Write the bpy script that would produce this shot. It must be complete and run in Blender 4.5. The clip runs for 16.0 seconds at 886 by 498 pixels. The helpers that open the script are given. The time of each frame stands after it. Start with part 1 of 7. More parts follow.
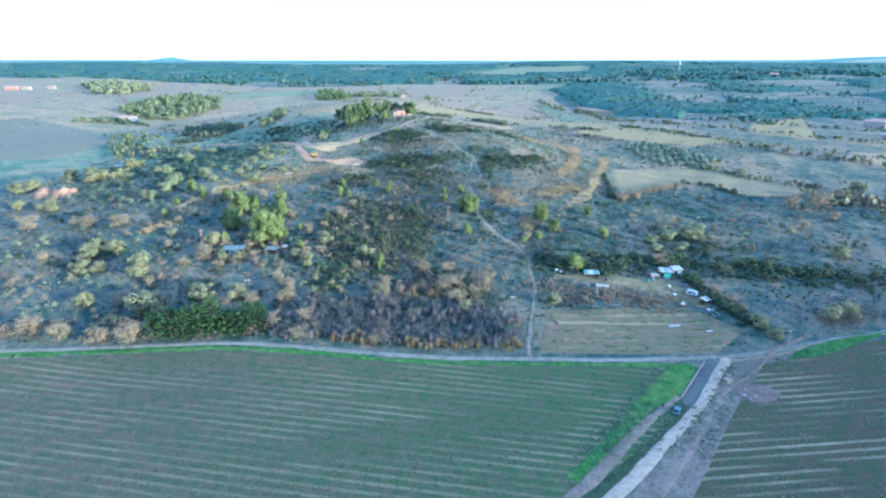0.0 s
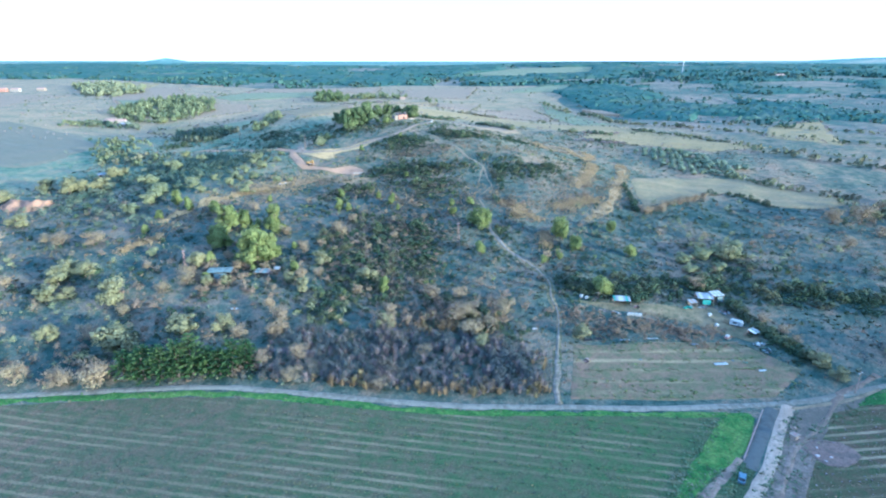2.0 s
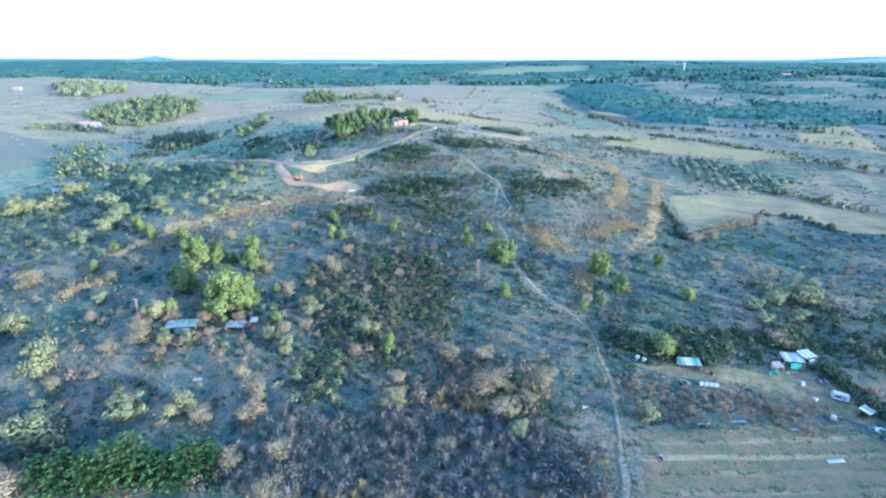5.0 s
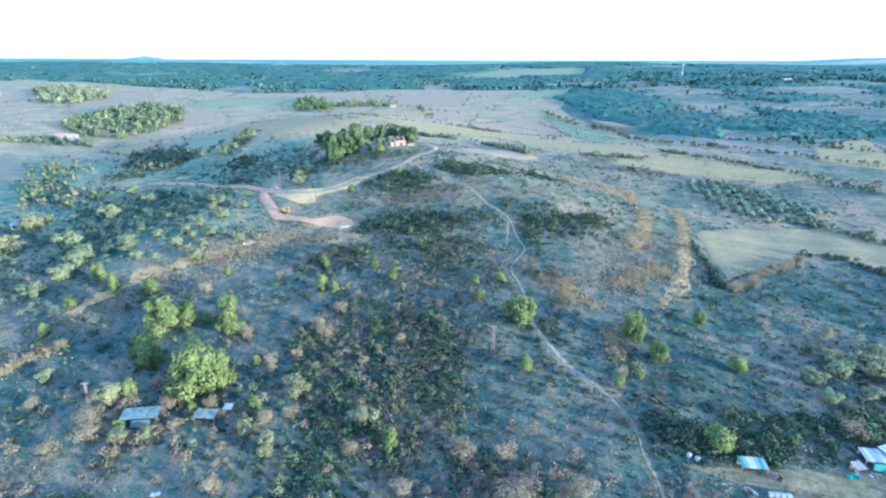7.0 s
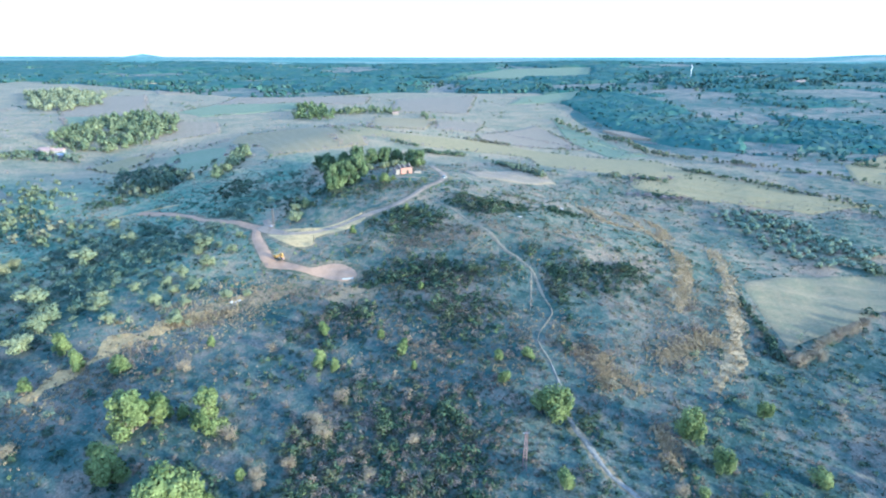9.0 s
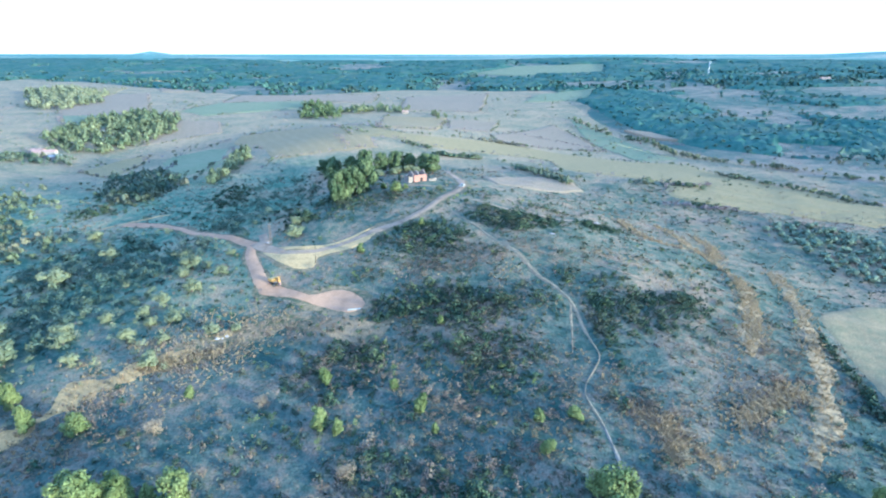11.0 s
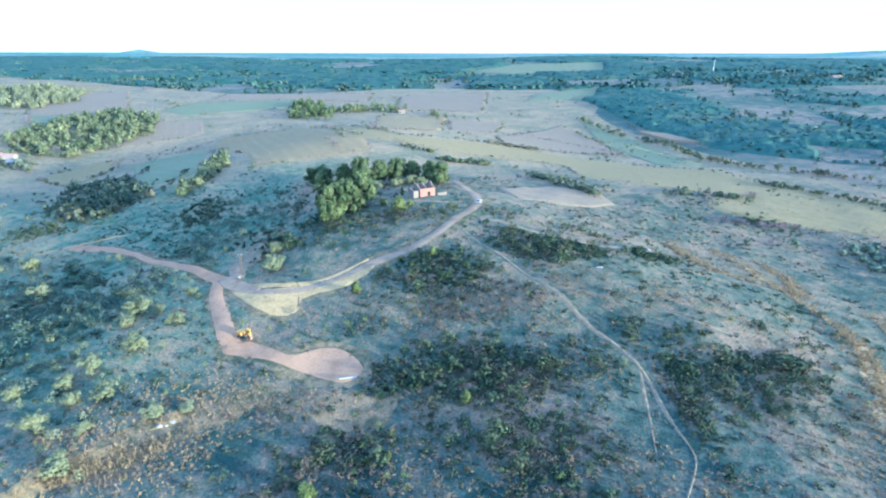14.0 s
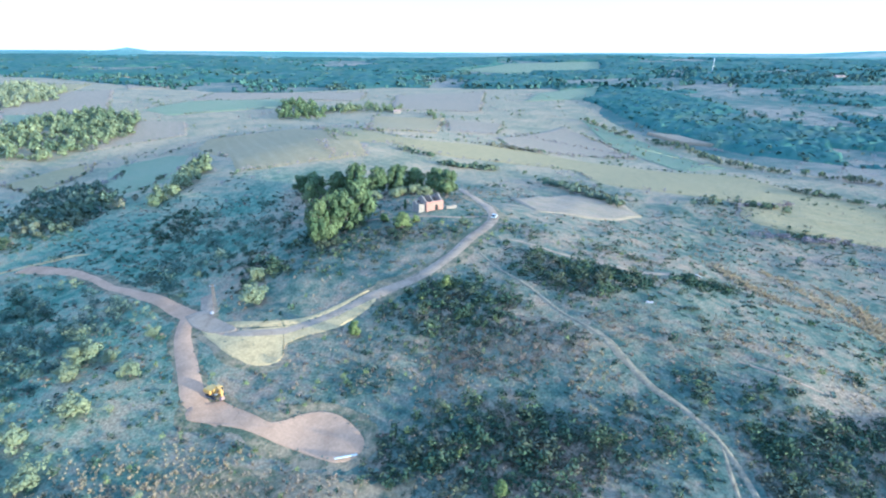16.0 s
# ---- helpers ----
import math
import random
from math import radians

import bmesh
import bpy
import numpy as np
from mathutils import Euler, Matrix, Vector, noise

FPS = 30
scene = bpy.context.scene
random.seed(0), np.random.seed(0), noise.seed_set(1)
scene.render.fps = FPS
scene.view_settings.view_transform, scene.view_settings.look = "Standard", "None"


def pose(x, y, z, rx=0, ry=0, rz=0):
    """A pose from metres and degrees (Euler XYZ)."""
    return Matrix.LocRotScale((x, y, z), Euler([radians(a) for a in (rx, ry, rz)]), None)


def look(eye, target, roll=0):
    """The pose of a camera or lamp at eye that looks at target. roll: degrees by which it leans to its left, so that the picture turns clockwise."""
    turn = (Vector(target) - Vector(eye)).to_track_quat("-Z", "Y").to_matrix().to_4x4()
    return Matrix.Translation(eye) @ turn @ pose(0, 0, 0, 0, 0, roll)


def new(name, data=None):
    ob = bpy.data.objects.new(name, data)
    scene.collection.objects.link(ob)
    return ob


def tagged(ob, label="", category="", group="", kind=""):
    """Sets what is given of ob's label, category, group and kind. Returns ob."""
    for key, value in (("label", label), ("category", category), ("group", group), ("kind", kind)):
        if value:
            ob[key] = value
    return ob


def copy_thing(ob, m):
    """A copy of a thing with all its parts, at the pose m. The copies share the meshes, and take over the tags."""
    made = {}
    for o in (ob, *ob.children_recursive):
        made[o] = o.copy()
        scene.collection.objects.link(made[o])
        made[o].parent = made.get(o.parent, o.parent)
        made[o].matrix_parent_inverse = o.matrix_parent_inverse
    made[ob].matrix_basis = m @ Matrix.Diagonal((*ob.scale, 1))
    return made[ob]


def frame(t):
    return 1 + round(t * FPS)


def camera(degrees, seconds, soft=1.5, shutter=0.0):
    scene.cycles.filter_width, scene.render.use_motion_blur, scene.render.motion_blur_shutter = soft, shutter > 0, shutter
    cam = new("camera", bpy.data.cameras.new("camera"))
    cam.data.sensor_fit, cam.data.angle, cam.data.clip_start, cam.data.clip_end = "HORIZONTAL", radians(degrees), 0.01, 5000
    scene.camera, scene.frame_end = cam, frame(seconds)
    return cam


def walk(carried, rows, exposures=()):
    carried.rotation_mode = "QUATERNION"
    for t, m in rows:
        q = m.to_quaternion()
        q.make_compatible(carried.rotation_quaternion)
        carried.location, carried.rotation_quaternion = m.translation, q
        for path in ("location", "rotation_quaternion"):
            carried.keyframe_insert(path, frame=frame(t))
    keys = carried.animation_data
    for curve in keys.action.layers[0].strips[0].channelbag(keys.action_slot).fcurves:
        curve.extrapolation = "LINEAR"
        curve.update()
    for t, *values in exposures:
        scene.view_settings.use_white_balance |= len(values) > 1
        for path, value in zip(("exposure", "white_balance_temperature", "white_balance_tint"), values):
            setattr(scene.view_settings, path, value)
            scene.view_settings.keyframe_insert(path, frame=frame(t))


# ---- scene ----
cam = camera(76.7, 16.0, soft=2.1)
METRES, EYE, TILT, LEAN, TURN = 280.0, 95.0, -18.6, 0.0, 0.0
EXPO, KELVIN, TINT = 1.72, 3425.0, -3.5
ROWS = [
    (0.0, 0.0, 0.0, 0.0, 0.0, 0.0, 0.0),
    (0.5, -0.0043, 0.0216, 0.008, -0.1, -0.01, 0.05),
    (1.0, -0.0094, 0.0462, 0.0159, -0.07, 0.03, 0.04),
    (1.5, -0.014, 0.0705, 0.0237, -0.14, 0.06, 0.07),
    (2.0, -0.0192, 0.0969, 0.032, -0.21, 0.09, 0.08),
    (2.5, -0.0241, 0.1228, 0.0401, -0.29, 0.03, 0.12),
    (3.0, -0.0292, 0.1506, 0.0495, -0.36, 0.01, 0.14),
    (3.5, -0.0342, 0.1779, 0.0587, -0.38, -0.03, 0.14),
    (6.0, -0.0581, 0.318, 0.1212, -1.43, -0.09, 0.28),
    (6.5, -0.0617, 0.3443, 0.1416, -1.58, -0.02, 0.3),
    (7.0, -0.0653, 0.3723, 0.1637, -1.64, -0.15, 0.36),
    (7.5, -0.0694, 0.3993, 0.1855, -1.72, -0.25, 0.41),
    (8.0, -0.0731, 0.4269, 0.2089, -1.71, -0.39, 0.42),
    (8.5, -0.0767, 0.4535, 0.2312, -1.71, -0.43, 0.43),
    (9.0, -0.0807, 0.4824, 0.251, -1.52, -0.55, 0.41),
    (11.5, -0.101, 0.6367, 0.2914, -0.72, -0.82, 0.22),
    (12.0, -0.1052, 0.6672, 0.2963, -0.83, -0.84, 0.19),
    (12.5, -0.1095, 0.6979, 0.3044, -1.03, -0.8, 0.24),
    (13.0, -0.1138, 0.7271, 0.3128, -1.17, -0.81, 0.28),
    (13.5, -0.1183, 0.7577, 0.322, -1.26, -0.83, 0.31),
    (14.0, -0.1233, 0.7878, 0.3297, -1.41, -0.87, 0.38),
    (14.5, -0.1284, 0.8166, 0.3377, -1.51, -0.87, 0.42),
    (15.0, -0.1346, 0.8485, 0.3442, -2.03, -0.95, 0.5),
    (15.5, -0.1398, 0.8783, 0.3513, -2.11, -0.94, 0.47),
    (16.0, -0.1441, 0.9068, 0.359, -2.21, -0.92, 0.44),
]
walk(cam, [(t, pose(0, 0, EYE, TILT, LEAN, TURN) @ pose(METRES * x, METRES * y, METRES * z, 90 + pitch, roll, yaw)) for t, x, y, z, yaw, pitch, roll in ROWS],
     exposures=[(0.0, EXPO, KELVIN, TINT), (3.7, EXPO, KELVIN, TINT), (5.8, EXPO + 0.13, KELVIN, TINT), (6.6, EXPO + 0.10, KELVIN, TINT), (8.0, EXPO, KELVIN, TINT), (10.5, EXPO - 0.03, KELVIN, TINT), (16.0, EXPO - 0.06, KELVIN, TINT)])

# ---- world and sun ----
SUN_HEIGHT, SUN_TURN = 7.0, 120.0
world = bpy.data.worlds.new("evening_sky")
scene.world = world
world.use_nodes = True
sky = world.node_tree.nodes.new("ShaderNodeTexSky")
sky.sky_type, sky.sun_disc = "NISHITA", False
sky.sun_elevation, sky.sun_rotation = radians(SUN_HEIGHT), radians(SUN_TURN)
sky.air_density, sky.dust_density, sky.ozone_density = 1.0, 0.5, 2.0
background = world.node_tree.nodes["Background"]
background.inputs["Strength"].default_value = 0.158
# thin white evening cloud over the whole sky
drift = world.node_tree.nodes.new("ShaderNodeTexNoise")
drift.inputs["Scale"].default_value, drift.inputs["Detail"].default_value = 2.2, 4.0
veil = world.node_tree.nodes.new("ShaderNodeValToRGB")
veil.color_ramp.elements[0].color, veil.color_ramp.elements[1].color = (2.8, 2.6, 2.75, 1), (3.3, 3.0, 3.1, 1)
cloudy = world.node_tree.nodes.new("ShaderNodeMix")
cloudy.data_type = "RGBA"
cloudy.clamp_factor = False
cloudy.inputs[0].default_value = 0.8
world.node_tree.links.new(drift.outputs["Fac"], veil.inputs[0])
world.node_tree.links.new(sky.outputs[0], cloudy.inputs[6])
# the cloud sheet thickens towards the horizon
aim = world.node_tree.nodes.new("ShaderNodeTexCoord")
axes = world.node_tree.nodes.new("ShaderNodeSeparateXYZ")
low_sky = world.node_tree.nodes.new("ShaderNodeValToRGB")
low_sky.color_ramp.elements[0].color, low_sky.color_ramp.elements[1].color = (1.48, 1.16, 1.13, 1), (0.92, 0.93, 0.95, 1)
low_sky.color_ramp.elements[1].position = 0.55
veiled = world.node_tree.nodes.new("ShaderNodeMix")
veiled.data_type, veiled.blend_type = "RGBA", "MULTIPLY"
veiled.inputs[0].default_value = 1.0
world.node_tree.links.new(aim.outputs["Generated"], axes.inputs[0])
world.node_tree.links.new(axes.outputs["Z"], low_sky.inputs[0])
world.node_tree.links.new(veil.outputs[0], veiled.inputs[6])
world.node_tree.links.new(low_sky.outputs[0], veiled.inputs[7])
world.node_tree.links.new(veiled.outputs[2], cloudy.inputs[7])
world.node_tree.links.new(cloudy.outputs[2], background.inputs[0])
sun = new("sun", bpy.data.lights.new("sun", "SUN"))
sun.data.energy, sun.data.angle, sun.data.color = 5.0, radians(2.2), (1.0, 0.62, 0.28)
to_sun = Vector((math.sin(radians(SUN_TURN)) * math.cos(radians(SUN_HEIGHT)), math.cos(radians(SUN_TURN)) * math.cos(radians(SUN_HEIGHT)), math.sin(radians(SUN_HEIGHT))))
sun.matrix_world = look(to_sun * 500, (0, 0, 0))


# ---- materials ----
def material(name, build):
    m = bpy.data.materials.new(name)
    m.use_nodes = True
    nodes, links = m.node_tree.nodes, m.node_tree.links
    build(nodes, links, nodes["Principled BSDF"])
    return m


def position(nodes):
    return nodes.new("ShaderNodeNewGeometry").outputs["Position"]


def noise_of(nodes, links, scale, detail=3.0, rough=0.55, stretch=None, turn=0.0):
    n = nodes.new("ShaderNodeTexNoise")
    n.inputs["Scale"].default_value, n.inputs["Detail"].default_value, n.inputs["Roughness"].default_value = scale, detail, rough
    place = position(nodes)
    if stretch:
        mp = nodes.new("ShaderNodeMapping")
        mp.inputs["Scale"].default_value, mp.inputs["Rotation"].default_value = stretch, (0, 0, turn)
        links.new(place, mp.inputs[0])
        place = mp.outputs[0]
    links.new(place, n.inputs["Vector"])
    return n.outputs["Fac"]


def ramp(nodes, links, source, stops):
    r = nodes.new("ShaderNodeValToRGB")
    e = r.color_ramp.elements
    while len(e) < len(stops):
        e.new(0.5)
    for el, (at, c) in zip(e, stops):
        el.position, el.color = at, (*c, 1) if len(c) == 3 else c
    links.new(source, r.inputs[0])
    return r.outputs[0]


def mixed(nodes, links, fac, a, b, mode="MIX"):
    mx = nodes.new("ShaderNodeMix")
    mx.data_type, mx.blend_type = "RGBA", mode
    for value, socket in ((fac, mx.inputs[0]), (a, mx.inputs[6]), (b, mx.inputs[7])):
        if isinstance(value, (int, float)):
            socket.default_value = value
        elif isinstance(value, tuple):
            socket.default_value = (*value, 1)
        else:
            links.new(value, socket)
    return mx.outputs[2]


def bumped(nodes, links, bsdf, source, strength, distance):
    b = nodes.new("ShaderNodeBump")
    b.inputs["Strength"].default_value, b.inputs["Distance"].default_value = strength, distance
    links.new(source, b.inputs["Height"])
    links.new(b.outputs[0], bsdf.inputs["Normal"])


def grey(v):
    return (v, v, v)


def earth(name, patches, fine, coarse=0.02, mid=0.18, rough=0.95, bump=0.5, regions=()):
    """Open ground: two or more colours in large patches, broken by a middle grain and a fine one."""
    def build(nodes, links, bsdf):
        big = noise_of(nodes, links, coarse, 5.0, 0.6)
        middle = noise_of(nodes, links, mid, 5.0, 0.65)
        small = noise_of(nodes, links, 1.6, 4.0, 0.7)
        m1 = nodes.new("ShaderNodeMath")
        m1.operation = "MULTIPLY_ADD"
        links.new(middle, m1.inputs[0])
        m1.inputs[1].default_value = 1.5
        m2 = nodes.new("ShaderNodeMath")
        m2.operation = "MULTIPLY_ADD"
        links.new(big, m2.inputs[0])
        m2.inputs[1].default_value, m2.inputs[2].default_value = 1.3, -0.9
        links.new(m2.outputs[0], m1.inputs[2])
        c = ramp(nodes, links, m1.outputs[0], patches)
        # the palette changes from slope to slope, along an uneven line
        for axis, first, last, other in regions:
            axes = nodes.new("ShaderNodeSeparateXYZ")
            links.new(position(nodes), axes.inputs[0])
            stray = nodes.new("ShaderNodeMath")
            stray.operation = "MULTIPLY_ADD"
            links.new(big, stray.inputs[0])
            stray.inputs[1].default_value = 90.0
            links.new(axes.outputs[axis], stray.inputs[2])
            edge = nodes.new("ShaderNodeMapRange")
            links.new(stray.outputs[0], edge.inputs[0])
            edge.inputs[1].default_value, edge.inputs[2].default_value = first + 45, last + 45
            c = mixed(nodes, links, edge.outputs[0], c, ramp(nodes, links, m1.outputs[0], other))
        f = ramp(nodes, links, small, [(0.3, grey(1 - fine)), (0.7, grey(1 + fine))])
        links.new(mixed(nodes, links, 1.0, c, f, "MULTIPLY"), bsdf.inputs["Base Color"])
        bsdf.inputs["Roughness"].default_value = rough
        bsdf.inputs["Specular IOR Level"].default_value = 0.15
        bumped(nodes, links, bsdf, small, bump, 0.4)
    return material(name, build)


def leafy(name, dark, light, tip=None, spread=0.3, vary=0.4):
    """Leaves or twigs: each piece a little different, whole plants different again."""
    def build(nodes, links, bsdf):
        piece = nodes.new("ShaderNodeNewGeometry").outputs["Random Per Island"]
        plant = noise_of(nodes, links, spread, 2.0, 0.5)
        c = ramp(nodes, links, plant, [(0.32, dark), (0.68, light)])
        v = ramp(nodes, links, piece, [(0.0, grey(1 - vary)), (1.0, grey(1 + vary))])
        c = mixed(nodes, links, 1.0, c, v, "MULTIPLY")
        if tip:
            hue = noise_of(nodes, links, spread * 0.37, 2.0, 0.5)
            c = mixed(nodes, links, ramp(nodes, links, hue, [(0.5, grey(0)), (0.7, grey(0.8))]), c, tip)
        links.new(c, bsdf.inputs["Base Color"])
        bsdf.inputs["Roughness"].default_value = 0.8
        bsdf.inputs["Specular IOR Level"].default_value = 0.2
    return material(name, build)


def plain(name, colour, rough=0.6, metal=0.0, vary=0.15, scale=0.8):
    def build(nodes, links, bsdf):
        n = noise_of(nodes, links, scale, 5.0, 0.65)
        v = ramp(nodes, links, n, [(0.3, grey(1 - vary)), (0.7, grey(1 + vary))])
        links.new(mixed(nodes, links, 1.0, colour, v, "MULTIPLY"), bsdf.inputs["Base Color"])
        bsdf.inputs["Roughness"].default_value, bsdf.inputs["Metallic"].default_value = rough, metal
    return material(name, build)


def rowed(name, soil, crop, pale, turn, pitch, patchy=0.5, lush=None):
    """A field with faint rows: soil, low growth and paler strips, all broken up."""
    def build(nodes, links, bsdf):
        mp = nodes.new("ShaderNodeMapping")
        mp.inputs["Rotation"].default_value = (0, 0, turn)
        links.new(position(nodes), mp.inputs[0])
        w = nodes.new("ShaderNodeTexWave")
        w.bands_direction = "Y"
        w.inputs["Scale"].default_value, w.inputs["Distortion"].default_value = 0.314 / pitch, 0.6
        w.inputs["Detail"].default_value, w.inputs["Detail Scale"].default_value = 4.0, 4.0
        links.new(mp.outputs[0], w.inputs["Vector"])
        big = noise_of(nodes, links, 0.02, 5.0, 0.6)
        mid = noise_of(nodes, links, 0.25, 5.0, 0.7)
        small = noise_of(nodes, links, 2.2, 5.0, 0.75)
        c = mixed(nodes, links, ramp(nodes, links, mid, [(0.4, grey(0)), (0.6, grey(1))]), soil, crop)
        along = noise_of(nodes, links, 0.1, 4.0, 0.6, (0.25, 1.0, 1.0), turn)
        if lush:
            # greener towards the foot of the field
            axes = nodes.new("ShaderNodeSeparateXYZ")
            links.new(position(nodes), axes.inputs[0])
            edge = nodes.new("ShaderNodeMapRange")
            links.new(axes.outputs["X"], edge.inputs[0])
            edge.inputs[1].default_value, edge.inputs[2].default_value, edge.inputs[4].default_value = -80, 75, 0.9
            c = mixed(nodes, links, edge.outputs[0], c, mixed(nodes, links, ramp(nodes, links, mid, [(0.35, grey(0)), (0.65, grey(1))]), crop, lush))
        strip = mixed(nodes, links, 1.0, ramp(nodes, links, w.outputs["Fac"], [(0.6, grey(0)), (0.9, grey(1))]),
                      ramp(nodes, links, along, [(0.42, grey(0.03)), (0.64, grey(patchy))]), "MULTIPLY")
        c = mixed(nodes, links, strip, c, pale)
        c = mixed(nodes, links, ramp(nodes, links, big, [(0.4, grey(0)), (0.75, grey(0.5))]), c, crop)
        c = mixed(nodes, links, 1.0, c, ramp(nodes, links, small, [(0.3, grey(0.55)), (0.7, grey(1.45))]), "MULTIPLY")
        links.new(c, bsdf.inputs["Base Color"])
        bsdf.inputs["Roughness"].default_value, bsdf.inputs["Specular IOR Level"].default_value = 0.95, 0.15
        bumped(nodes, links, bsdf, mid, 0.5, 0.4)
    return material(name, build)


LOW_HEATH = [(0.24, (0.046, 0.071, 0.054)), (0.40, (0.079, 0.103, 0.078)), (0.54, (0.116, 0.126, 0.09)), (0.70, (0.177, 0.153, 0.104))]
UPPER_GRASS = [(0.24, (0.08, 0.106, 0.068)), (0.40, (0.135, 0.147, 0.092)), (0.54, (0.192, 0.175, 0.105)), (0.72, (0.275, 0.206, 0.12))]
# grass of the west flank, coloured paler to make up for its shade
LIFTED_WEST_GRASS = [(0.24, (0.088, 0.138, 0.08)), (0.40, (0.148, 0.195, 0.112)), (0.54, (0.205, 0.228, 0.13)), (0.70, (0.275, 0.24, 0.132))]
FALLOW = [(0.2, (0.20, 0.192, 0.105)), (0.5, (0.30, 0.244, 0.13)), (0.8, (0.405, 0.295, 0.15))]
SCRUB = earth("scrub_ground", UPPER_GRASS, 0.5, coarse=0.028, mid=0.22, bump=0.45, regions=[("X", -85, -125, LIFTED_WEST_GRASS), ("Y", 395, 325, LOW_HEATH), ("Y", 530, 660, FALLOW)])
DRYGRASS = earth("dry_grass", [(0.25, (0.25, 0.205, 0.11)), (0.5, (0.345, 0.262, 0.13)), (0.75, (0.43, 0.318, 0.152))], 0.35, mid=0.4)
GOLDBANK = earth("golden_bank_grass", [(0.25, (0.30, 0.212, 0.09)), (0.5, (0.41, 0.282, 0.108)), (0.75, (0.485, 0.335, 0.125))], 0.35, mid=0.3)
MAUVE = earth("bare_mauve_earth", [(0.3, (0.13, 0.115, 0.082)), (0.5, (0.165, 0.138, 0.10)), (0.7, (0.22, 0.18, 0.13))], 0.25, mid=0.4, bump=0.3)
REDEARTH = earth("reddish_earth", [(0.3, (0.135, 0.112, 0.084)), (0.65, (0.20, 0.145, 0.108))], 0.3, mid=0.4)
TERRACE = earth("trodden_terrace", [(0.3, (0.125, 0.12, 0.064)), (0.5, (0.175, 0.155, 0.083)), (0.7, (0.245, 0.20, 0.11))], 0.3, mid=0.3)
GREEN = earth("green_grass", [(0.25, (0.052, 0.104, 0.025)), (0.5, (0.084, 0.153, 0.031)), (0.75, (0.14, 0.20, 0.046))], 0.5, mid=0.3)
GRAVEL = earth("pale_gravel", [(0.35, (0.15, 0.14, 0.105)), (0.6, (0.255, 0.225, 0.17))], 0.3, mid=0.5, bump=0.2)
ASPHALT = earth("worn_lane", [(0.35, (0.175, 0.165, 0.122)), (0.6, (0.25, 0.235, 0.175))], 0.2, mid=0.5, bump=0.1)
PAVED = earth("grey_paving", [(0.25, (0.085, 0.088, 0.075)), (0.6, (0.12, 0.122, 0.105))], 0.1, mid=0.5, bump=0.1)
ROADGRAVEL = earth("road_gravel", [(0.3, (0.33, 0.26, 0.175)), (0.65, (0.44, 0.345, 0.235))], 0.22, mid=0.5, bump=0.2)
DARKTRACK = earth("rutted_brown_track", [(0.3, (0.17, 0.135, 0.095)), (0.65, (0.255, 0.20, 0.142))], 0.25, mid=0.4, bump=0.3)
DIRT = earth("pinkish_dirt", [(0.3, (0.365, 0.228, 0.118)), (0.65, (0.455, 0.287, 0.15))], 0.14, mid=0.25, bump=0.12)
GREYDIRT = earth("grey_dirt", [(0.3, (0.26, 0.19, 0.112)), (0.65, (0.36, 0.265, 0.158))], 0.14, mid=0.3, bump=0.15)
CUT = earth("fresh_cut_soil", [(0.3, (0.37, 0.265, 0.108)), (0.65, (0.53, 0.375, 0.15))], 0.2, mid=0.35, bump=0.3)
VERGE = earth("trodden_verge", [(0.3, (0.09, 0.10, 0.052)), (0.5, (0.17, 0.145, 0.075)), (0.7, (0.28, 0.21, 0.11))], 0.35, mid=0.35, bump=0.3)
TANTRACK = earth("worn_tan_track", [(0.25, (0.20, 0.165, 0.10)), (0.6, (0.285, 0.23, 0.135))], 0.25, mid=0.5)
MUD = earth("ditch_growth", [(0.25, (0.032, 0.05, 0.022)), (0.6, (0.065, 0.085, 0.04))], 0.35, mid=0.4)
VINES_W = rowed("vineyard_floor", (0.138, 0.108, 0.066), (0.082, 0.099, 0.046), (0.235, 0.198, 0.108), math.atan(0.184), 3.2, 0.85, (0.064, 0.12, 0.029))
VINES_E = rowed("vineyard_floor_east", (0.10, 0.078, 0.044), (0.07, 0.085, 0.034), (0.30, 0.245, 0.14), -math.atan(0.098), 3.2, 1.0)
PLOT = rowed("garden_plot", (0.195, 0.14, 0.088), (0.125, 0.128, 0.062), (0.31, 0.25, 0.135), -math.atan(0.03), 5.3, 1.0)
STUBBLE = rowed("pale_stubble", (0.345, 0.262, 0.108), (0.28, 0.225, 0.095), (0.39, 0.295, 0.128), 0.9, 9.0, 0.4)
MEADOW = rowed("grey_green_meadow", (0.265, 0.25, 0.125), (0.21, 0.228, 0.108), (0.30, 0.268, 0.14), 0.9, 9.0, 0.4)
YELLOW = rowed("yellowed_vines", (0.37, 0.265, 0.11), (0.29, 0.225, 0.10), (0.42, 0.31, 0.145), 1.2, 10.0, 0.6)
PINKSOIL = rowed("bare_pinkish_soil", (0.335, 0.245, 0.14), (0.27, 0.215, 0.12), (0.385, 0.29, 0.17), 1.2, 10.0, 0.4)
OVAL = rowed("grazed_oval_field", (0.275, 0.215, 0.108), (0.20, 0.18, 0.093), (0.33, 0.25, 0.13), 0.25, 14.0, 0.6)
TANFIELD = rowed("dull_tan_field", (0.235, 0.20, 0.122), (0.185, 0.178, 0.106), (0.275, 0.225, 0.136), 0.6, 12.0, 0.4)
BARK = plain("bark", (0.13, 0.10, 0.075), 0.9, 0, 0.3, 3.0)
PINE_LEAF = leafy("pine_needles", (0.112, 0.14, 0.036), (0.24, 0.262, 0.074), spread=0.12, vary=0.3)
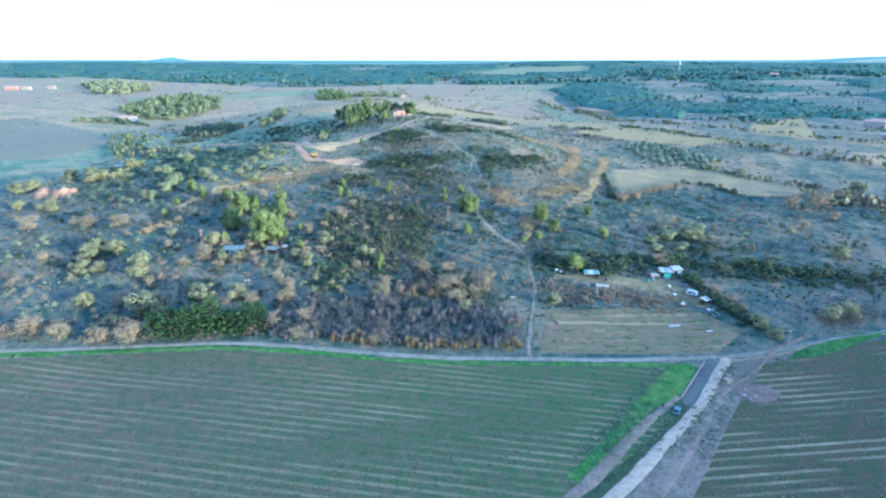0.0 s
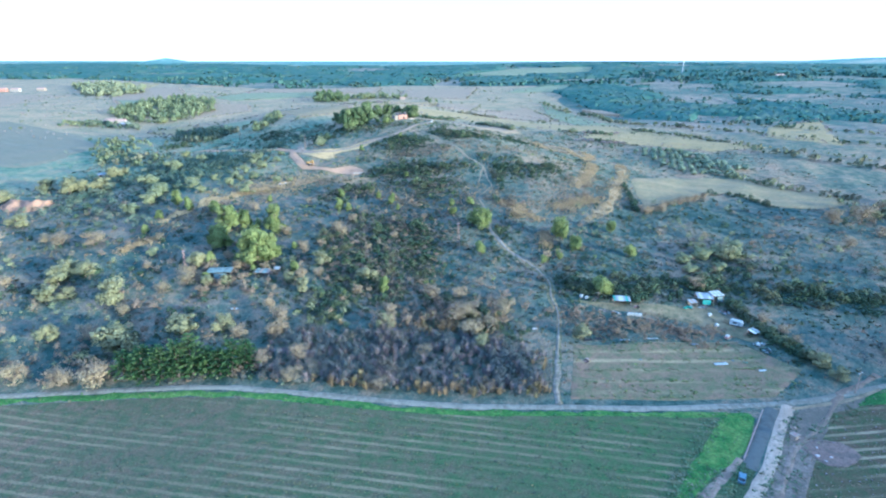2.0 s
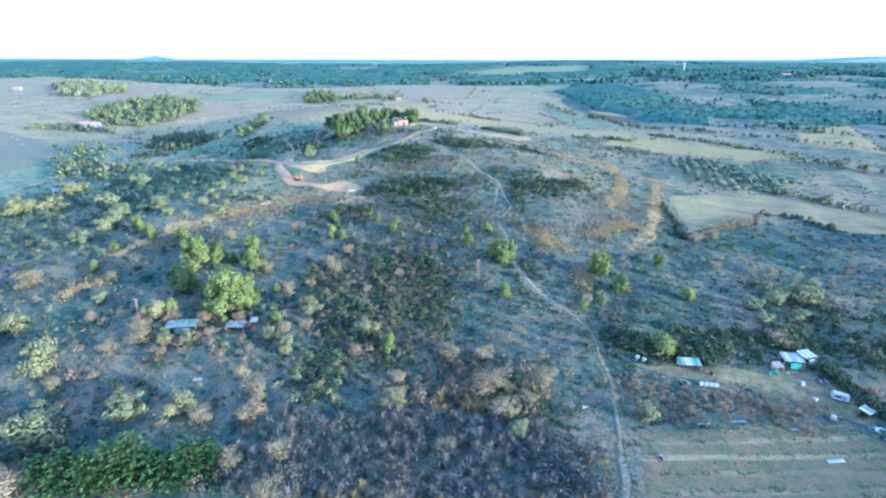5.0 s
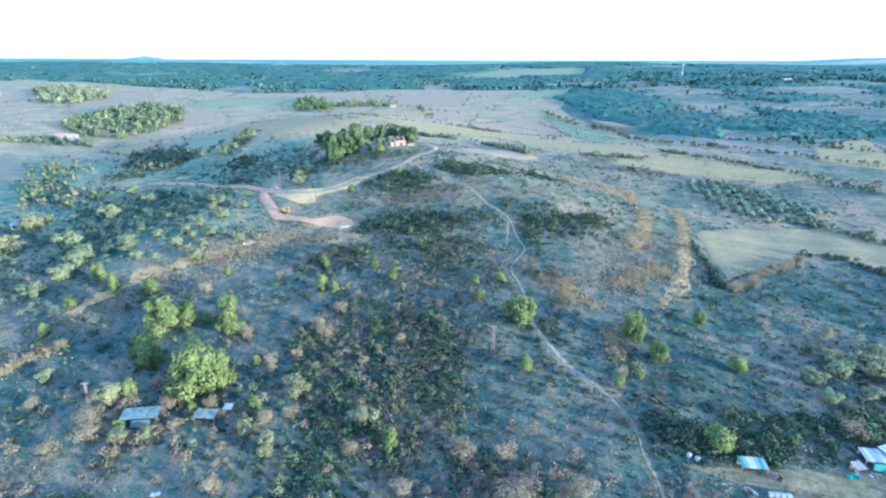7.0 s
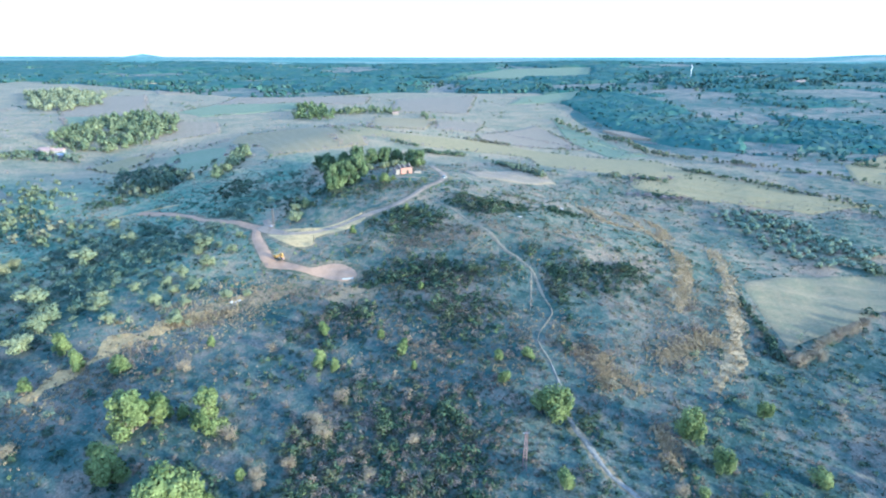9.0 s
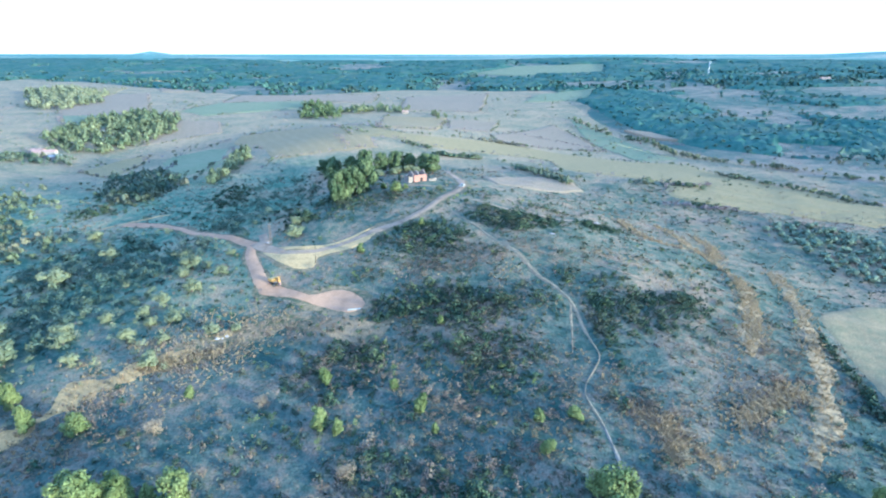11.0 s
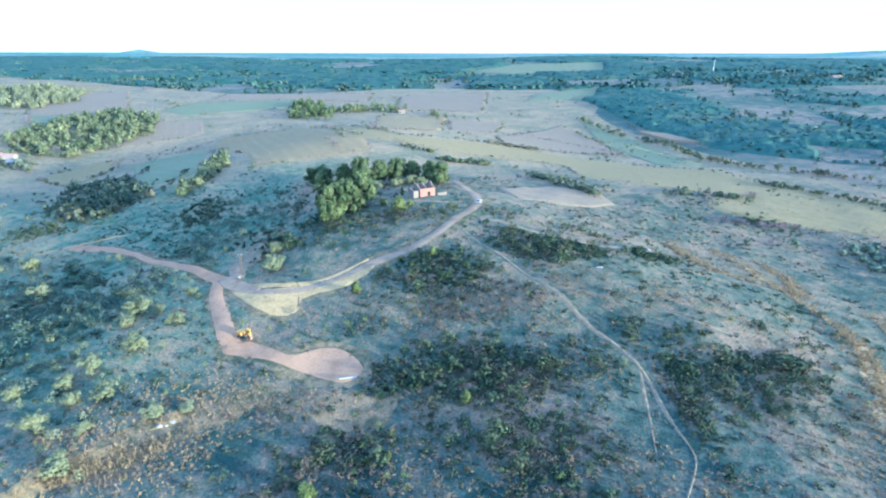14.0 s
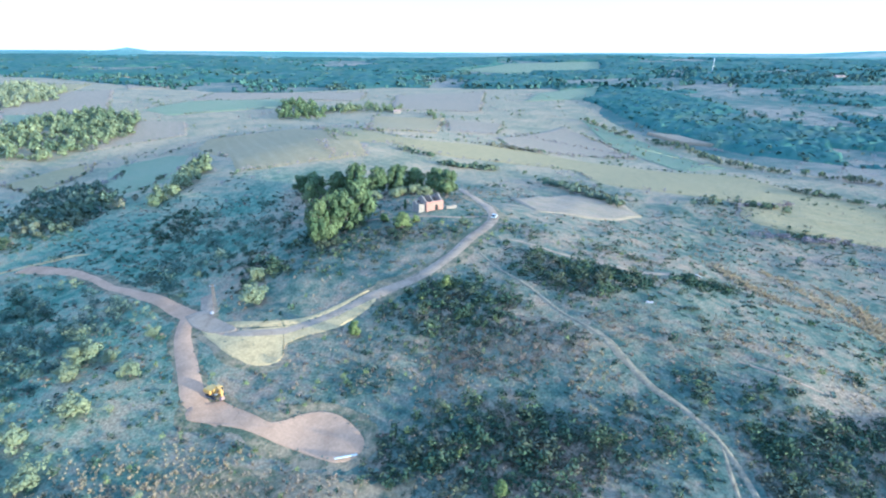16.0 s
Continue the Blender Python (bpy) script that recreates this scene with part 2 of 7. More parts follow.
DARKPINE_LEAF = leafy("dark_pine_needles", (0.072, 0.10, 0.038), (0.185, 0.212, 0.072), spread=0.12, vary=0.3)
OLIVE_LEAF = leafy("olive_leaves", (0.16, 0.182, 0.092), (0.295, 0.295, 0.132), spread=0.1, vary=0.15)
PALE_LEAF = leafy("pale_leaves", (0.16, 0.165, 0.08), (0.30, 0.28, 0.125), spread=0.1, vary=0.15)
CEDAR_LEAF = leafy("cedar_needles", (0.026, 0.055, 0.018), (0.065, 0.11, 0.03), (0.10, 0.14, 0.04), spread=0.2, vary=0.3)
SHOOT_LEAF = leafy("young_shoots", (0.075, 0.125, 0.03), (0.16, 0.21, 0.055), spread=0.1, vary=0.3)
DARK_LEAF = leafy("evergreen_scrub", (0.034, 0.055, 0.03), (0.072, 0.098, 0.048), (0.105, 0.098, 0.058), spread=0.3, vary=0.3)
BROWN_TWIG = leafy("bare_brown_twigs", (0.14, 0.112, 0.076), (0.255, 0.19, 0.12), (0.25, 0.20, 0.115), spread=0.2, vary=0.2)
PEACH_TWIG = leafy("peach_brown_twigs", (0.21, 0.168, 0.098), (0.335, 0.262, 0.145), (0.27, 0.235, 0.125), spread=0.1, vary=0.3)
HEATH_TWIG = leafy("tan_heath_twigs", (0.13, 0.112, 0.07), (0.235, 0.178, 0.105), (0.18, 0.16, 0.085), spread=0.1, vary=0.25)
THICKET_TWIG = leafy("dark_thicket_twigs", (0.05, 0.066, 0.068), (0.118, 0.124, 0.116), (0.175, 0.145, 0.09), spread=0.25, vary=0.3)
GREY_TWIG = leafy("bare_grey_twigs", (0.15, 0.13, 0.12), (0.27, 0.23, 0.21), (0.28, 0.20, 0.155), spread=0.15, vary=0.25)
STRAW = leafy("dry_grass_blades", (0.19, 0.15, 0.10), (0.36, 0.275, 0.18), spread=0.15, vary=0.25)
SAGE = leafy("grey_green_herbs", (0.085, 0.115, 0.072), (0.155, 0.168, 0.105), (0.165, 0.15, 0.105), spread=0.12, vary=0.2)
# the bluish cast of these leaves stands in for haze over the woods
FAR_LEAF = leafy("haze_tinted_wood_leaves", (0.052, 0.10, 0.075), (0.088, 0.135, 0.095), (0.12, 0.14, 0.09), spread=0.02, vary=0.2)
CANOPY_LEAF = leafy("far_canopy_leaves", (0.042, 0.094, 0.066), (0.085, 0.138, 0.086), (0.125, 0.15, 0.085), spread=0.045, vary=0.0)
COPSE_LEAF = leafy("copse_leaves", (0.105, 0.135, 0.064), (0.23, 0.238, 0.102), spread=0.05, vary=0.25)
# copse leaves in a paler colour that stands in for haze
HAZED_COPSE_LEAF = leafy("hazed_copse_leaves", (0.165, 0.185, 0.098), (0.30, 0.295, 0.145), spread=0.03, vary=0.15)
STONE = plain("weathered_stone", (0.27, 0.222, 0.162), 0.9, 0, 0.3, 1.2)
PLASTER = plain("pink_plaster", (0.34, 0.185, 0.12), 0.9, 0, 0.14, 0.8)
WHITE = plain("white_paint", (0.44, 0.45, 0.40), 0.6, 0, 0.16)
LIMEWASH = plain("old_limewash", (0.32, 0.285, 0.23), 0.9, 0, 0.15, 0.6)
KERBSTONE = plain("parapet_stone", (0.30, 0.235, 0.19), 0.9, 0, 0.2, 1.5)
TILE = plain("old_roof_tiles", (0.42, 0.27, 0.19), 0.85, 0, 0.25, 2.0)
TIN = plain("zinc_sheet", (0.27, 0.285, 0.275), 0.8, 0.0, 0.25, 1.5)
BLUESHEET = plain("blue_tarpaulin", (0.175, 0.215, 0.19), 0.95, 0, 0.5, 0.6)
GROVE_LEAF = leafy("grove_leaves", (0.15, 0.19, 0.115), (0.26, 0.285, 0.165), spread=0.08, vary=0.25)
HEDGE_LEAF = leafy("hedge_leaves", (0.08, 0.105, 0.052), (0.175, 0.185, 0.088), (0.22, 0.19, 0.115), spread=0.06, vary=0.2)
VALLEY_LEAF = leafy("valley_bush_leaves", (0.075, 0.11, 0.068), (0.16, 0.185, 0.11), (0.22, 0.215, 0.13), spread=0.07, vary=0.2)
EARTHBANK = earth("eroded_peach_bank", [(0.25, (0.16, 0.115, 0.065)), (0.6, (0.34, 0.21, 0.12))], 0.35, mid=0.35, bump=0.8)
GREENSHEET = plain("green_tarpaulin", (0.09, 0.26, 0.18), 0.5, 0, 0.15)
WOOD = plain("weathered_wood", (0.28, 0.22, 0.17), 0.85, 0, 0.25, 3.0)
RUST = plain("rusty_steel", (0.28, 0.185, 0.15), 0.8, 0.1, 0.3, 3.0)
YELLOWPAINT = plain("yellow_machine_paint", (0.58, 0.35, 0.06), 0.55, 0, 0.15, 2.0)
RUBBER = plain("black_rubber", (0.025, 0.025, 0.025), 0.8, 0, 0.2)
GLASS = plain("dark_window_glass", (0.02, 0.025, 0.03), 0.1, 0, 0.05)
CARBLUE = plain("pale_blue_car_paint", (0.12, 0.18, 0.22), 0.4, 0.1, 0.04)
STEEL = plain("galvanised_steel", (0.42, 0.43, 0.44), 0.5, 0.6, 0.1)
DARK = plain("dark_opening", (0.03, 0.028, 0.025), 0.95, 0, 0.1)
WOODFLOOR = earth("wood_floor", [(0.3, (0.10, 0.135, 0.09)), (0.5, (0.16, 0.165, 0.108)), (0.7, (0.27, 0.22, 0.14))], 0.35, coarse=0.008, mid=0.05)


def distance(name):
    """The land near the skyline: woods and strips of field, with the haze of miles of air put in as pale colour and a
    faint glow.
    """
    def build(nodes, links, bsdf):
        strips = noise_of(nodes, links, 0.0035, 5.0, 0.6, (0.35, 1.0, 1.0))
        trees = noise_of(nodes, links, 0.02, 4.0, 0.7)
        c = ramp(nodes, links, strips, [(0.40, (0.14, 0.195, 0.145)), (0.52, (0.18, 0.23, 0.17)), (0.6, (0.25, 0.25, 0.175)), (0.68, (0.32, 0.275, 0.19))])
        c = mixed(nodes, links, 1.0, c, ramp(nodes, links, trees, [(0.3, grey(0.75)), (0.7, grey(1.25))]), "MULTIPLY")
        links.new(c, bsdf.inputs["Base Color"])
        # weak emission lightens the land as haze would
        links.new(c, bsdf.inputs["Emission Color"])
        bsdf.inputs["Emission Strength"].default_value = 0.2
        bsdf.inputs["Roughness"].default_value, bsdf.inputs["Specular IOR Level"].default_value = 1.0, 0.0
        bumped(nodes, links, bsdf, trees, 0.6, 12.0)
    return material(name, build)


HAZED_DISTANCE = distance("hazed_far_land")
ROCK = plain("pale_rock", (0.45, 0.41, 0.37), 0.9, 0, 0.2, 1.5)

# ---- the lie of the land ----
HILLS = [(-40, 485, 55, 19.3), (-75, 430, 45, 2.5), (20, 410, 45, 13.6), (70, 365, 35, 5.5), (-60, 360, 40, 0.2), (-130, 390, 45, 5.1), (0, 300, 40, 5.4),
         (-90, 285, 35, 1.9), (60, 290, 35, 0.3), (110, 300, 45, -1.2), (-150, 270, 50, 1.2), (-150, 620, 80, 13.5), (60, 560, 60, 4.7), (-10, 250, 35, -5.1),
         (90, 215, 40, -3.0), (-120, 210, 40, -3.1), (160, 440, 60, 0.2), (-220, 460, 70, -4.2), (-300, 700, 120, -16.2), (100, 800, 130, -11.2), (-80, 760, 90, 17.3)]
FAR_HILLS = [(800, 1500, 320, 16.0), (640, 2700, 420, 26.0), (1500, 2200, 500, 20.0), (-2010, 4350, 85, 30.0), (3050, 4000, 300, 30.0), (-1500, 3000, 600, 12.0), (-300, 2400, 350, 8.0)]
# a long unseen ridge to the south-west, added to block the low sun and keep the low ground in shade
SHADE_RIDGE = [(711 + 0.62 * k, -288 + 0.79 * k, 200, 48.0) for k in range(-1600, 1601, 250)]


def ground(x, y):
    """The height of the land."""
    x, y = np.asarray(x, float), np.asarray(y, float)
    u = (y - 175) / 150
    s = np.where(u > 2, u, np.log1p(np.exp(np.minimum(u, 2) * 12)) / 12)
    z = -4 + 37 * (1 - np.exp(-s))
    for a, b, c, k in HILLS + FAR_HILLS + SHADE_RIDGE:
        z = z + k * np.exp(-((x - a) ** 2 + (y - b) ** 2) / (2 * c * c))
    # humps and hollows of old terraces
    hump = 0.5 * np.sin(x / 9 + 1.4 * np.sin(y / 17)) * np.sin(y / 8 + np.sin(x / 23)) + 0.35 * np.sin(x / 4.7 + y / 13) * np.sin(y / 5.3 - x / 19)
    z = z + hump * np.clip((y - 186) / 25, 0, 1) * np.clip((620 - y) / 60, 0, 1)
    return z + 45 * np.clip((np.hypot(x, y) - 900) / 3600, 0, 1.3)


def height(x, y):
    return float(ground(x, y))


# ---- mesh tools ----
def mesh_of(name, verts, faces, mat, smooth=False):
    """A mesh from arrays; all faces have the same number of corners."""
    verts, faces = np.asarray(verts, np.float32), np.asarray(faces, np.int32)
    me = bpy.data.meshes.new(name)
    n, k = faces.shape
    me.vertices.add(len(verts))
    me.vertices.foreach_set("co", verts.ravel())
    me.loops.add(n * k)
    me.loops.foreach_set("vertex_index", faces.ravel())
    me.polygons.add(n)
    me.polygons.foreach_set("loop_start", np.arange(0, n * k, k, dtype=np.int32))
    me.polygons.foreach_set("use_smooth", np.full(n, smooth))
    me.materials.append(mat)
    me.update(calc_edges=True)
    return me


def strewn(name, shape, places, mat, label, category):
    """Many copies of one small shape as one mesh. places: rows of x, y, width, height."""
    places = np.asarray(places, float)
    v, f = shape
    rng = np.random.RandomState(len(places) + len(v))
    a = rng.rand(len(places)) * 2 * math.pi
    c, s = np.cos(a)[:, None], np.sin(a)[:, None]
    w, h = places[:, 2:3], places[:, 3:4]
    out = np.stack([places[:, 0:1] + w * (c * v[:, 0] - s * v[:, 1]), places[:, 1:2] + w * (s * v[:, 0] + c * v[:, 1]),
                    ground(places[:, 0], places[:, 1])[:, None] - 0.05 + h * v[:, 2]], -1)
    faces = f[None] + (np.arange(len(places)) * len(v))[:, None, None]
    ob = new(name, mesh_of(name, out.reshape(-1, 3), faces.reshape(-1, f.shape[1]), mat))
    return tagged(ob, label, category, kind="stuff")


def leaf_cloud(n, seed, lobes, leaf, squash=1.0, jitter=0.42):
    """Leaves as small blades through rounded lobes (x, y, z, radius), in a plant one unit wide and high."""
    rng = np.random.RandomState(seed)
    lobes = np.asarray(lobes, float)
    pick = rng.choice(len(lobes), n, p=lobes[:, 3] ** 2 / (lobes[:, 3] ** 2).sum())
    d = rng.normal(size=(n, 3))
    d /= np.linalg.norm(d, axis=1)[:, None]
    centre = lobes[pick, :3] + d * (lobes[pick, 3] * (0.55 + 0.45 * rng.rand(n) ** 0.5))[:, None] * np.array([1, 1, squash])
    centre[:, 2] = np.maximum(centre[:, 2], 0.02)
    whole = centre - np.array([0, 0, 0.4 * centre[:, 2].max()])
    whole /= np.linalg.norm(whole, axis=1)[:, None] + 1e-6
    normal = 0.75 * d + 0.45 * whole + rng.normal(size=(n, 3)) * jitter
    normal /= np.linalg.norm(normal, axis=1)[:, None]
    t1 = np.cross(normal, rng.normal(size=(n, 3)))
    t1 /= np.linalg.norm(t1, axis=1)[:, None]
    t2 = np.cross(normal, t1)
    size = leaf * (0.6 + 0.8 * rng.rand(n))[:, None]
    blade = np.stack([centre - t1 * size * 1.1, centre + t1 * size * 0.55 - t2 * size * 0.95, centre + t1 * size * 0.55 + t2 * size * 0.95], 1)
    return blade.reshape(-1, 3), np.arange(3 * n).reshape(n, 3)


def twigs(n, seed, spread, thick, start=0.0):
    """Bare twigs fanning upwards, as thin blades."""
    rng = np.random.RandomState(seed)
    a = rng.rand(n) * 2 * math.pi
    lean = spread * rng.rand(n) ** 0.6
    top = np.stack([np.cos(a) * lean * 0.5, np.sin(a) * lean * 0.5, 0.55 + 0.45 * rng.rand(n) * (1.15 - lean * 0.5)], 1)
    low = top * np.stack([rng.rand(n) * 0.5, rng.rand(n) * 0.5, start + rng.rand(n) * 0.5], 1)
    side = np.stack([-np.sin(a + 0.6), np.cos(a + 0.6), np.zeros(n)], 1) * thick * (0.6 + 0.8 * rng.rand(n))[:, None]
    tri = np.stack([low - side, low + side, top], 1)
    return tri.reshape(-1, 3), np.arange(3 * n).reshape(n, 3)


def smooth_line(points, step=2.0):
    """A curve through the points, in even steps."""
    p = np.asarray(points, float)
    p = np.vstack([2 * p[0] - p[1], p, 2 * p[-1] - p[-2]])
    out = []
    for i in range(1, len(p) - 2):
        n = max(2, int(np.hypot(*(p[i + 1] - p[i])) / step))
        t = np.arange(n)[:, None] / n
        out.append(0.5 * (2 * p[i] + (p[i + 1] - p[i - 1]) * t + (2 * p[i - 1] - 5 * p[i] + 4 * p[i + 1] - p[i + 2]) * t ** 2 + (3 * p[i] - p[i - 1] - 3 * p[i + 1] + p[i + 2]) * t ** 3))
    out.append(p[-2:-1])
    return np.vstack(out)


def grid_mesh(name, rows, mat, lift, sunk=None):
    """A sheet over the land through rows of plan points. sunk: how high each point stands of the lift, so that edges run into the soil."""
    rows = np.asarray(rows)
    n, m = rows.shape[:2]
    up = lift if sunk is None else lift * sunk - 0.06 * (1 - sunk)
    v = np.concatenate([rows, (ground(rows[..., 0], rows[..., 1]) + up)[..., None]], -1).reshape(-1, 3)
    i, j = np.meshgrid(np.arange(n - 1), np.arange(m - 1), indexing="ij")
    a = (i * m + j).ravel()
    return mesh_of(name, v, np.stack([a, a + 1, a + m + 1, a + m], 1), mat, True)


def ribbon(name, points, width, mat, lift, label, category, ragged=0.12, ends=None):
    """A road or strip along a line, with slightly ragged edges."""
    line = smooth_line(points, 1.5 if width < 12 else 4.0)
    d = np.gradient(line, axis=0)
    d /= np.linalg.norm(d, axis=1)[:, None]
    side = np.stack([d[:, 1], -d[:, 0]], 1)
    rng = np.random.RandomState(len(line))
    w = np.interp(np.linspace(0, 1, len(line)), np.linspace(0, 1, len(ends)), ends) if ends else np.full(len(line), width)
    jag = [1 + ragged * np.convolve(rng.normal(size=len(line) + 4), np.ones(5) / 3, "valid") for _ in range(2)]
    cols = [line + side * (w * 0.5 * k * (jag[0] if k < 0 else jag[1]))[:, None] for k in np.linspace(-1, 1, 7)]
    me = grid_mesh(name, np.stack(cols, 1), mat, lift, np.array([[0, 0.6, 0.9, 1, 0.9, 0.6, 0]]))
    return tagged(new(name, me), label, category, kind="structure")


def straight_line(points, step):
    p = np.asarray(points, float)
    out = [a + (b - a) * np.arange(n)[:, None] / n for a, b in zip(p, p[1:]) for n in [max(2, int(np.hypot(*(b - a)) / step))]]
    return np.vstack(out + [p[-1:]])


def patch(name, corners, mat, lift, label, category, ragged=0.02, straight=False):
    """A field with a slightly ragged edge and rounded corners, or straight sides."""
    edge = (straight_line if straight else smooth_line)(list(corners) + [corners[0]], 3.0 if np.ptp(np.asarray(corners)[:, 1]) < 70 else 9.0)
    middle = edge[:-1].mean(0)
    rng = np.random.RandomState(len(edge))
    k = 1 + ragged * np.convolve(rng.normal(size=len(edge) + 4), np.ones(5) / 3, "valid")
    k[-1] = k[0]
    rows = [middle + (edge - middle) * (k * r)[:, None] for r in [*np.linspace(0.0, 0.97, 15), 1.0]]
    return tagged(new(name, grid_mesh(name, rows, mat, lift, np.array([[1.0]] * 15 + [[0.0]]))), label, category, kind="structure")


def loft(name, one, other, mat, lift, label, category, n=24):
    """A field between two edges."""
    a, b = smooth_line(one, 6.0), smooth_line(other, 6.0)
    t = np.linspace(0, 1, 60)
    a, b = ([np.interp(t, np.linspace(0, 1, len(q)), q[:, i]) for i in (0, 1)] for q in (a, b))
    a, b = np.stack(a, 1), np.stack(b, 1)
    rows = [a + (b - a) * r for r in np.linspace(0, 1, n)]
    sunk = np.ones((n, 60))
    sunk[[0, -1]], sunk[:, [0, -1]] = 0, 0
    return tagged(new(name, grid_mesh(name, rows, mat, lift, sunk)), label, category, kind="structure")


# ---- ground ----
def steps(lo, hi, fine, a, b, grow):
    mid = np.arange(lo, hi + 0.1, fine)
    up, dn, s = [hi], [lo], fine
    while up[-1] < b:
        s *= grow
        up.append(up[-1] + s)
    s = fine
    while dn[-1] > a:
        s *= grow
        dn.append(dn[-1] - s)
    return np.concatenate([dn[:0:-1], mid, up[1:]])


gx, gy = steps(-270, 270, 3.3, -5200, 5200, 1.07), steps(90, 640, 3.3, -2200, 5600, 1.07)
land = tagged(new("ground", grid_mesh("ground", np.stack(np.meshgrid(gx, gy), -1), SCRUB, 0.0)), "rough hillside of grey-green grass, scrub and dry earth", "ground", kind="structure")

# ---- roads, tracks and fields ----
LANE = [(-420, 168), (-300, 170), (-200, 174), (-157, 177), (-129, 180), (-100, 182), (-75, 182), (-45, 178), (-17, 174), (7, 172), (30, 172), (58, 172), (90, 174), (109, 176), (136, 182), (163, 187), (230, 200), (330, 215)]
GRAVELROAD = [(99.5, 173.5), (94.3, 166.8), (88.9, 159.8), (80.6, 148.8), (71.6, 138.7), (63.2, 130.5), (55, 122.1), (46, 113), (36, 104), (20, 91), (0, 77), (-30, 58)]
FOOTPATH = [(30, 173), (31, 183), (33, 192), (37, 210), (39, 221), (38.5, 234), (39.5, 244), (36, 254), (30.5, 263), (25, 269.5), (21, 279), (18, 287), (18.5, 295), (17, 309), (15, 319), (16, 325), (20, 331), (23, 337), (22, 345), (21, 354), (20, 364), (16, 372), (11, 380), (7, 390), (4, 397), (-3, 407), (-9, 418), (-16, 429), (-22, 440)]
HILLROAD = [(-200, 488), (-176, 480), (-149, 458), (-125, 439), (-109, 424), (-94, 412), (-81, 410), (-73, 412), (-58, 420), (-41, 429), (-31, 439), (-20, 457), (-13, 475), (-14, 494), (-18, 526), (-20, 555)]
LOWERROAD = [(-109, 424), (-106, 412), (-99, 397), (-93, 386), (-85, 381), (-73, 375.5), (-65, 374), (-60, 373.5)]
PAD = [(-88.2, 387.3), (-82, 382.5), (-74.1, 378.6), (-68.3, 380.3), (-63, 381.2), (-58.1, 379.2), (-53.8, 374.4), (-52.3, 370.5), (-54.6, 367.6), (-58.8, 367.1), (-65.8, 370.7), (-72.3, 373.6), (-80.6, 377.3), (-89.8, 380.1), (-94, 381.1), (-95, 385)]
SPOIL = [(-102.1, 415), (-93.1, 403.7), (-87.4, 399.2), (-82.6, 397.5), (-77.6, 397.9), (-76, 401), (-76.4, 405.1), (-70, 407.8), (-63.2, 409.5), (-56, 416.5), (-54, 421), (-62, 418), (-75, 413), (-90, 412)]
WHITETRACK = [(-12, 452), (-6, 449), (7, 440.5), (25, 432.5), (43, 432.5), (48, 435)]

ribbon("lane", LANE, 2.8, ASPHALT, 0.16, "narrow pale grey country lane along the foot of the hill", "road", 0.14)
ribbon("road_gravel", GRAVELROAD, 4.3, ROADGRAVEL, 0.16, "pale gravel road curving between the vineyards", "road", 0.1)
ribbon("paved_strip", [(94, 172.3), (85.6, 161.8), (78, 152.2), (73.6, 146.6)], 4.4, PAVED, 0.12, "grey paved strip beside the gravel road", "road", 0.03)
ribbon("ditch", [(74.5, 148.2), (72, 145.5), (65.5, 138.2), (57, 130), (50, 122), (40, 112), (20, 94)], 5.2, MUD, 0.1, "dark overgrown ditch along the gravel road", "ditch", 0.1)
ribbon("track_west", [(73, 150.5), (68.5, 146), (60, 138.5), (52, 130), (44.7, 121.9), (30, 107), (12, 90)], 5.0, DARKTRACK, 0.2, "wide grey dirt track at the edge of the vineyard", "track", 0.12, ends=[2.6, 4.4, 5.0, 5.0, 5.0])
loft("bare_strip", [(103, 172), (97.7, 168.4), (88.1, 159.5), (72, 138.8), (57.4, 122.2), (38, 102)], [(136, 179), (120, 171), (104.5, 162), (92, 148.4), (82, 136.3), (71.6, 122.2), (54, 100)], MAUVE, 0.07, "strip of bare mauve earth between the road and the vineyard", "ground")
ribbon("track_east", [(136, 187), (125, 181.5), (117, 176.9), (104.7, 165.1), (90, 154), (77.2, 138.6), (66.6, 125.8), (52, 108)], 2.6, DARKTRACK, 0.2, "brown dirt track with ruts", "track", 0.4)
patch("red_patch", [(92.5, 154.5), (97, 157), (103, 156), (105.5, 151), (99, 146.5), (94, 147.5)], REDEARTH, 0.16, "patch of reddish bare earth beside the track", "ground", 0.14)
ribbon("bank_cut", [(97, 172), (106, 173), (118, 175), (132, 180)], 1.8, TANTRACK, 0.14, "pale cut bank along the lane", "bank", 0.3)
ribbon("footpath", FOOTPATH[:14], 2.2, GRAVEL, 0.22, "narrow pale stony path climbing the hill", "path", 0.4, ends=[3.0, 2.2, 1.5, 0.7, 0.6, 0.9, 1.4, 1.8, 1.7, 1.5, 1.0])
ribbon("footpath_upper", FOOTPATH[13:], 1.2, TANTRACK, 0.2, "faint tan track worn in the grass towards the hilltop", "path", 0.4, ends=[0.9, 0.4, 0.5, 1.3, 1.9, 1.9, 1.6, 1.3, 1.1, 0.9])
ribbon("footpath_branch", [(20, 365), (18.5, 357), (17, 348), (15, 338)], 0.9, TANTRACK, 0.09, "faint worn side path in the grass", "path", 0.4, ends=[0.5, 0.9, 0.7, 0.2])
ribbon("verge_cut", [(-112, 427), (-103, 419), (-94, 415.5), (-82, 413.8), (-73, 415), (-64, 420), (-56, 424.5)], 3.4, CUT, 0.22, "pale freshly cut soil bank above the hill road", "bank", 0.15, ends=[3.5, 5.0, 4.0, 3.4, 3.0, 2.6, 1.0])
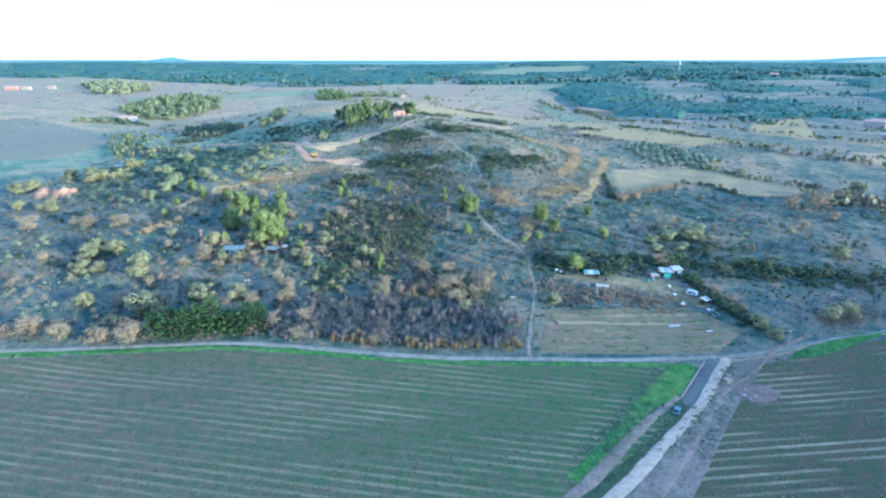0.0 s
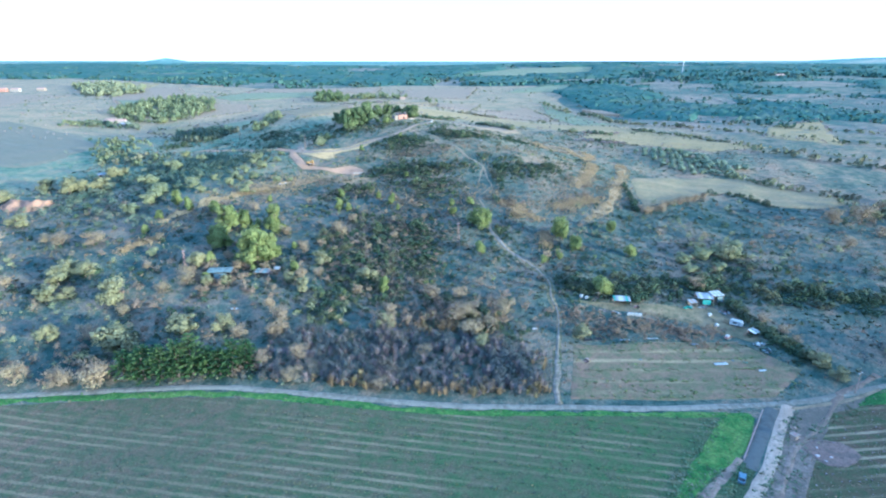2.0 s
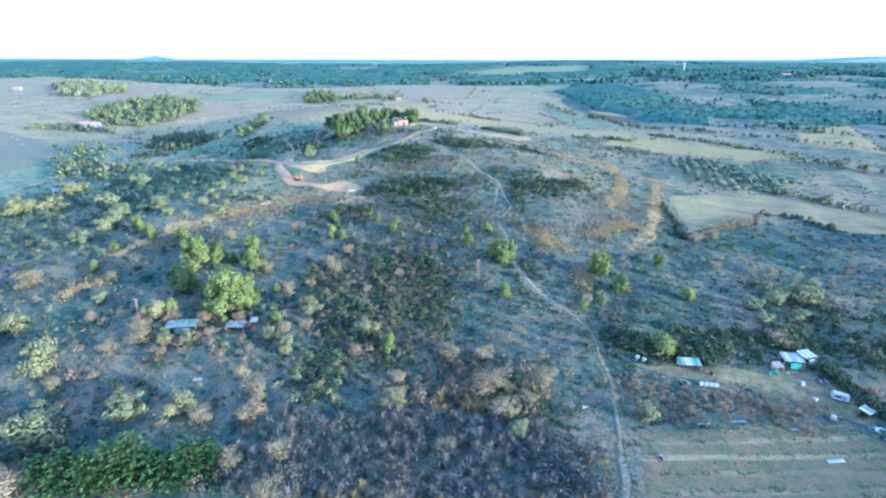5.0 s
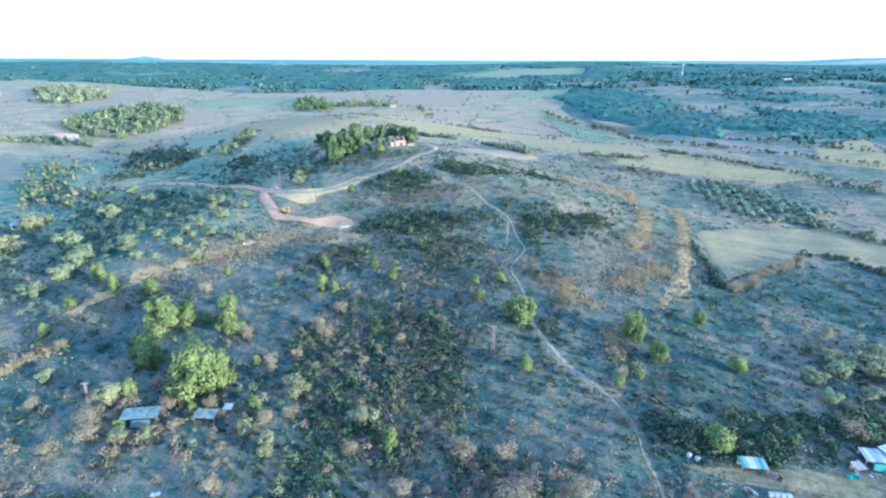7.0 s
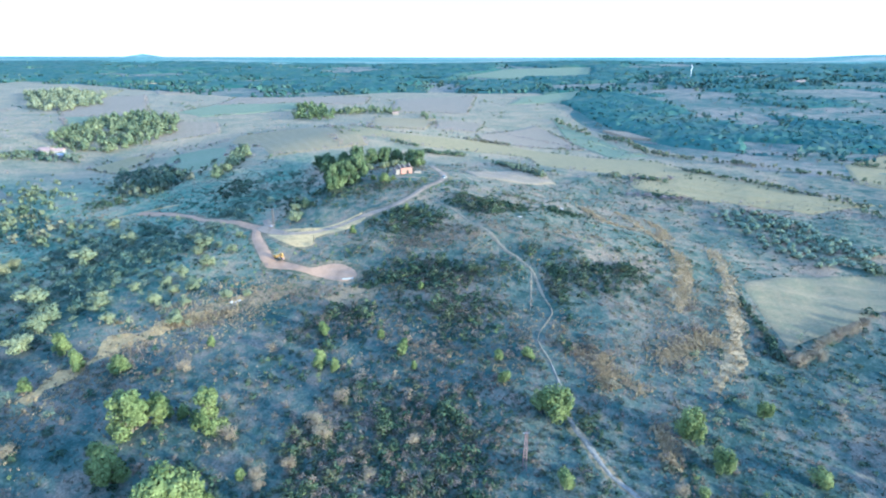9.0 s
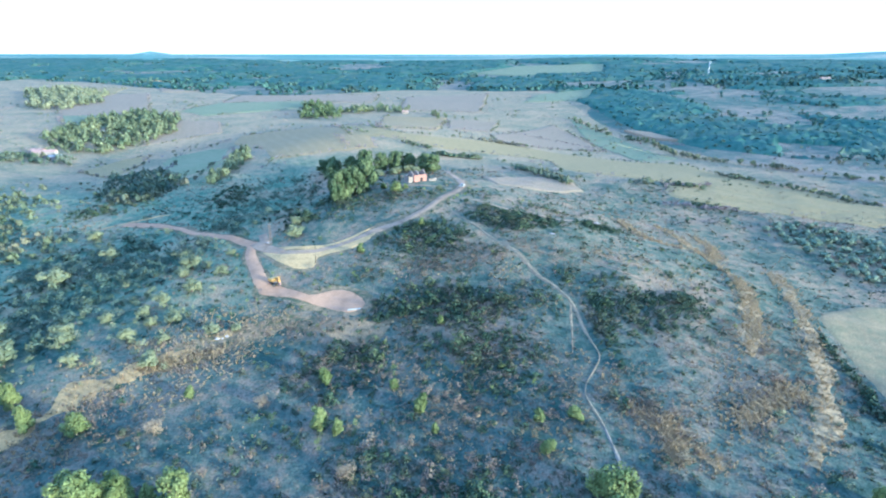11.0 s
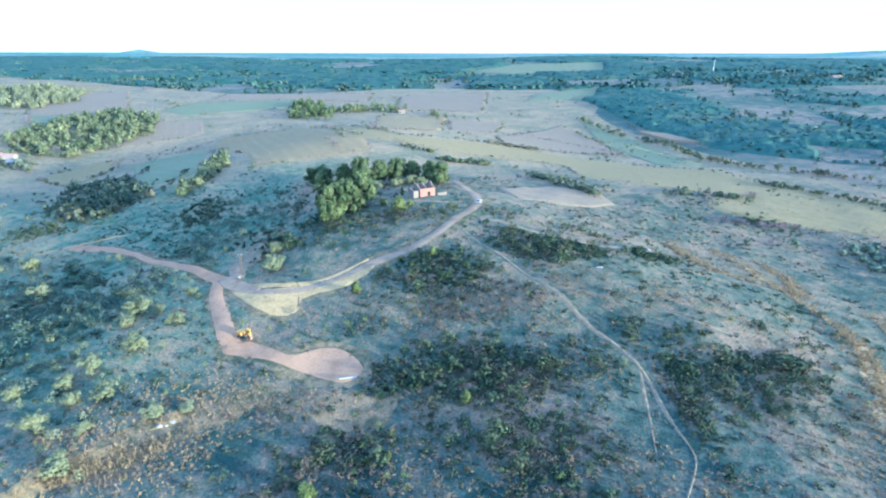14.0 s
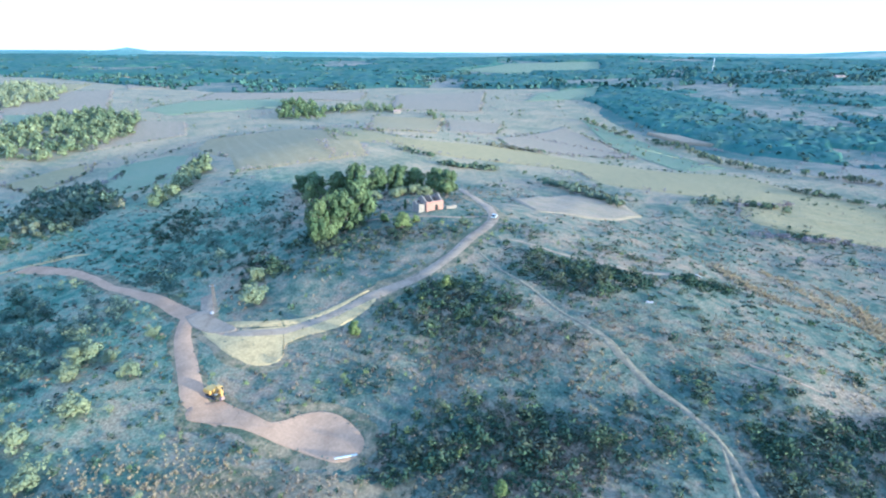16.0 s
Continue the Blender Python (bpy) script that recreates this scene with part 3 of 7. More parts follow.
for verge_line, verge_width in ((HILLROAD, 10.0), (LOWERROAD[:5], 9.0), (FOOTPATH[:13], 3.6)):
    ribbon("road_verge", verge_line, verge_width, VERGE, 0.08, "trodden verge of sparse grass and bare soil", "verge", 0.3)
ribbon("hill_road", HILLROAD[4:], 5.0, GREYDIRT, 0.24, "broad grey dirt road up to the hilltop", "road", 0.04)
ribbon("hill_road_west", HILLROAD[:6], 5.4, DIRT, 0.27, "pinkish dirt road along the slope", "road", 0.06, ends=[9.0, 6.0, 4.2, 4.2, 5.5, 6.5, 5.0])
ribbon("lower_road", LOWERROAD[:5], 5.6, DIRT, 0.26, "pinkish dirt road down to a turning place", "road", 0.04, ends=[5.0, 5.6, 6.4, 7.4])
ribbon("pad_verge", PAD + PAD[:1], 7.0, VERGE, 0.1, "pale dry grass round the turning place", "verge", 0.3)
ribbon("spoil_verge", SPOIL[:9], 5.0, VERGE, 0.1, "pale dry grass below the spoil", "verge", 0.3)
ribbon("dry_slope", [(-112, 348), (-98, 354), (-84, 361), (-70, 362), (-56, 359), (-44, 355)], 15.0, VERGE, 0.12, "patch of dry tan grass below the turning place", "grass", 0.45)
patch("road_junction", [(-110, 423.5), (-104.5, 426), (-99, 420), (-93, 415), (-91, 411.8), (-98, 412.6), (-105, 417)], GREYDIRT, 0.3, "wide junction of grey dirt roads on the hillside", "road", 0.02)
ribbon("blocked_spur", [(-107.6, 436), (-105.5, 430), (-102.5, 423)], 4.2, GREYDIRT, 0.28, "short blocked spur of grey dirt", "road", 0.06)
ribbon("road_end_verge", [(-217, 482), (-206, 489), (-190, 497), (-178, 497)], 5.0, CUT, 0.12, "pale golden verge at the end of the dirt road", "verge", 0.3, ends=[1.5, 4.5, 5.0, 1.0])
patch("turning_place", PAD, DIRT, 0.22, "pinkish flattened turning place of bare earth", "ground", 0.015)
patch("spoil_heap", SPOIL, CUT, 0.16, "pale spoil of cut soil below the road", "ground", 0.03)
ribbon("white_track", WHITETRACK, 1.8, GREYDIRT, 0.2, "thin whitish track along the ridge", "track", 0.3)
ribbon("faint_track", [(35, 387), (44, 380), (50, 376), (52, 368), (50, 362)], 0.8, GREYDIRT, 0.09, "faint worn track in the scrub", "track", 0.4)
ribbon("house_track", [(-72, 462), (-66, 470), (-57, 474), (-48, 474), (-38, 473), (-25, 474), (-15, 476)], 1.6, GREYDIRT, 0.09, "faint track past the stone house", "track", 0.3)

VINE_EDGE = [(-420, 163), (-200, 170), (-157, 173.5), (-129, 176.5), (-100, 178.5), (-75, 178.5), (-45, 174.5), (-17, 170.5), (7, 168.5), (30, 168.5), (58, 168.5), (86, 169)]
loft("vineyard_west", VINE_EDGE, [(-420, -60), (-200, -60), (-100, -40), (-40, 20), (0, 68), (18, 90), (27, 100), (38, 112), (50, 122), (64, 136), (72, 148), (84, 166)], VINES_W, 0.1, "winter vineyard of low rows with greenish grass", "vineyard", 60)
loft("vineyard_east", [(107, 169.5), (129, 175.5), (148, 181), (165, 184), (230, 195), (330, 208)], [(56, 108), (72, 92), (90, 74), (120, 60), (200, 40), (330, 20)], VINES_E, 0.1, "winter vineyard with pale dry grass strips", "vineyard", 60)
ribbon("grass_verge", [(-200, 171.5), (-129, 177), (-100, 179), (-75, 179), (-45, 175), (-17, 171), (7, 169), (30, 169), (58, 169), (86, 169)], 3.2, GREEN, 0.14, "bright green grass verge below the lane", "grass", 0.5)
loft("grass_corner", [(87, 168.5), (80, 158), (72.5, 149.5), (66.5, 146), (57.5, 138.7), (50, 130.5), (42, 121.9), (33, 112)], [(77, 169), (71, 162), (64, 153.6), (58, 147), (52, 138.5), (44.5, 130), (37.5, 122), (30, 114)], GREEN, 0.15, "bright green grass corner of the vineyard", "grass")
patch("grass_strip_east", [(117, 172.5), (131, 179), (152, 186), (166, 188), (148, 179.5), (130, 173)], GREEN, 0.15, "green grass at the vineyard head", "grass", 0.1)
patch("garden_plot", [(33.5, 175.5), (63.7, 175.6), (98, 177.5), (115, 190.7), (99, 207), (69.7, 206), (41, 204)], PLOT, 0.12, "dug vegetable plot of brownish soil with faint beds", "garden", 0.008, True)
patch("garden_terrace", [(46, 232), (60, 226.5), (75, 222), (92, 216), (103, 207), (108, 205), (110, 212), (106, 220), (103, 227), (97, 229.5), (80, 230), (64, 231)], TERRACE, 0.1, "trodden dry grass terrace between the sheds", "garden", 0.05)
patch("oval_field", [(104, 322), (107, 345), (110, 366), (124, 376), (150, 380), (181, 379), (206, 356), (230, 337), (204, 323), (179, 327), (172, 346), (146, 349), (116, 333)], OVAL, 0.35, "pale tan-grey oval field on the slope", "field")
loft("field_yellow", [(-146, 855), (-60, 727), (36, 755), (82, 723), (115, 698), (140, 673), (181, 654), (189, 603), (213, 559), (250, 490)], [(-100, 690), (-59, 694), (-26, 672), (7, 672), (67, 664), (70, 611), (108, 583), (133, 567), (120, 527), (162, 496)], STUBBLE, 0.5, "long yellowish stubble field behind the hill", "field")
patch("field_vines", [(-242, 790), (-246, 831), (-162, 850), (-85, 701), (-76, 648), (-106, 626), (-136, 607), (-149, 604), (-169, 658)], YELLOW, 0.45, "yellowed vineyard on a rise", "field", 0.025, True)
patch("field_meadow", [(-236, 616), (-280, 706), (-286, 742), (-258, 766), (-236, 752), (-190, 625), (-192, 594), (-206, 582)], MEADOW, 0.4, "grey-green meadow", "field", 0.025, True)
patch("field_tan", [(-343, 790), (-357, 934), (-308, 937), (-278, 858), (-313, 824)], PINKSOIL, 0.4, "bare tan field", "field", 0.025, True)
patch("field_square", [(-85, 752), (-98, 977), (-12, 970), (-27, 778)], YELLOW, 0.6, "yellow square field", "field", 0.025, True)
patch("field_grey", [(-9, 956), (57, 940), (38, 850), (-12, 832)], PINKSOIL, 0.5, "pale grey field", "field", 0.025, True)
patch("field_pale", [(2, 533), (37, 564), (64, 551), (65, 524), (38, 506), (8, 499)], PINKSOIL, 0.4, "pale bare field below the hilltop", "field", 0.025, True)
patch("field_far_meadow", [(120, 1149), (162, 1274), (311, 1401), (232, 1173)], MEADOW, 0.9, "far green meadow by the wood", "field", 0.025, True)
patch("field_strip", [(158, 968), (181, 836), (185, 704), (191, 681), (151, 678), (143, 809)], MEADOW, 0.5, "grey strip of grass beside a hedge", "field", 0.025, True)
patch("field_plough", [(-639, 1119), (-680, 1260), (-587, 1329), (-427, 997), (-477, 881)], PINKSOIL, 0.7, "ploughed pinkish field", "field", 0.025, True)
patch("field_red", [(-630, 1470), (-550, 1479), (-502, 1364), (-576, 1357)], PINKSOIL, 1.2, "far strip of reddish soil", "field", 0.025, True)
patch("field_west", [(-325, 409), (-297, 424), (-304, 529), (-400, 640), (-512, 700), (-560, 560)], TANFIELD, 0.3, "pale tan field in the western valley", "field", 0.025, True)
patch("field_west_far", [(-617, 802), (-668, 1083), (-814, 1067), (-760, 820)], PINKSOIL, 0.5, "far pinkish field", "field", 0.025, True)
patch("field_east", [(149, 507), (174, 571), (219, 529), (262, 488), (210, 470)], STUBBLE, 0.3, "pale stubble field in the east", "field", 0.025, True)
patch("field_east_far", [(291, 546), (332, 614), (417, 665), (328, 493)], STUBBLE, 0.4, "far pale field in the east", "field", 0.025, True)
patch("field_east_low", [(283, 401), (318, 441), (380, 420), (330, 370)], PINKSOIL, 0.3, "pinkish field in the east", "field", 0.025, True)

FARFIELDS = [([(-477, 881), (-531, 962), (-419, 982), (-369, 945), (-384, 866)], MEADOW), ([(-769, 1310), (-799, 1448), (-697, 1462), (-629, 1265), (-639, 1119)], STUBBLE), ([(-400, 1028), (-385, 1138), (-239, 1190), (-229, 1069), (-344, 978)], MEADOW),
             ([(-394, 1285), (-134, 1301), (-129, 1150), (-233, 1170), (-380, 1145)], PINKSOIL), ([(-337, 672), (-329, 731), (-313, 750), (-299, 708), (-289, 634)], STUBBLE), ([(-81, 1043), (-82, 1247), (77, 1308), (39, 1026)], PINKSOIL), ([(34, 760), (35, 824), (127, 926), (140, 825), (140, 735), (90, 745)], PINKSOIL)]
MOREFIELDS = [([(200, 868), (223, 842), (232, 783), (212, 803)], PINKSOIL), ([(87, 1998), (269, 2315), (592, 2328), (450, 1860), (200, 1854)], MEADOW)]
for i, (corners, mat) in enumerate(FARFIELDS + MOREFIELDS):
    patch("far_field", corners, mat, 0.75 if i < 7 else 3.0, "far winter field in the valley", "field", 0.025, True)

BANKS = [[(-146, 299), (-137, 317), (-128, 331), (-113, 343), (-96, 356)], [(93, 389.4), (84.7, 365.5), (77.1, 349.3), (70.2, 340.1)], [(116.3, 407.3), (106, 370.8), (93.7, 341), (83.2, 319.8), (74.8, 307.4), (67.4, 299.5)], [(54.2, 311.9), (66.3, 319.7), (79.9, 326.2)],
         [(36, 314), (33.7, 306), (31.3, 298.3)], [(26.1, 318.4), (33.7, 307.2), (44.2, 298.1)], [(43.6, 283.3), (43.5, 277), (42.8, 269.8)], [(86.1, 462.1), (91.4, 418.2), (93.1, 390)], [(-116, 340), (-108, 343), (-97, 347)], [(-148, 266), (-145, 274), (-138, 281)],
         [(66, 460), (68, 441), (75, 428), (86, 424)], [(100, 446), (102, 433), (96, 416)]]
for i, line in enumerate(BANKS):
    ribbon("dry_bank", line, 8.0 if i == 0 else 6.0 if i < 4 else 3.2, GOLDBANK if i == 0 else DRYGRASS, 0.13, "bank of tall straw-coloured dry grass", "grass", 0.5)

# a steep eroded bank in the western valley
bank_x, bank_k = np.meshgrid(np.linspace(0, 1, 36), np.linspace(0, 1, 16))
swell = np.sin(math.pi * bank_x) ** 0.6 * (0.75 + 0.25 * np.sin(bank_x * 9 + 1))
bank_plan = np.stack([-246 + 28 * bank_x + 2.5 * np.sin(bank_x * 11) * bank_k, 322 - 4 * bank_x + 15 * bank_k + 1.6 * np.sin(bank_x * 17)], -1)
bank_rise = swell * np.where(bank_k < 0.45, (bank_k / 0.45) ** 0.8, np.cos((bank_k - 0.45) / 0.55 * math.pi / 2) ** 0.7)
tagged(new("bank_bare", grid_mesh("bank_bare", bank_plan, EARTHBANK, 5.5 + 1.3 * np.sin(bank_x * 31 + bank_k * 9) * bank_k, bank_rise)), "eroded bank of bare peach-coloured earth among trees", "bank", kind="structure")

# ---- plants strewn over the land ----
rng = np.random.RandomState(7)
HASH = rng.rand(256, 256)


def wander(x, y, size):
    """Smooth values from 0 to 1 over the plan."""
    x, y = np.asarray(x) / size + 1000, np.asarray(y) / size + 1000
    i, j = np.floor(x).astype(int), np.floor(y).astype(int)
    u, v = x - i, y - j
    u, v = u * u * (3 - 2 * u), v * v * (3 - 2 * v)
    h = lambda a, b: HASH[a % 256, b % 256]
    return (h(i, j) * (1 - u) + h(i + 1, j) * u) * (1 - v) + (h(i, j + 1) * (1 - u) + h(i + 1, j + 1) * u) * v


def off_tracks(p, extra=0.8):
    """Keeps the plan points that stand on no road."""
    keep = np.ones(len(p), bool)
    for line, half in ((LANE, 2.4), (GRAVELROAD, 4.0), (FOOTPATH, 1.5), (HILLROAD, 3.6), (LOWERROAD, 3.6), (WHITETRACK, 1.8), (PAD + PAD[:1], 1.2), (SPOIL, 1.5), ([(-107, 418), (-107, 436)], 5.0), ([(-95, 408), (-80, 404)], 6.0), ([(-62, 375), (-61, 373)], 8.0), ([(-58, 374), (-57, 372)], 6.0), ([(-42, 481), (-30, 481)], 6.0), (BANKS[0], 2.0), (BANKS[1], 3.0), (BANKS[2], 2.5), (BANKS[3], 2.5)):
        for q in smooth_line(line, 3.0):
            near = np.abs(p[:, 0] - q[0]) + np.abs(p[:, 1] - q[1]) < 12
            if near.any():
                keep[near] &= np.hypot(p[near, 0] - q[0], p[near, 1] - q[1]) > half + extra
    return p[keep]


def inside(p, corners):
    hit = np.zeros(len(p), bool)
    for (x1, y1), (x2, y2) in zip(corners, corners[1:] + corners[:1]):
        cross = (y1 > p[:, 1]) != (y2 > p[:, 1])
        hit ^= cross & (p[:, 0] < (x2 - x1) * (p[:, 1] - y1) / (y2 - y1 + 1e-9) + x1)
    return hit


OPEN = [[(33.5, 175.5), (63.7, 175.6), (98, 177.5), (115, 190.7), (99, 207), (69.7, 206), (41, 204)], [(55, 228), (75, 224.5), (100, 216), (107, 208), (103, 226), (97, 229), (80, 229)],
        [(104, 322), (107, 345), (110, 366), (124, 376), (150, 380), (181, 379), (206, 356), (230, 337), (204, 323), (179, 327), (172, 346), (146, 349), (116, 333)], [(2, 533), (37, 564), (64, 551), (65, 524), (38, 506), (8, 499)]]


def cleared(p):
    p = off_tracks(p)
    for c in OPEN:
        p = p[~inside(p, c)]
    return p[p[:, 1] > np.interp(p[:, 0], [q[0] for q in LANE], [q[1] for q in LANE]) + 2.6]


def blob(cx, cy, rx, ry, n):
    """n plan points thickly within an oval, thinning at its uneven edge."""
    a, r = rng.rand(n) * 2 * math.pi, np.where(rng.rand(n) < 0.6, np.sqrt(rng.rand(n)) * 0.95, np.abs(rng.normal(size=n)) * 0.75)
    return np.stack([cx + rx * r * np.cos(a), cy + ry * r * np.sin(a)], 1)


def along(points, width, n):
    line = smooth_line(points, 0.5)
    return line[rng.randint(len(line), size=n)] + rng.normal(size=(n, 2)) * width * 0.5


def sized(p, lo, hi, tall=(0.7, 1.0)):
    """Adds a width and a height to plan points."""
    w = lo + (hi - lo) * rng.rand(len(p)) ** 1.8
    return np.column_stack([p, w, w * (tall[0] + (tall[1] - tall[0]) * rng.rand(len(p)))])


def field_of(n, x0, x1, y0, y1):
    return np.column_stack([x0 + (x1 - x0) * rng.rand(n), y0 + (y1 - y0) * rng.rand(n)])


def broken(p, size, cut):
    return p[wander(p[:, 0] + 17, p[:, 1] + 5, size) > cut]


BUSH = leaf_cloud(36, 1, [(0, 0, 0.35, 0.36), (0.22, 0.1, 0.3, 0.26), (-0.2, 0.14, 0.4, 0.28), (0.02, -0.24, 0.28, 0.26)], 0.105, 1.0, 0.42)
HERB = leaf_cloud(8, 2, [(0, 0, 0.2, 0.4)], 0.27)
BLADES = twigs(14, 3, 1.2, 0.045)
SPRAY = leaf_cloud(22, 4, [(0, 0, 0.4, 0.3), (0.15, 0.1, 0.6, 0.25), (-0.15, -0.05, 0.7, 0.22)], 0.085)
FINEBUSH = leaf_cloud(84, 14, [(0, 0, 0.4, 0.32), (0.2, 0.12, 0.35, 0.24), (-0.22, 0.1, 0.5, 0.24), (0.03, -0.22, 0.45, 0.24), (0.1, -0.1, 0.65, 0.2), (-0.1, 0.05, 0.75, 0.2)], 0.058)
FARTREE = leaf_cloud(8, 6, [(0, 0, 0.45, 0.36), (0.18, 0.1, 0.35, 0.28), (-0.2, -0.05, 0.55, 0.3)], 0.36, 1.0, 0.2)

DENSE = [(60, 262, 30, 12, 150), (100, 275, 30, 14, 150), (20, 245, 16, 16, 150), (-55, 240, 20, 16, 160), (150, 270, 30, 20, 150), (21, 377, 5, 7, 90), (34, 376, 9, 4, 100), (54, 382, 8, 3, 90), (30, 362, 24, 12, 200), (64, 362, 22, 14, 160), (85, 400, 18, 18, 120), (-48, 456, 30, 9, 330), (-12, 458, 16, 10, 180), (-28, 400, 32, 14, 380), (-100, 372, 10, 8, 60), (30, 445, 40, 12, 160), (-28, 262, 28, 36, 1100), (-20, 366, 33, 8, 520), (-45, 342, 20, 12, 420), (-7, 333, 15, 16, 420), (-40, 414, 15, 12, 330), (9, 428, 22, 8, 330), (44, 428, 8, 3, 70),
         (60, 365, 8, 3, 80), (28, 350, 4, 17, 130), (-175, 395, 45, 55, 520), (-110, 480, 30, 40, 120), (76, 241, 34, 5, 420), (132, 240, 24, 4, 220), (135, 230, 24, 3, 160),
         (-85, 252, 22, 16, 220), (-70, 450, 25, 14, 200), (-62, 312, 22, 10, 160)]


def within(corners, n, ragged=3.0):
    """n plan points spread over a patch with an uneven edge."""
    c = np.asarray(corners, float)
    p = field_of(int(n * 4), c[:, 0].min(), c[:, 0].max(), c[:, 1].min(), c[:, 1].max())
    p = p[inside(p, list(corners))][:n]
    return p + rng.normal(size=p.shape) * ragged


# the thicket beside the lane, and the thickest patches of scrub, with how thickly they stand
WOODSIDE = [(-47, 184), (-20, 178.5), (28, 177), (29, 196), (12, 205), (-22, 212), (-46, 207)]
THICK = [([(-63, 280), (-46, 305), (-18, 299), (-7, 285), (-8, 254), (-25, 232), (-42, 235), (-57, 258)], 0.52), ([(-53, 369), (-38, 377), (-21, 378), (-8, 372), (3, 362), (-16, 355), (-34, 357)], 0.6), ([(-54, 418), (-41, 424), (-23, 424), (-14, 411), (-20, 401), (-44, 406)], 0.5),
         ([(-17, 443), (-1, 440), (21, 432), (30, 421), (7, 414), (-11, 423)], 0.6), ([(-76, 328), (-66, 344), (-46, 351), (-43, 331), (-60, 322)], 0.48), ([(-36, 345), (-30, 333), (2, 328), (4, 344), (-10, 352)], 0.42), ([(-155, 499), (-164, 528), (-159, 545), (-142, 532), (-136, 505)], 0.32),
         ([(-261, 573), (-282, 630), (-266, 650), (-217, 597), (-199, 548), (-210, 527), (-233, 534)], 0.14), ([(-252, 510), (-240, 500), (-200, 520), (-235, 535)], 0.35), ([(44, 246), (46, 236), (70, 233), (100, 236), (117, 241), (112, 250), (80, 246)], 0.7), ([(-60, 232), (-52, 208), (-46, 215), (-40, 236)], 0.7),
         ([(113, 242), (150, 236), (190, 228), (190, 222), (148, 226), (116, 234)], 0.55), ([(-100, 452), (-86, 433), (-76, 452), (-66, 462), (-62, 480), (-76, 478)], 0.4), ([(-12, 245), (14, 232), (24, 206), (6, 206), (-14, 214)], 0.35), ([(24, 372), (34, 367), (56, 371), (66, 360), (60, 348), (40, 345), (26, 352)], 0.35)]
GULLIES = [[(-98, 471), (-98, 452), (-93, 434)], [(-112, 449), (-105, 466), (-95, 491), (-98, 530)], [(-101, 425), (-132, 447), (-158, 485), (-191, 508)], [(22, 276), (24, 284), (22, 290)], [(57, 363), (62, 364)], [(27, 357), (28, 340)], [(40, 426), (58, 431)], [(33, 361), (53, 365)], [(-158, 440), (-171, 443), (-190, 470)], [(-196, 384), (-184, 426)]]
area = lambda c: 0.5 * abs(sum(x1 * y2 - x2 * y1 for (x1, y1), (x2, y2) in zip(c, c[1:] + c[:1])))
thick = [broken(within(c, int(area(c) * k), 4.0), 8, 0.3) for c, k in THICK]
loose = [broken(blob(z[0], z[1], z[2] * 1.15, z[3] * 1.25, int(z[4] * 0.45)), 9, 0.4) for z in DENSE]
lines = [along(line, 5.0, 80) for line in GULLIES] + [along([(106, 232), (109, 222), (112, 210), (116, 201), (122, 193)], 4.0, 220), along([(35, 208), (40, 225), (43, 240), (40, 250)], 4, 40)]
spare = field_of(6000, -260, 260, 180, 600)
spare = spare[wander(spare[:, 0], spare[:, 1], 14) * 0.55 + wander(spare[:, 0], spare[:, 1], 45) * 0.45 > 0.63]
dark = cleared(np.vstack(thick + loose + lines + [spare]))
strewn("evergreen_scrub", BUSH, sized(dark, 0.8, 3.3, (0.7, 1.05)), DARK_LEAF, "dark evergreen scrub in thick patches over the hillside", "scrub")
# flat dark leaf mats deepen the shade between the thickest bushes
mat_places = cleared(np.vstack([within(c, int(area(c) * 0.5), 1.5) for c, k in THICK if k > 0.45] + [within(WOODSIDE, 900, 0.5)]))
strewn("undergrowth", leaf_cloud(6, 5, [(0, 0, 0.1, 0.45)], 0.36, 0.3), sized(mat_places, 1.4, 2.6, (0.2, 0.35)), DARK_LEAF, "low dark leaf mats added beneath the thickest scrub to deepen its shade", "scrub")
CLUMP = leaf_cloud(120, 19, [(0, 0, 0.35, 0.3), (0.22, 0.12, 0.4, 0.22), (-0.24, 0.1, 0.5, 0.24), (0.03, -0.24, 0.5, 0.22), (0.12, -0.1, 0.72, 0.2), (-0.1, 0.08, 0.78, 0.2), (0.3, -0.16, 0.3, 0.17), (-0.28, -0.2, 0.35, 0.18)], 0.06)
clumps = cleared(np.vstack([broken(within(c, int(area(c) * k * 0.07), 2.0), 9, 0.2) for c, k in THICK] + [within(THICK[9][0], 70, 1.5), within(THICK[11][0], 50, 1.5), along([(107, 230), (110, 220), (113, 209), (117, 200), (122, 193)], 3.0, 34), np.array([(-2, 362), (9, 365), (-4, 366), (33, 361), (52, 365), (57, 364), (41, 427), (50, 430), (57, 431), (22, 283)])]))
strewn("scrub_clumps", CLUMP, sized(clumps, 3.0, 7.2, (0.55, 0.8)), leafy("oak_scrub_leaves", (0.04, 0.062, 0.03), (0.105, 0.125, 0.05), (0.13, 0.12, 0.06), spread=0.14, vary=0.35), "large rounded evergreen bushes standing out of the scrub", "bush")
green = cleared(np.vstack([blob(*z[:4], int(z[4] * 0.06)) for z in DENSE] + [blob(-8, 455, 40, 26, 60), blob(-70, 385, 40, 30, 60), field_of(160, -200, 160, 230, 480)]))
strewn("green_shrubs", FINEBUSH, sized(green, 0.8, 2.6, (0.8, 1.1)), PINE_LEAF, "small bright green shrubs and seedling pines in the scrub", "shrub")
low = field_of(17000, -260, 240, 182, 580)
low = cleared(low[wander(low[:, 0] + 50, low[:, 1], 8) * 0.5 + wander(low[:, 0], low[:, 1] + 210, 30) * 0.5 > 0.58])
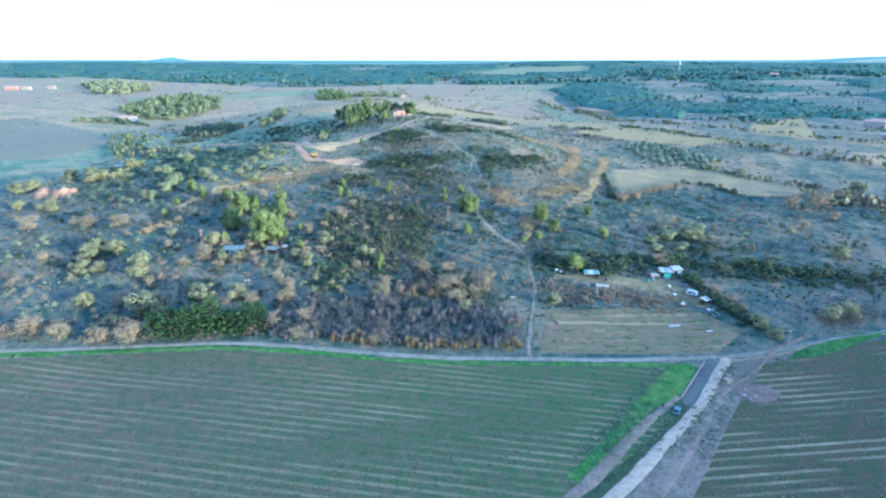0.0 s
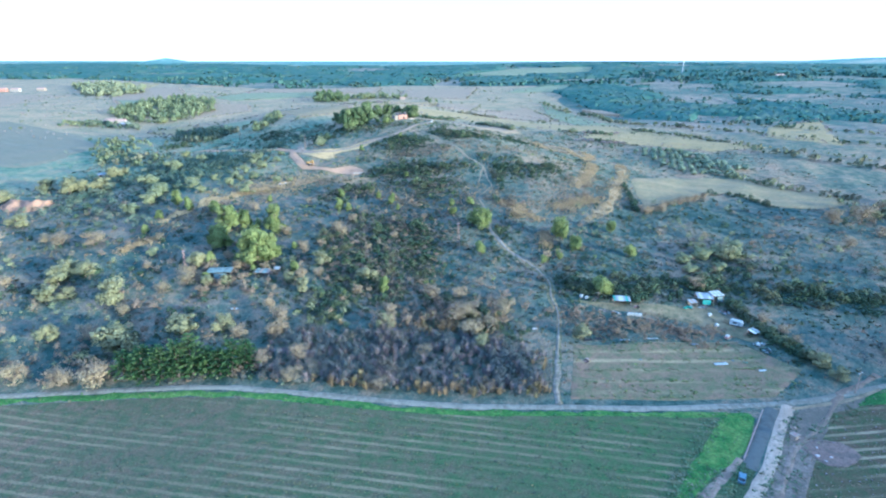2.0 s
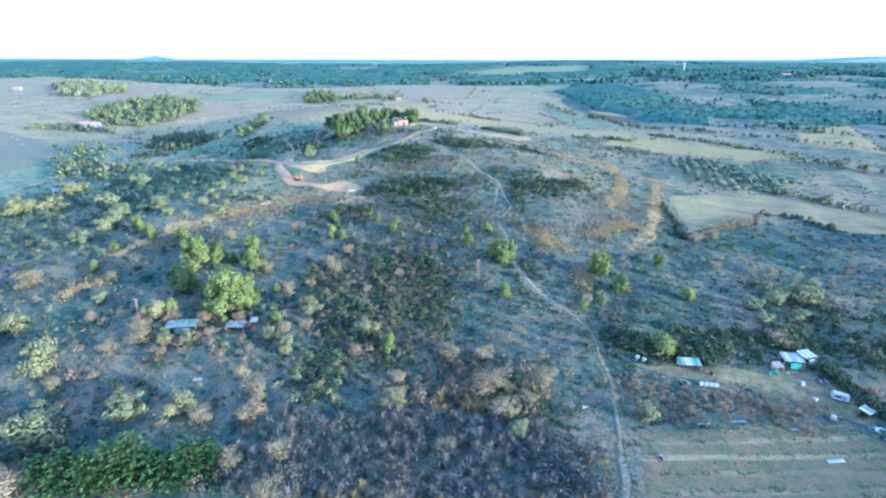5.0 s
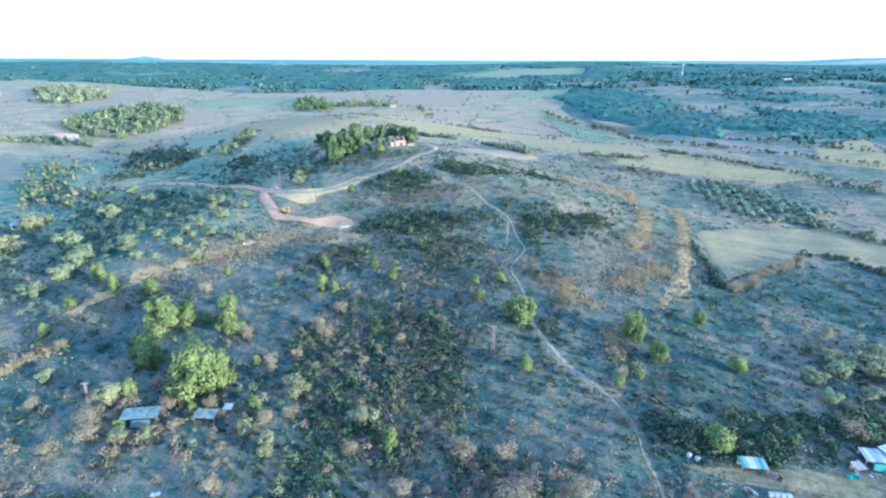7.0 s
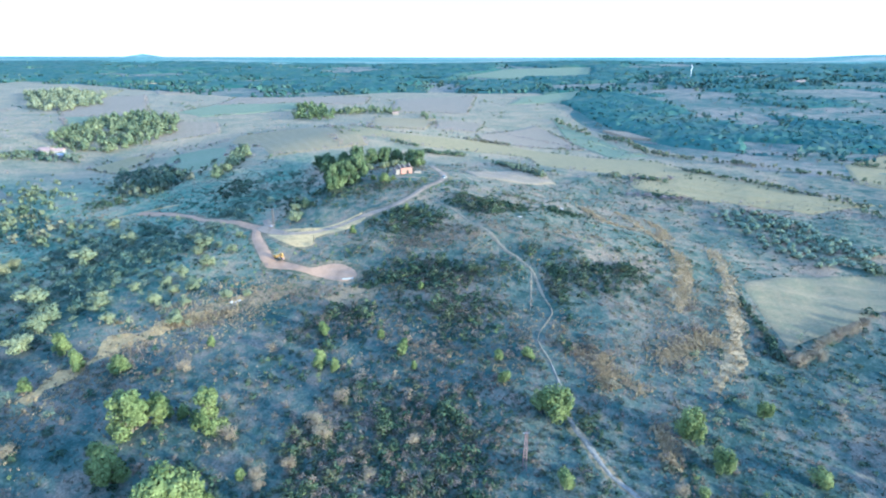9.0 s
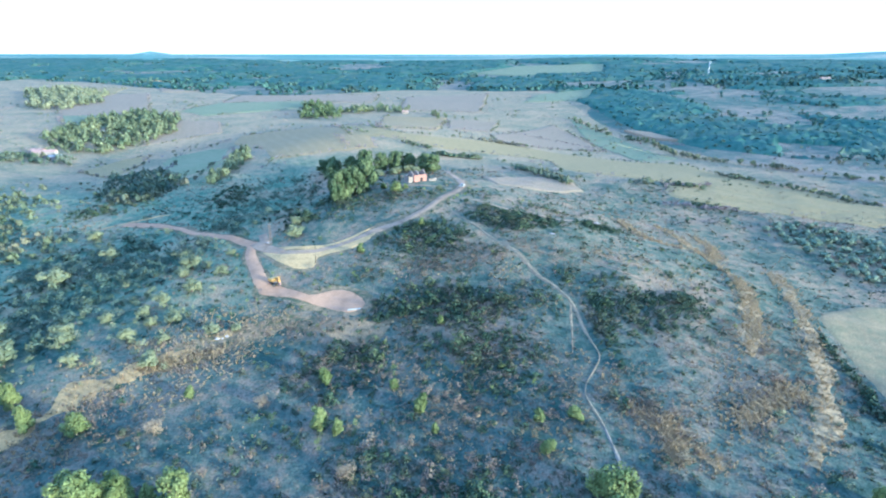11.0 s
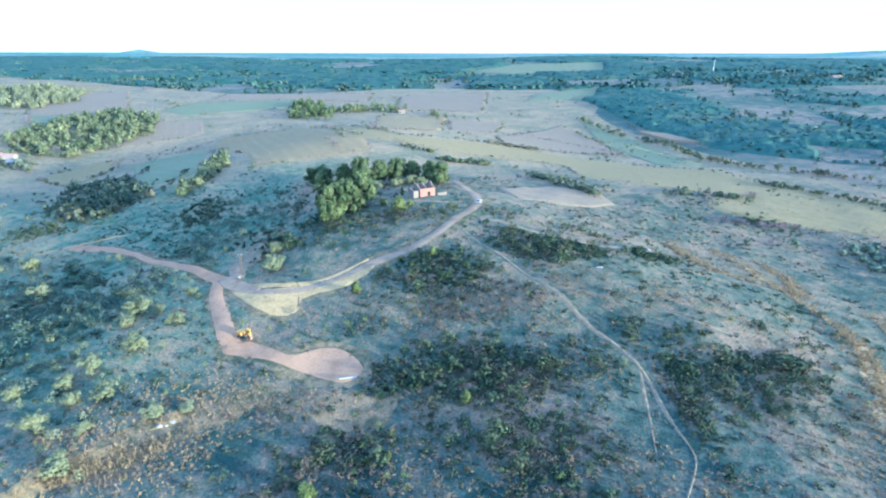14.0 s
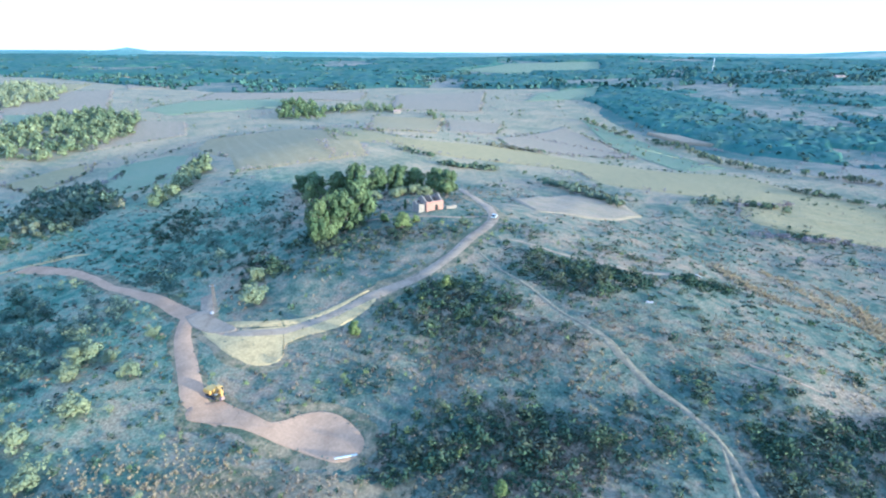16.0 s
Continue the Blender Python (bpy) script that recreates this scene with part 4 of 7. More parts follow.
strewn("low_scrub", HERB, sized(low, 0.6, 1.9, (0.5, 0.8)), DARK_LEAF, "low dark heathy scrub between the bushes", "scrub")
ling = field_of(17000, -260, 240, 182, 560)
ling = cleared(ling[wander(ling[:, 0] + 150, ling[:, 1], 10) * 0.4 + wander(ling[:, 0] + 33, ling[:, 1] + 10, 38) * 0.6 > 0.55])
strewn("low_brown_growth", HERB, sized(ling, 0.6, 1.7, (0.5, 0.8)), BROWN_TWIG, "low dry brown growth in broad patches", "shrub")
heath = cleared(np.vstack([broken(b, 9, 0.42) for b in (blob(-62, 346, 42, 14, 700), blob(-20, 318, 40, 14, 900), blob(32, 318, 26, 15, 700), blob(76, 340, 34, 22, 900), blob(-45, 457, 32, 8, 420), blob(-30, 395, 34, 12, 600), blob(20, 400, 26, 12, 400), blob(40, 445, 40, 14, 400), blob(-110, 310, 30, 16, 500), blob(0, 225, 30, 14, 400))]))
strewn("peach_heath", SPRAY, sized(heath, 0.9, 2.3, (0.5, 0.8)), HEATH_TWIG, "peach-brown dry heath between the evergreen scrub", "shrub")
brown = field_of(4500, -260, 240, 180, 560)
brown = brown[wander(brown[:, 0] + 300, brown[:, 1], 12) * 0.5 + wander(brown[:, 0], brown[:, 1] + 500, 40) * 0.5 > 0.48]
brown = cleared(np.vstack([brown, blob(-28, 262, 26, 34, 900), blob(-20, 366, 30, 9, 160), blob(-50, 338, 20, 12, 200), blob(70, 350, 30, 25, 300), blob(-5, 220, 30, 16, 200), blob(-100, 235, 45, 25, 200), blob(-12, 395, 16, 6, 60), blob(0, 365, 20, 10, 60), blob(-10, 330, 50, 14, 260), blob(10, 395, 40, 16, 220)]))
strewn("bare_brown_shrubs", SPRAY, sized(brown, 0.9, 2.6, (0.6, 0.95)), BROWN_TWIG, "leafless brown shrubs among the scrub", "shrub")

SAPLING = twigs(80, 10, 1.15, 0.017, 0.2)
FUZZY = leaf_cloud(84, 10, [(0, 0, 0.3, 0.24), (0.15, 0.1, 0.5, 0.24), (-0.18, 0.06, 0.6, 0.25), (0.03, -0.2, 0.55, 0.24), (0.04, 0.04, 0.8, 0.2)], 0.045)
grey_scrub = cleared(np.vstack([within(THICK[0][0], 700, 5.0), within(THICK[4][0], 60, 4.0), within(THICK[5][0], 60, 4.0), within(THICK[13][0], 120, 4.0), field_of(260, -60, 110, 205, 330)]))
strewn("leafless_scrub", leaf_cloud(40, 20, [(0, 0, 0.4, 0.3), (0.2, 0.1, 0.5, 0.24), (-0.2, 0.06, 0.6, 0.25), (0.02, -0.2, 0.5, 0.22)], 0.06), sized(grey_scrub, 1.4, 3.6, (0.7, 1.0)), leafy("mauve_twigs", (0.12, 0.105, 0.085), (0.24, 0.19, 0.145), (0.27, 0.185, 0.115), spread=0.2, vary=0.3), "leafless mauve-brown bushes among the evergreen scrub", "shrub")
thicket = cleared(np.vstack([within(WOODSIDE, 520, 1.0), field_of(90, -64, -46, 181, 212), along([(-150, 184), (-115, 187), (-70, 188)], 5, 40), along([(140, 190), (170, 200), (220, 215)], 10, 120)]))
strewn("bare_thicket", FUZZY, sized(thicket, 2.8, 5.0, (0.95, 1.4)), THICKET_TWIG, "thicket of leafless grey-brown young trees beside the lane", "thicket")
pale_stems = cleared(np.vstack([within(WOODSIDE, 260, 1.0), field_of(40, -66, -46, 181, 212)]))
strewn("pale_thicket", SAPLING, sized(pale_stems, 2.4, 4.4, (1.0, 1.4)), GREY_TWIG, "paler leafless saplings standing in the thicket", "thicket")
tawny_stems = cleared(np.vstack([along([(-46, 183), (-20, 180), (10, 179), (27, 181), (28, 196)], 4, 120), blob(-2, 214, 20, 7, 80)]))
strewn("tawny_thicket", SAPLING, sized(tawny_stems, 2.2, 4.4, (0.9, 1.3)), leafy("tawny_twigs", (0.20, 0.15, 0.075), (0.34, 0.25, 0.12), (0.25, 0.24, 0.08), spread=0.3, vary=0.3), "tawny and yellowish saplings along the edge of the thicket", "thicket")

herbs = field_of(9000, -260, 240, 180, 560)
herbs = cleared(herbs[wander(herbs[:, 0], herbs[:, 1] + 90, 9) > 0.42])
fringe = np.vstack([along(line, 1.2, n) + rng.choice([-1, 1], size=(n, 1)) * np.array([[0.55, 0.8]]) * off for line, n, off in ((HILLROAD, 900, 3.4), (LOWERROAD[:5], 200, 4.0), (PAD + PAD[:1], 260, 0.4), (SPOIL, 160, 0.5), (FOOTPATH, 700, 1.5), (LANE, 900, 2.0))])
rough = field_of(21000, -230, 200, 196, 350)
rough = cleared(rough[wander(rough[:, 0] + 210, rough[:, 1], 7) * 0.45 + wander(rough[:, 0], rough[:, 1] + 77, 26) * 0.55 > 0.47])
strewn("rough_growth", leaf_cloud(8, 21, [(0, 0, 0.25, 0.36), (0.15, 0.1, 0.4, 0.25)], 0.17), sized(rough, 0.8, 2.2, (0.4, 0.75)), leafy("rough_growth_leaves", (0.07, 0.085, 0.055), (0.185, 0.15, 0.098), (0.12, 0.125, 0.075), spread=0.07, vary=0.25), "low olive-brown rough growth covering the slope", "scrub")
strewn("verge_tufts", HERB, sized(fringe, 0.4, 1.2, (0.3, 0.6)), SAGE, "tufts of grass along the road edges", "grass")
strewn("grey_green_herbs", HERB, sized(herbs, 0.8, 3.0, (0.3, 0.5)), SAGE, "low grey-green herbs and grass tussocks", "grass")
straw = field_of(9000, -260, 240, 180, 560)
straw = straw[wander(straw[:, 0] + 70, straw[:, 1], 11) * 0.5 + wander(straw[:, 0] + 900, straw[:, 1], 50) * 0.5 > 0.52]
bank_grass = np.vstack([along(line, 5.0 if i < 4 else 3.5, 160 if i == 0 else 800 if i < 4 else 350) for i, line in enumerate(BANKS)])
strewn("bank_grass", BLADES, sized(bank_grass, 0.8, 2.2, (0.5, 0.9)), leafy("bank_straw", (0.31, 0.245, 0.125), (0.41, 0.318, 0.16), spread=0.15, vary=0.2), "tall straw-coloured grass on the old terrace banks", "grass")
straw = np.vstack([along(line, 8.0, 150) for line in BANKS] + [cleared(straw)] + [cleared(np.vstack([blob(-108, 344, 14, 9, 500), blob(-122, 322, 12, 9, 300), blob(75, 330, 20, 14, 400), blob(-30, 392, 20, 8, 300), blob(-78, 360, 26, 7, 420)]))])
strewn("dry_grass_tufts", BLADES, sized(straw, 0.6, 1.5, (0.6, 1.0)), STRAW, "tufts of straw-coloured dry grass", "grass")

BIGBUSH = leaf_cloud(48, 8, [(0, 0, 0.45, 0.34), (0.2, 0.12, 0.35, 0.26), (-0.22, 0.1, 0.5, 0.27), (0.03, -0.22, 0.4, 0.26), (0.05, 0.05, 0.7, 0.24)], 0.11)


def bushes(n, boxes, lo, hi, size, cut, shift):
    p = np.vstack([field_of(int(n * k), *b) for k, b in boxes])
    p = cleared(p[wander(p[:, 0] + shift, p[:, 1], size) > cut])
    return sized(p, lo, hi, (0.65, 0.95))


SLOPE = [(0.5, (-220, 40, 184, 250)), (0.3, (-200, 60, 250, 330)), (0.2, (60, 230, 240, 330))]
strewn("brown_bushes", FINEBUSH, np.vstack([bushes(800, SLOPE, 1.8, 5.6, 18, 0.4, 77), sized(cleared(blob(-2, 222, 26, 12, 70)), 2.5, 6.0, (0.8, 1.1)), sized(cleared(blob(-88, 244, 24, 12, 60)), 2.5, 5.5, (0.7, 1.0)), sized(cleared(along([(-170, 187), (-115, 188), (-60, 190)], 6, 60)), 3.0, 6.5, (0.7, 0.95))]), BROWN_TWIG, "rounded leafless bushes of peach-brown twigs", "bush")
strewn("olive_bushes", FINEBUSH, bushes(900, [(0.35, (-220, -40, 184, 260)), (0.5, (-240, -110, 330, 480)), (0.15, (60, 230, 240, 330))], 1.6, 5.0, 25, 0.42, 177), OLIVE_LEAF, "rounded grey-green bushes on the slope", "bush")
hedge_dark = cleared(np.vstack([along([(104.5, 362), (101.5, 348), (99.5, 330), (98, 316)], 1.5, 50), along([(148.8, 346), (163.4, 346), (170, 338), (180, 320)], 3, 40), along([(42, 246), (56, 238), (75, 235), (101, 239)], 6, 110), along([(113, 240), (131, 236), (150, 230), (190, 222)], 4, 60), along([(118, 230), (140, 224), (190, 214)], 3, 45), along([(108, 230), (111, 212), (116, 200), (122, 192)], 2.5, 50), blob(118, 255, 16, 10, 40), blob(-85, 262, 20, 12, 30), blob(-28, 262, 24, 30, 60), blob(-20, 366, 32, 7, 60), blob(60, 365, 7, 2, 14), blob(44, 428, 7, 2, 12)]))
strewn("dark_hedge_bushes", BIGBUSH, np.vstack([sized(hedge_dark, 2.0, 4.6, (0.7, 1.0)), bushes(900, SLOPE, 1.4, 4.5, 20, 0.45, 277)]), DARK_LEAF, "dark evergreen bushes in hedges and clumps", "bush")

valley = np.vstack([broken(blob(-178, 385, 42, 55, 330), 22, 0.4), broken(blob(-150, 440, 40, 30, 170), 20, 0.4), broken(blob(-210, 350, 40, 45, 220), 22, 0.4), broken(blob(-225, 470, 55, 40, 170), 25, 0.45), broken(blob(-120, 500, 40, 40, 150), 20, 0.45), blob(-160, 300, 30, 30, 60)])
strewn("valley_bushes", FINEBUSH, sized(cleared(valley), 2.0, 6.5, (0.55, 0.85)), VALLEY_LEAF, "rounded grey-green bushes filling the western valley", "bush")

hollow = cleared(np.vstack([broken(within([(-215, 325), (-235, 400), (-205, 445), (-150, 452), (-122, 432), (-132, 400), (-150, 370), (-160, 335), (-180, 318)], 620, 5.0), 20, 0.33), within([(-150, 452), (-125, 440), (-110, 470), (-128, 500)], 60, 4.0)]))
strewn("valley_thicket", CLUMP, sized(hollow, 2.4, 6.5, (0.55, 0.85)), leafy("valley_thicket_leaves", (0.06, 0.095, 0.065), (0.15, 0.18, 0.115), (0.10, 0.12, 0.075), spread=0.12, vary=0.3), "teal-green thicket of bushes filling the hollow below the road", "bush")
shade_scrub = cleared(np.vstack([broken(b, 10, 0.4) for b in (blob(-70, 262, 30, 20, 260), blob(20, 262, 30, 22, 300), blob(70, 262, 34, 18, 300), blob(-120, 250, 34, 24, 260), blob(120, 300, 40, 24, 260), blob(0, 285, 40, 14, 240))]))
strewn("slope_bushes", BUSH, sized(shade_scrub, 0.8, 2.6, (0.5, 0.8)), DARK_LEAF, "dark low bushes dotted over the lower slope", "bush")

sward = cleared(np.vstack([broken(within([(-168, 285), (-150, 272), (-85, 342), (-78, 372), (-105, 374), (-142, 342)], 2600, 2.0), 14, 0.42), broken(within([(-60, 296), (62, 300), (78, 400), (-40, 400)], 3800, 2.0), 16, 0.5)]))
strewn("golden_grass", BLADES, sized(sward, 0.9, 2.0, (0.35, 0.6)), leafy("golden_grass_blades", (0.29, 0.225, 0.112), (0.41, 0.312, 0.15), spread=0.05, vary=0.15), "dry golden grass in swathes on the open hillside", "grass")

# vine rows: low stocks and dry strips between the lanes of grass
def vine_rows(name, origin, slope, spacing, count, x0, x1, keep, mat, shape, gap, label, lo, hi):
    rows = []
    for i in range(count):
        x = np.arange(x0, x1, gap) + rng.rand(int(np.ceil((x1 - x0) / gap))) * gap * 0.7
        y = origin + slope * x - i * spacing * math.sqrt(1 + slope * slope) + rng.normal(size=len(x)) * 0.18
        p = np.column_stack([x, y])
        rows.append(p[keep(p) & (wander(x + 31 * i, y * 0 + 7 * i, 25) > 0.3)])
    strewn(name, shape, sized(np.vstack(rows), lo, hi, (0.5, 0.9)), mat, label, "vines")


west_side = lambda p: (p[:, 1] < np.interp(p[:, 0], [q[0] for q in VINE_EDGE], [q[1] for q in VINE_EDGE]) - 2) & (p[:, 1] > np.interp(p[:, 0], [-60, 0, 27, 50, 64, 86], [20, 75, 106, 127, 142, 170]))
east_side = lambda p: (p[:, 1] < np.interp(p[:, 0], [100, 114, 131, 148, 165, 230, 330], [162, 169, 176.5, 181.5, 184, 195, 208])) & (p[:, 1] > 70) & (p[:, 0] > np.interp(p[:, 1], [80, 100, 122, 136, 148, 161, 168, 176], [44, 53, 68.5, 79, 88.5, 102, 114, 131])) & ~inside(p, [(92.5, 154.5), (97, 157), (103, 156), (105.5, 151), (99, 146.5), (94, 147.5)])
vine_rows("vine_stocks_west", 190, -0.184, 1.6, 88, -230, 84, west_side, leafy("vine_stock_growth", (0.062, 0.075, 0.05), (0.12, 0.125, 0.082), spread=0.05, vary=0.15), HERB, 2.0, "rows of low bare vine stocks in grass", 0.5, 1.0)
vine_rows("vine_stocks_east", 190, 0.098, 1.6, 66, 60, 300, east_side, GREY_TWIG, HERB, 2.2, "rows of low bare vine stocks", 0.5, 1.0)
vine_rows("dry_strips_west", 189, -0.184, 3.2, 44, -230, 20, west_side, leafy("vineyard_straw", (0.15, 0.135, 0.08), (0.25, 0.21, 0.125), spread=0.02, vary=0.1), BLADES, 0.8, "dry grass strips between vine rows", 0.3, 0.65)
vine_rows("green_strips_west", 189, -0.184, 3.2, 44, -60, 84, west_side, leafy("yellowing_grass", (0.16, 0.16, 0.065), (0.27, 0.245, 0.11), (0.15, 0.20, 0.06), spread=0.08, vary=0.25), BLADES, 0.9, "yellowish green grass strips between vine rows", 0.5, 0.9)
vine_rows("dry_strips_east", 189, 0.098, 3.2, 33, 60, 300, east_side, STRAW, BLADES, 0.8, "pale dry grass strips between vine rows", 0.5, 0.9)

# grass along the edges of tracks and fields
EDGES = [VINE_EDGE, [(133, 179), (114, 169), (100.5, 162), (88, 148.4), (78, 136.3), (67.6, 122.2)], [(100, 169), (90, 159.5), (74, 138.8), (60, 122.2)], [(66, 146), (57, 138.7), (42, 122)], [(72, 146.5), (64.9, 138.6), (50, 122)], [(100, 178), (112, 188), (106, 201), (75, 206), (40, 200), (34, 190), (34, 177)], [(76, 168), (64, 153.6), (52, 138.5), (37.5, 122)], [(73, 167), (62, 153.6), (50, 138.5), (36, 122)]]
verge = np.vstack([along(line, 2.4, 420) for line in EDGES])
strewn("edge_grass", HERB, sized(verge, 0.5, 1.3, (0.4, 0.8)), leafy("verge_grass", (0.07, 0.11, 0.05), (0.16, 0.19, 0.09), (0.25, 0.21, 0.14), spread=0.3), "rough grass along the edges of tracks and fields", "grass")

beds = np.vstack([np.column_stack([x, y + 0.035 * (x - 40) + rng.normal(size=len(x)) * w]) for y, w, n in ((200.4, 0.5, 130), (195.3, 0.35, 150), (192.8, 0.3, 60), (190.0, 0.3, 170), (184.5, 0.4, 150), (181.8, 0.3, 50), (179.2, 0.5, 120), (176.4, 0.4, 110))
                  for x in [40 + 62 * rng.rand(n)] for x in [x[wander(x + 13 * y, x * 0, 9) > 0.35]]])
strewn("garden_beds", HERB, sized(beds[inside(beds, OPEN[0])], 0.7, 1.6, (0.35, 0.6)), leafy("bed_greens", (0.09, 0.125, 0.04), (0.20, 0.21, 0.07), (0.25, 0.21, 0.10), spread=0.12, vary=0.3), "low green rows of vegetables and weeds in the plot", "plants")
weeds = field_of(700, 34, 114, 176, 207)
weeds = weeds[inside(weeds, OPEN[0]) & (wander(weeds[:, 0], weeds[:, 1], 6) > 0.45)]
strewn("plot_weeds", BLADES, sized(weeds, 0.5, 1.4, (0.4, 0.8)), STRAW, "dry weeds between the garden beds", "grass")
bank_bushes = np.vstack([along([(44, 213), (60, 215), (78, 213), (95, 209)], 8, 420), along([(40, 216), (48, 222), (55, 224)], 5, 40)])
strewn("bank_bushes", FINEBUSH, sized(bank_bushes, 1.2, 3.2, (0.6, 0.9)), BROWN_TWIG, "brown scrub on the bank above the garden plot", "shrub")

# hedges and woods behind the hill
HEDGES = [([(256, 612), (330, 520), (430, 430)], 5, 90, 5), ([(189, 603), (255, 495), (335, 405)], 4, 70, 4), ([(300, 640), (400, 560), (520, 470)], 6, 80, 5), ([(-29, 640), (6, 636)], 3, 40, 5), ([(20, 746), (63, 746)], 4, 40, 5),
          ([(34, 607), (50, 576), (60, 541)], 4, 60, 5), ([(158, 968), (181, 836), (201, 792), (198, 721), (207, 679), (256, 612)], 6, 150, 6), ([(125, 508), (149, 501)], 2, 25, 4),
          ([(185, 603), (213, 559), (250, 480)], 4, 60, 5), ([(-58, 678), (-30, 664)], 3, 30, 4), 
          ([(-247, 556), (-213, 542), (-210, 581)], 16, 130, 6), ([(-310, 560), (-260, 470), (-215, 440)], 22, 160, 6),
          ([(112, 562), (120, 565)], 5, 12, 6), ([(135, 560), (150, 550)], 5, 14, 5), ([(-440, 690), (-400, 745)], 14, 60, 8), ([(180, 384), (200, 360), (228, 336)], 4, 50, 5), ([(240, 470), (300, 400), (340, 350)], 8, 80, 6), ([(220, 320), (260, 290), (330, 260)], 14, 130, 7)]
hedge_rows = [sized(along(line, width, n), size * 0.5, size * 1.1, (0.8, 1.15)) for line, width, n, size in HEDGES]
FIELDS = [[(-100, 690), (-59, 694), (-26, 672), (7, 672), (67, 664), (70, 611), (108, 583), (133, 567), (120, 527), (162, 496), (250, 490), (213, 559), (189, 603), (181, 654), (140, 673), (115, 698), (82, 723), (36, 755), (-60, 727), (-146, 855)], [(-242, 790), (-246, 831), (-162, 850), (-85, 701), (-76, 648), (-106, 626), (-136, 607), (-149, 604), (-169, 658)], [(-231, 599), (-275, 732), (-253, 813), (-198, 668), (-197, 580)], [(-343, 790), (-357, 934), (-308, 937), (-278, 858), (-313, 824)], [(-85, 752), (-98, 977), (-12, 970), (-27, 778)], [(-9, 956), (57, 940), (38, 850), (-12, 832)], [(291, 546), (332, 614), (417, 665), (328, 493)], [(-639, 1119), (-680, 1260), (-587, 1329), (-427, 997), (-477, 881)]] + [c for c, mat in FARFIELDS]


def off_fields(p):
    for c in FIELDS:
        p = p[~inside(p, c)]
    return p


def field_edges(gap, size):
    out = []
    for c in FIELDS:
        e = straight_line(c + c[:1], gap)
        e = e + rng.normal(size=e.shape) * size * 0.35
        out.append(e[wander(e[:, 0] + gap * 100, e[:, 1], 30) > 0.52])
    return np.vstack(out)


mixed_trees = field_of(2600, -700, 700, 560, 1250)
mixed_trees = mixed_trees[wander(mixed_trees[:, 0], mixed_trees[:, 1], 60) * 0.5 + wander(mixed_trees[:, 0] + 400, mixed_trees[:, 1], 22) * 0.5 > 0.58]
hedge_rows += [sized(off_fields(mixed_trees), 2.0, 5.0, (0.6, 0.9)), sized(field_edges(5.0, 4.0), 1.5, 4.5, (0.6, 0.95))]
FIELDBUSH = leaf_cloud(20, 9, [(0, 0, 0.45, 0.34), (0.2, 0.12, 0.35, 0.26), (-0.22, 0.1, 0.5, 0.27), (0.03, -0.22, 0.4, 0.26), (0.05, 0.05, 0.7, 0.24)], 0.18, 1.0, 0.4)
strewn("hedgerow_trees", FIELDBUSH, np.vstack(hedge_rows), HEDGE_LEAF, "dark hedgerows and copses between the fields", "hedge")
leafless = field_of(4400, -600, 600, 540, 1250)
leafless = leafless[wander(leafless[:, 0] + 40, leafless[:, 1], 50) * 0.5 + wander(leafless[:, 0], leafless[:, 1], 20) * 0.5 > 0.53]
strewn("far_bare_shrubs", SPRAY, np.vstack([sized(off_fields(leafless), 2.5, 5.5, (0.6, 0.9)), sized(field_edges(2.6, 5.0), 2.0, 5.5, (0.6, 0.9))]), GREY_TWIG, "leafless shrubs and trees between the far fields", "shrub")

# far woods
loft("wood_floor_east", [(262, 560), (225, 660), (210, 740), (206, 800), (185, 900), (190, 1020), (250, 1150), (330, 1400), (350, 1700)], [(900, 420), (950, 560), (1000, 700), (1050, 850), (1150, 1000), (1300, 1200), (1500, 1400), (1700, 1600), (1900, 1900)], WOODFLOOR, 0.2, "dark grassy floor of the wooded slope", "ground", 40)
loft("wood_floor_north", [(-2600, 1800), (-900, 1700), (-697, 1540), (-403, 1300), (-280, 1300), (-89, 1430), (128, 1390), (330, 1450), (1600, 1750), (3200, 1900)], [(-3000, 2900), (-1600, 3050), (-1000, 3200), (-500, 3250), (0, 3300), (400, 3300), (900, 3250), (1500, 3100), (2400, 2900), (3600, 2500)], WOODFLOOR, 0.8, "dark floor of the far woods", "ground", 60)
loft("backdrop", [(-3600, 2700), (-1600, 3000), (-1000, 3150), (-500, 3200), (0, 3250), (400, 3250), (900, 3200), (1500, 3050), (2400, 2850), (4000, 2300)], [(-4600, 4600), (-3000, 4900), (-1500, 5200), (-500, 5300), (300, 5300), (1000, 5300), (2000, 5200), (3000, 4800), (4500, 4000)], HAZED_DISTANCE, 8.0, "far woods and fields below the skyline, with haze put into colour and glow", "backdrop", 60)
EDGE_X, EDGE_Y = [-2500, -900, -697, -403, -280, -89, 128, 250, 300, 215, 235, 300, 420], [1700, 1650, 1500, 1290, 1290, 1420, 1370, 1380, 1150, 900, 740, 640, 590]


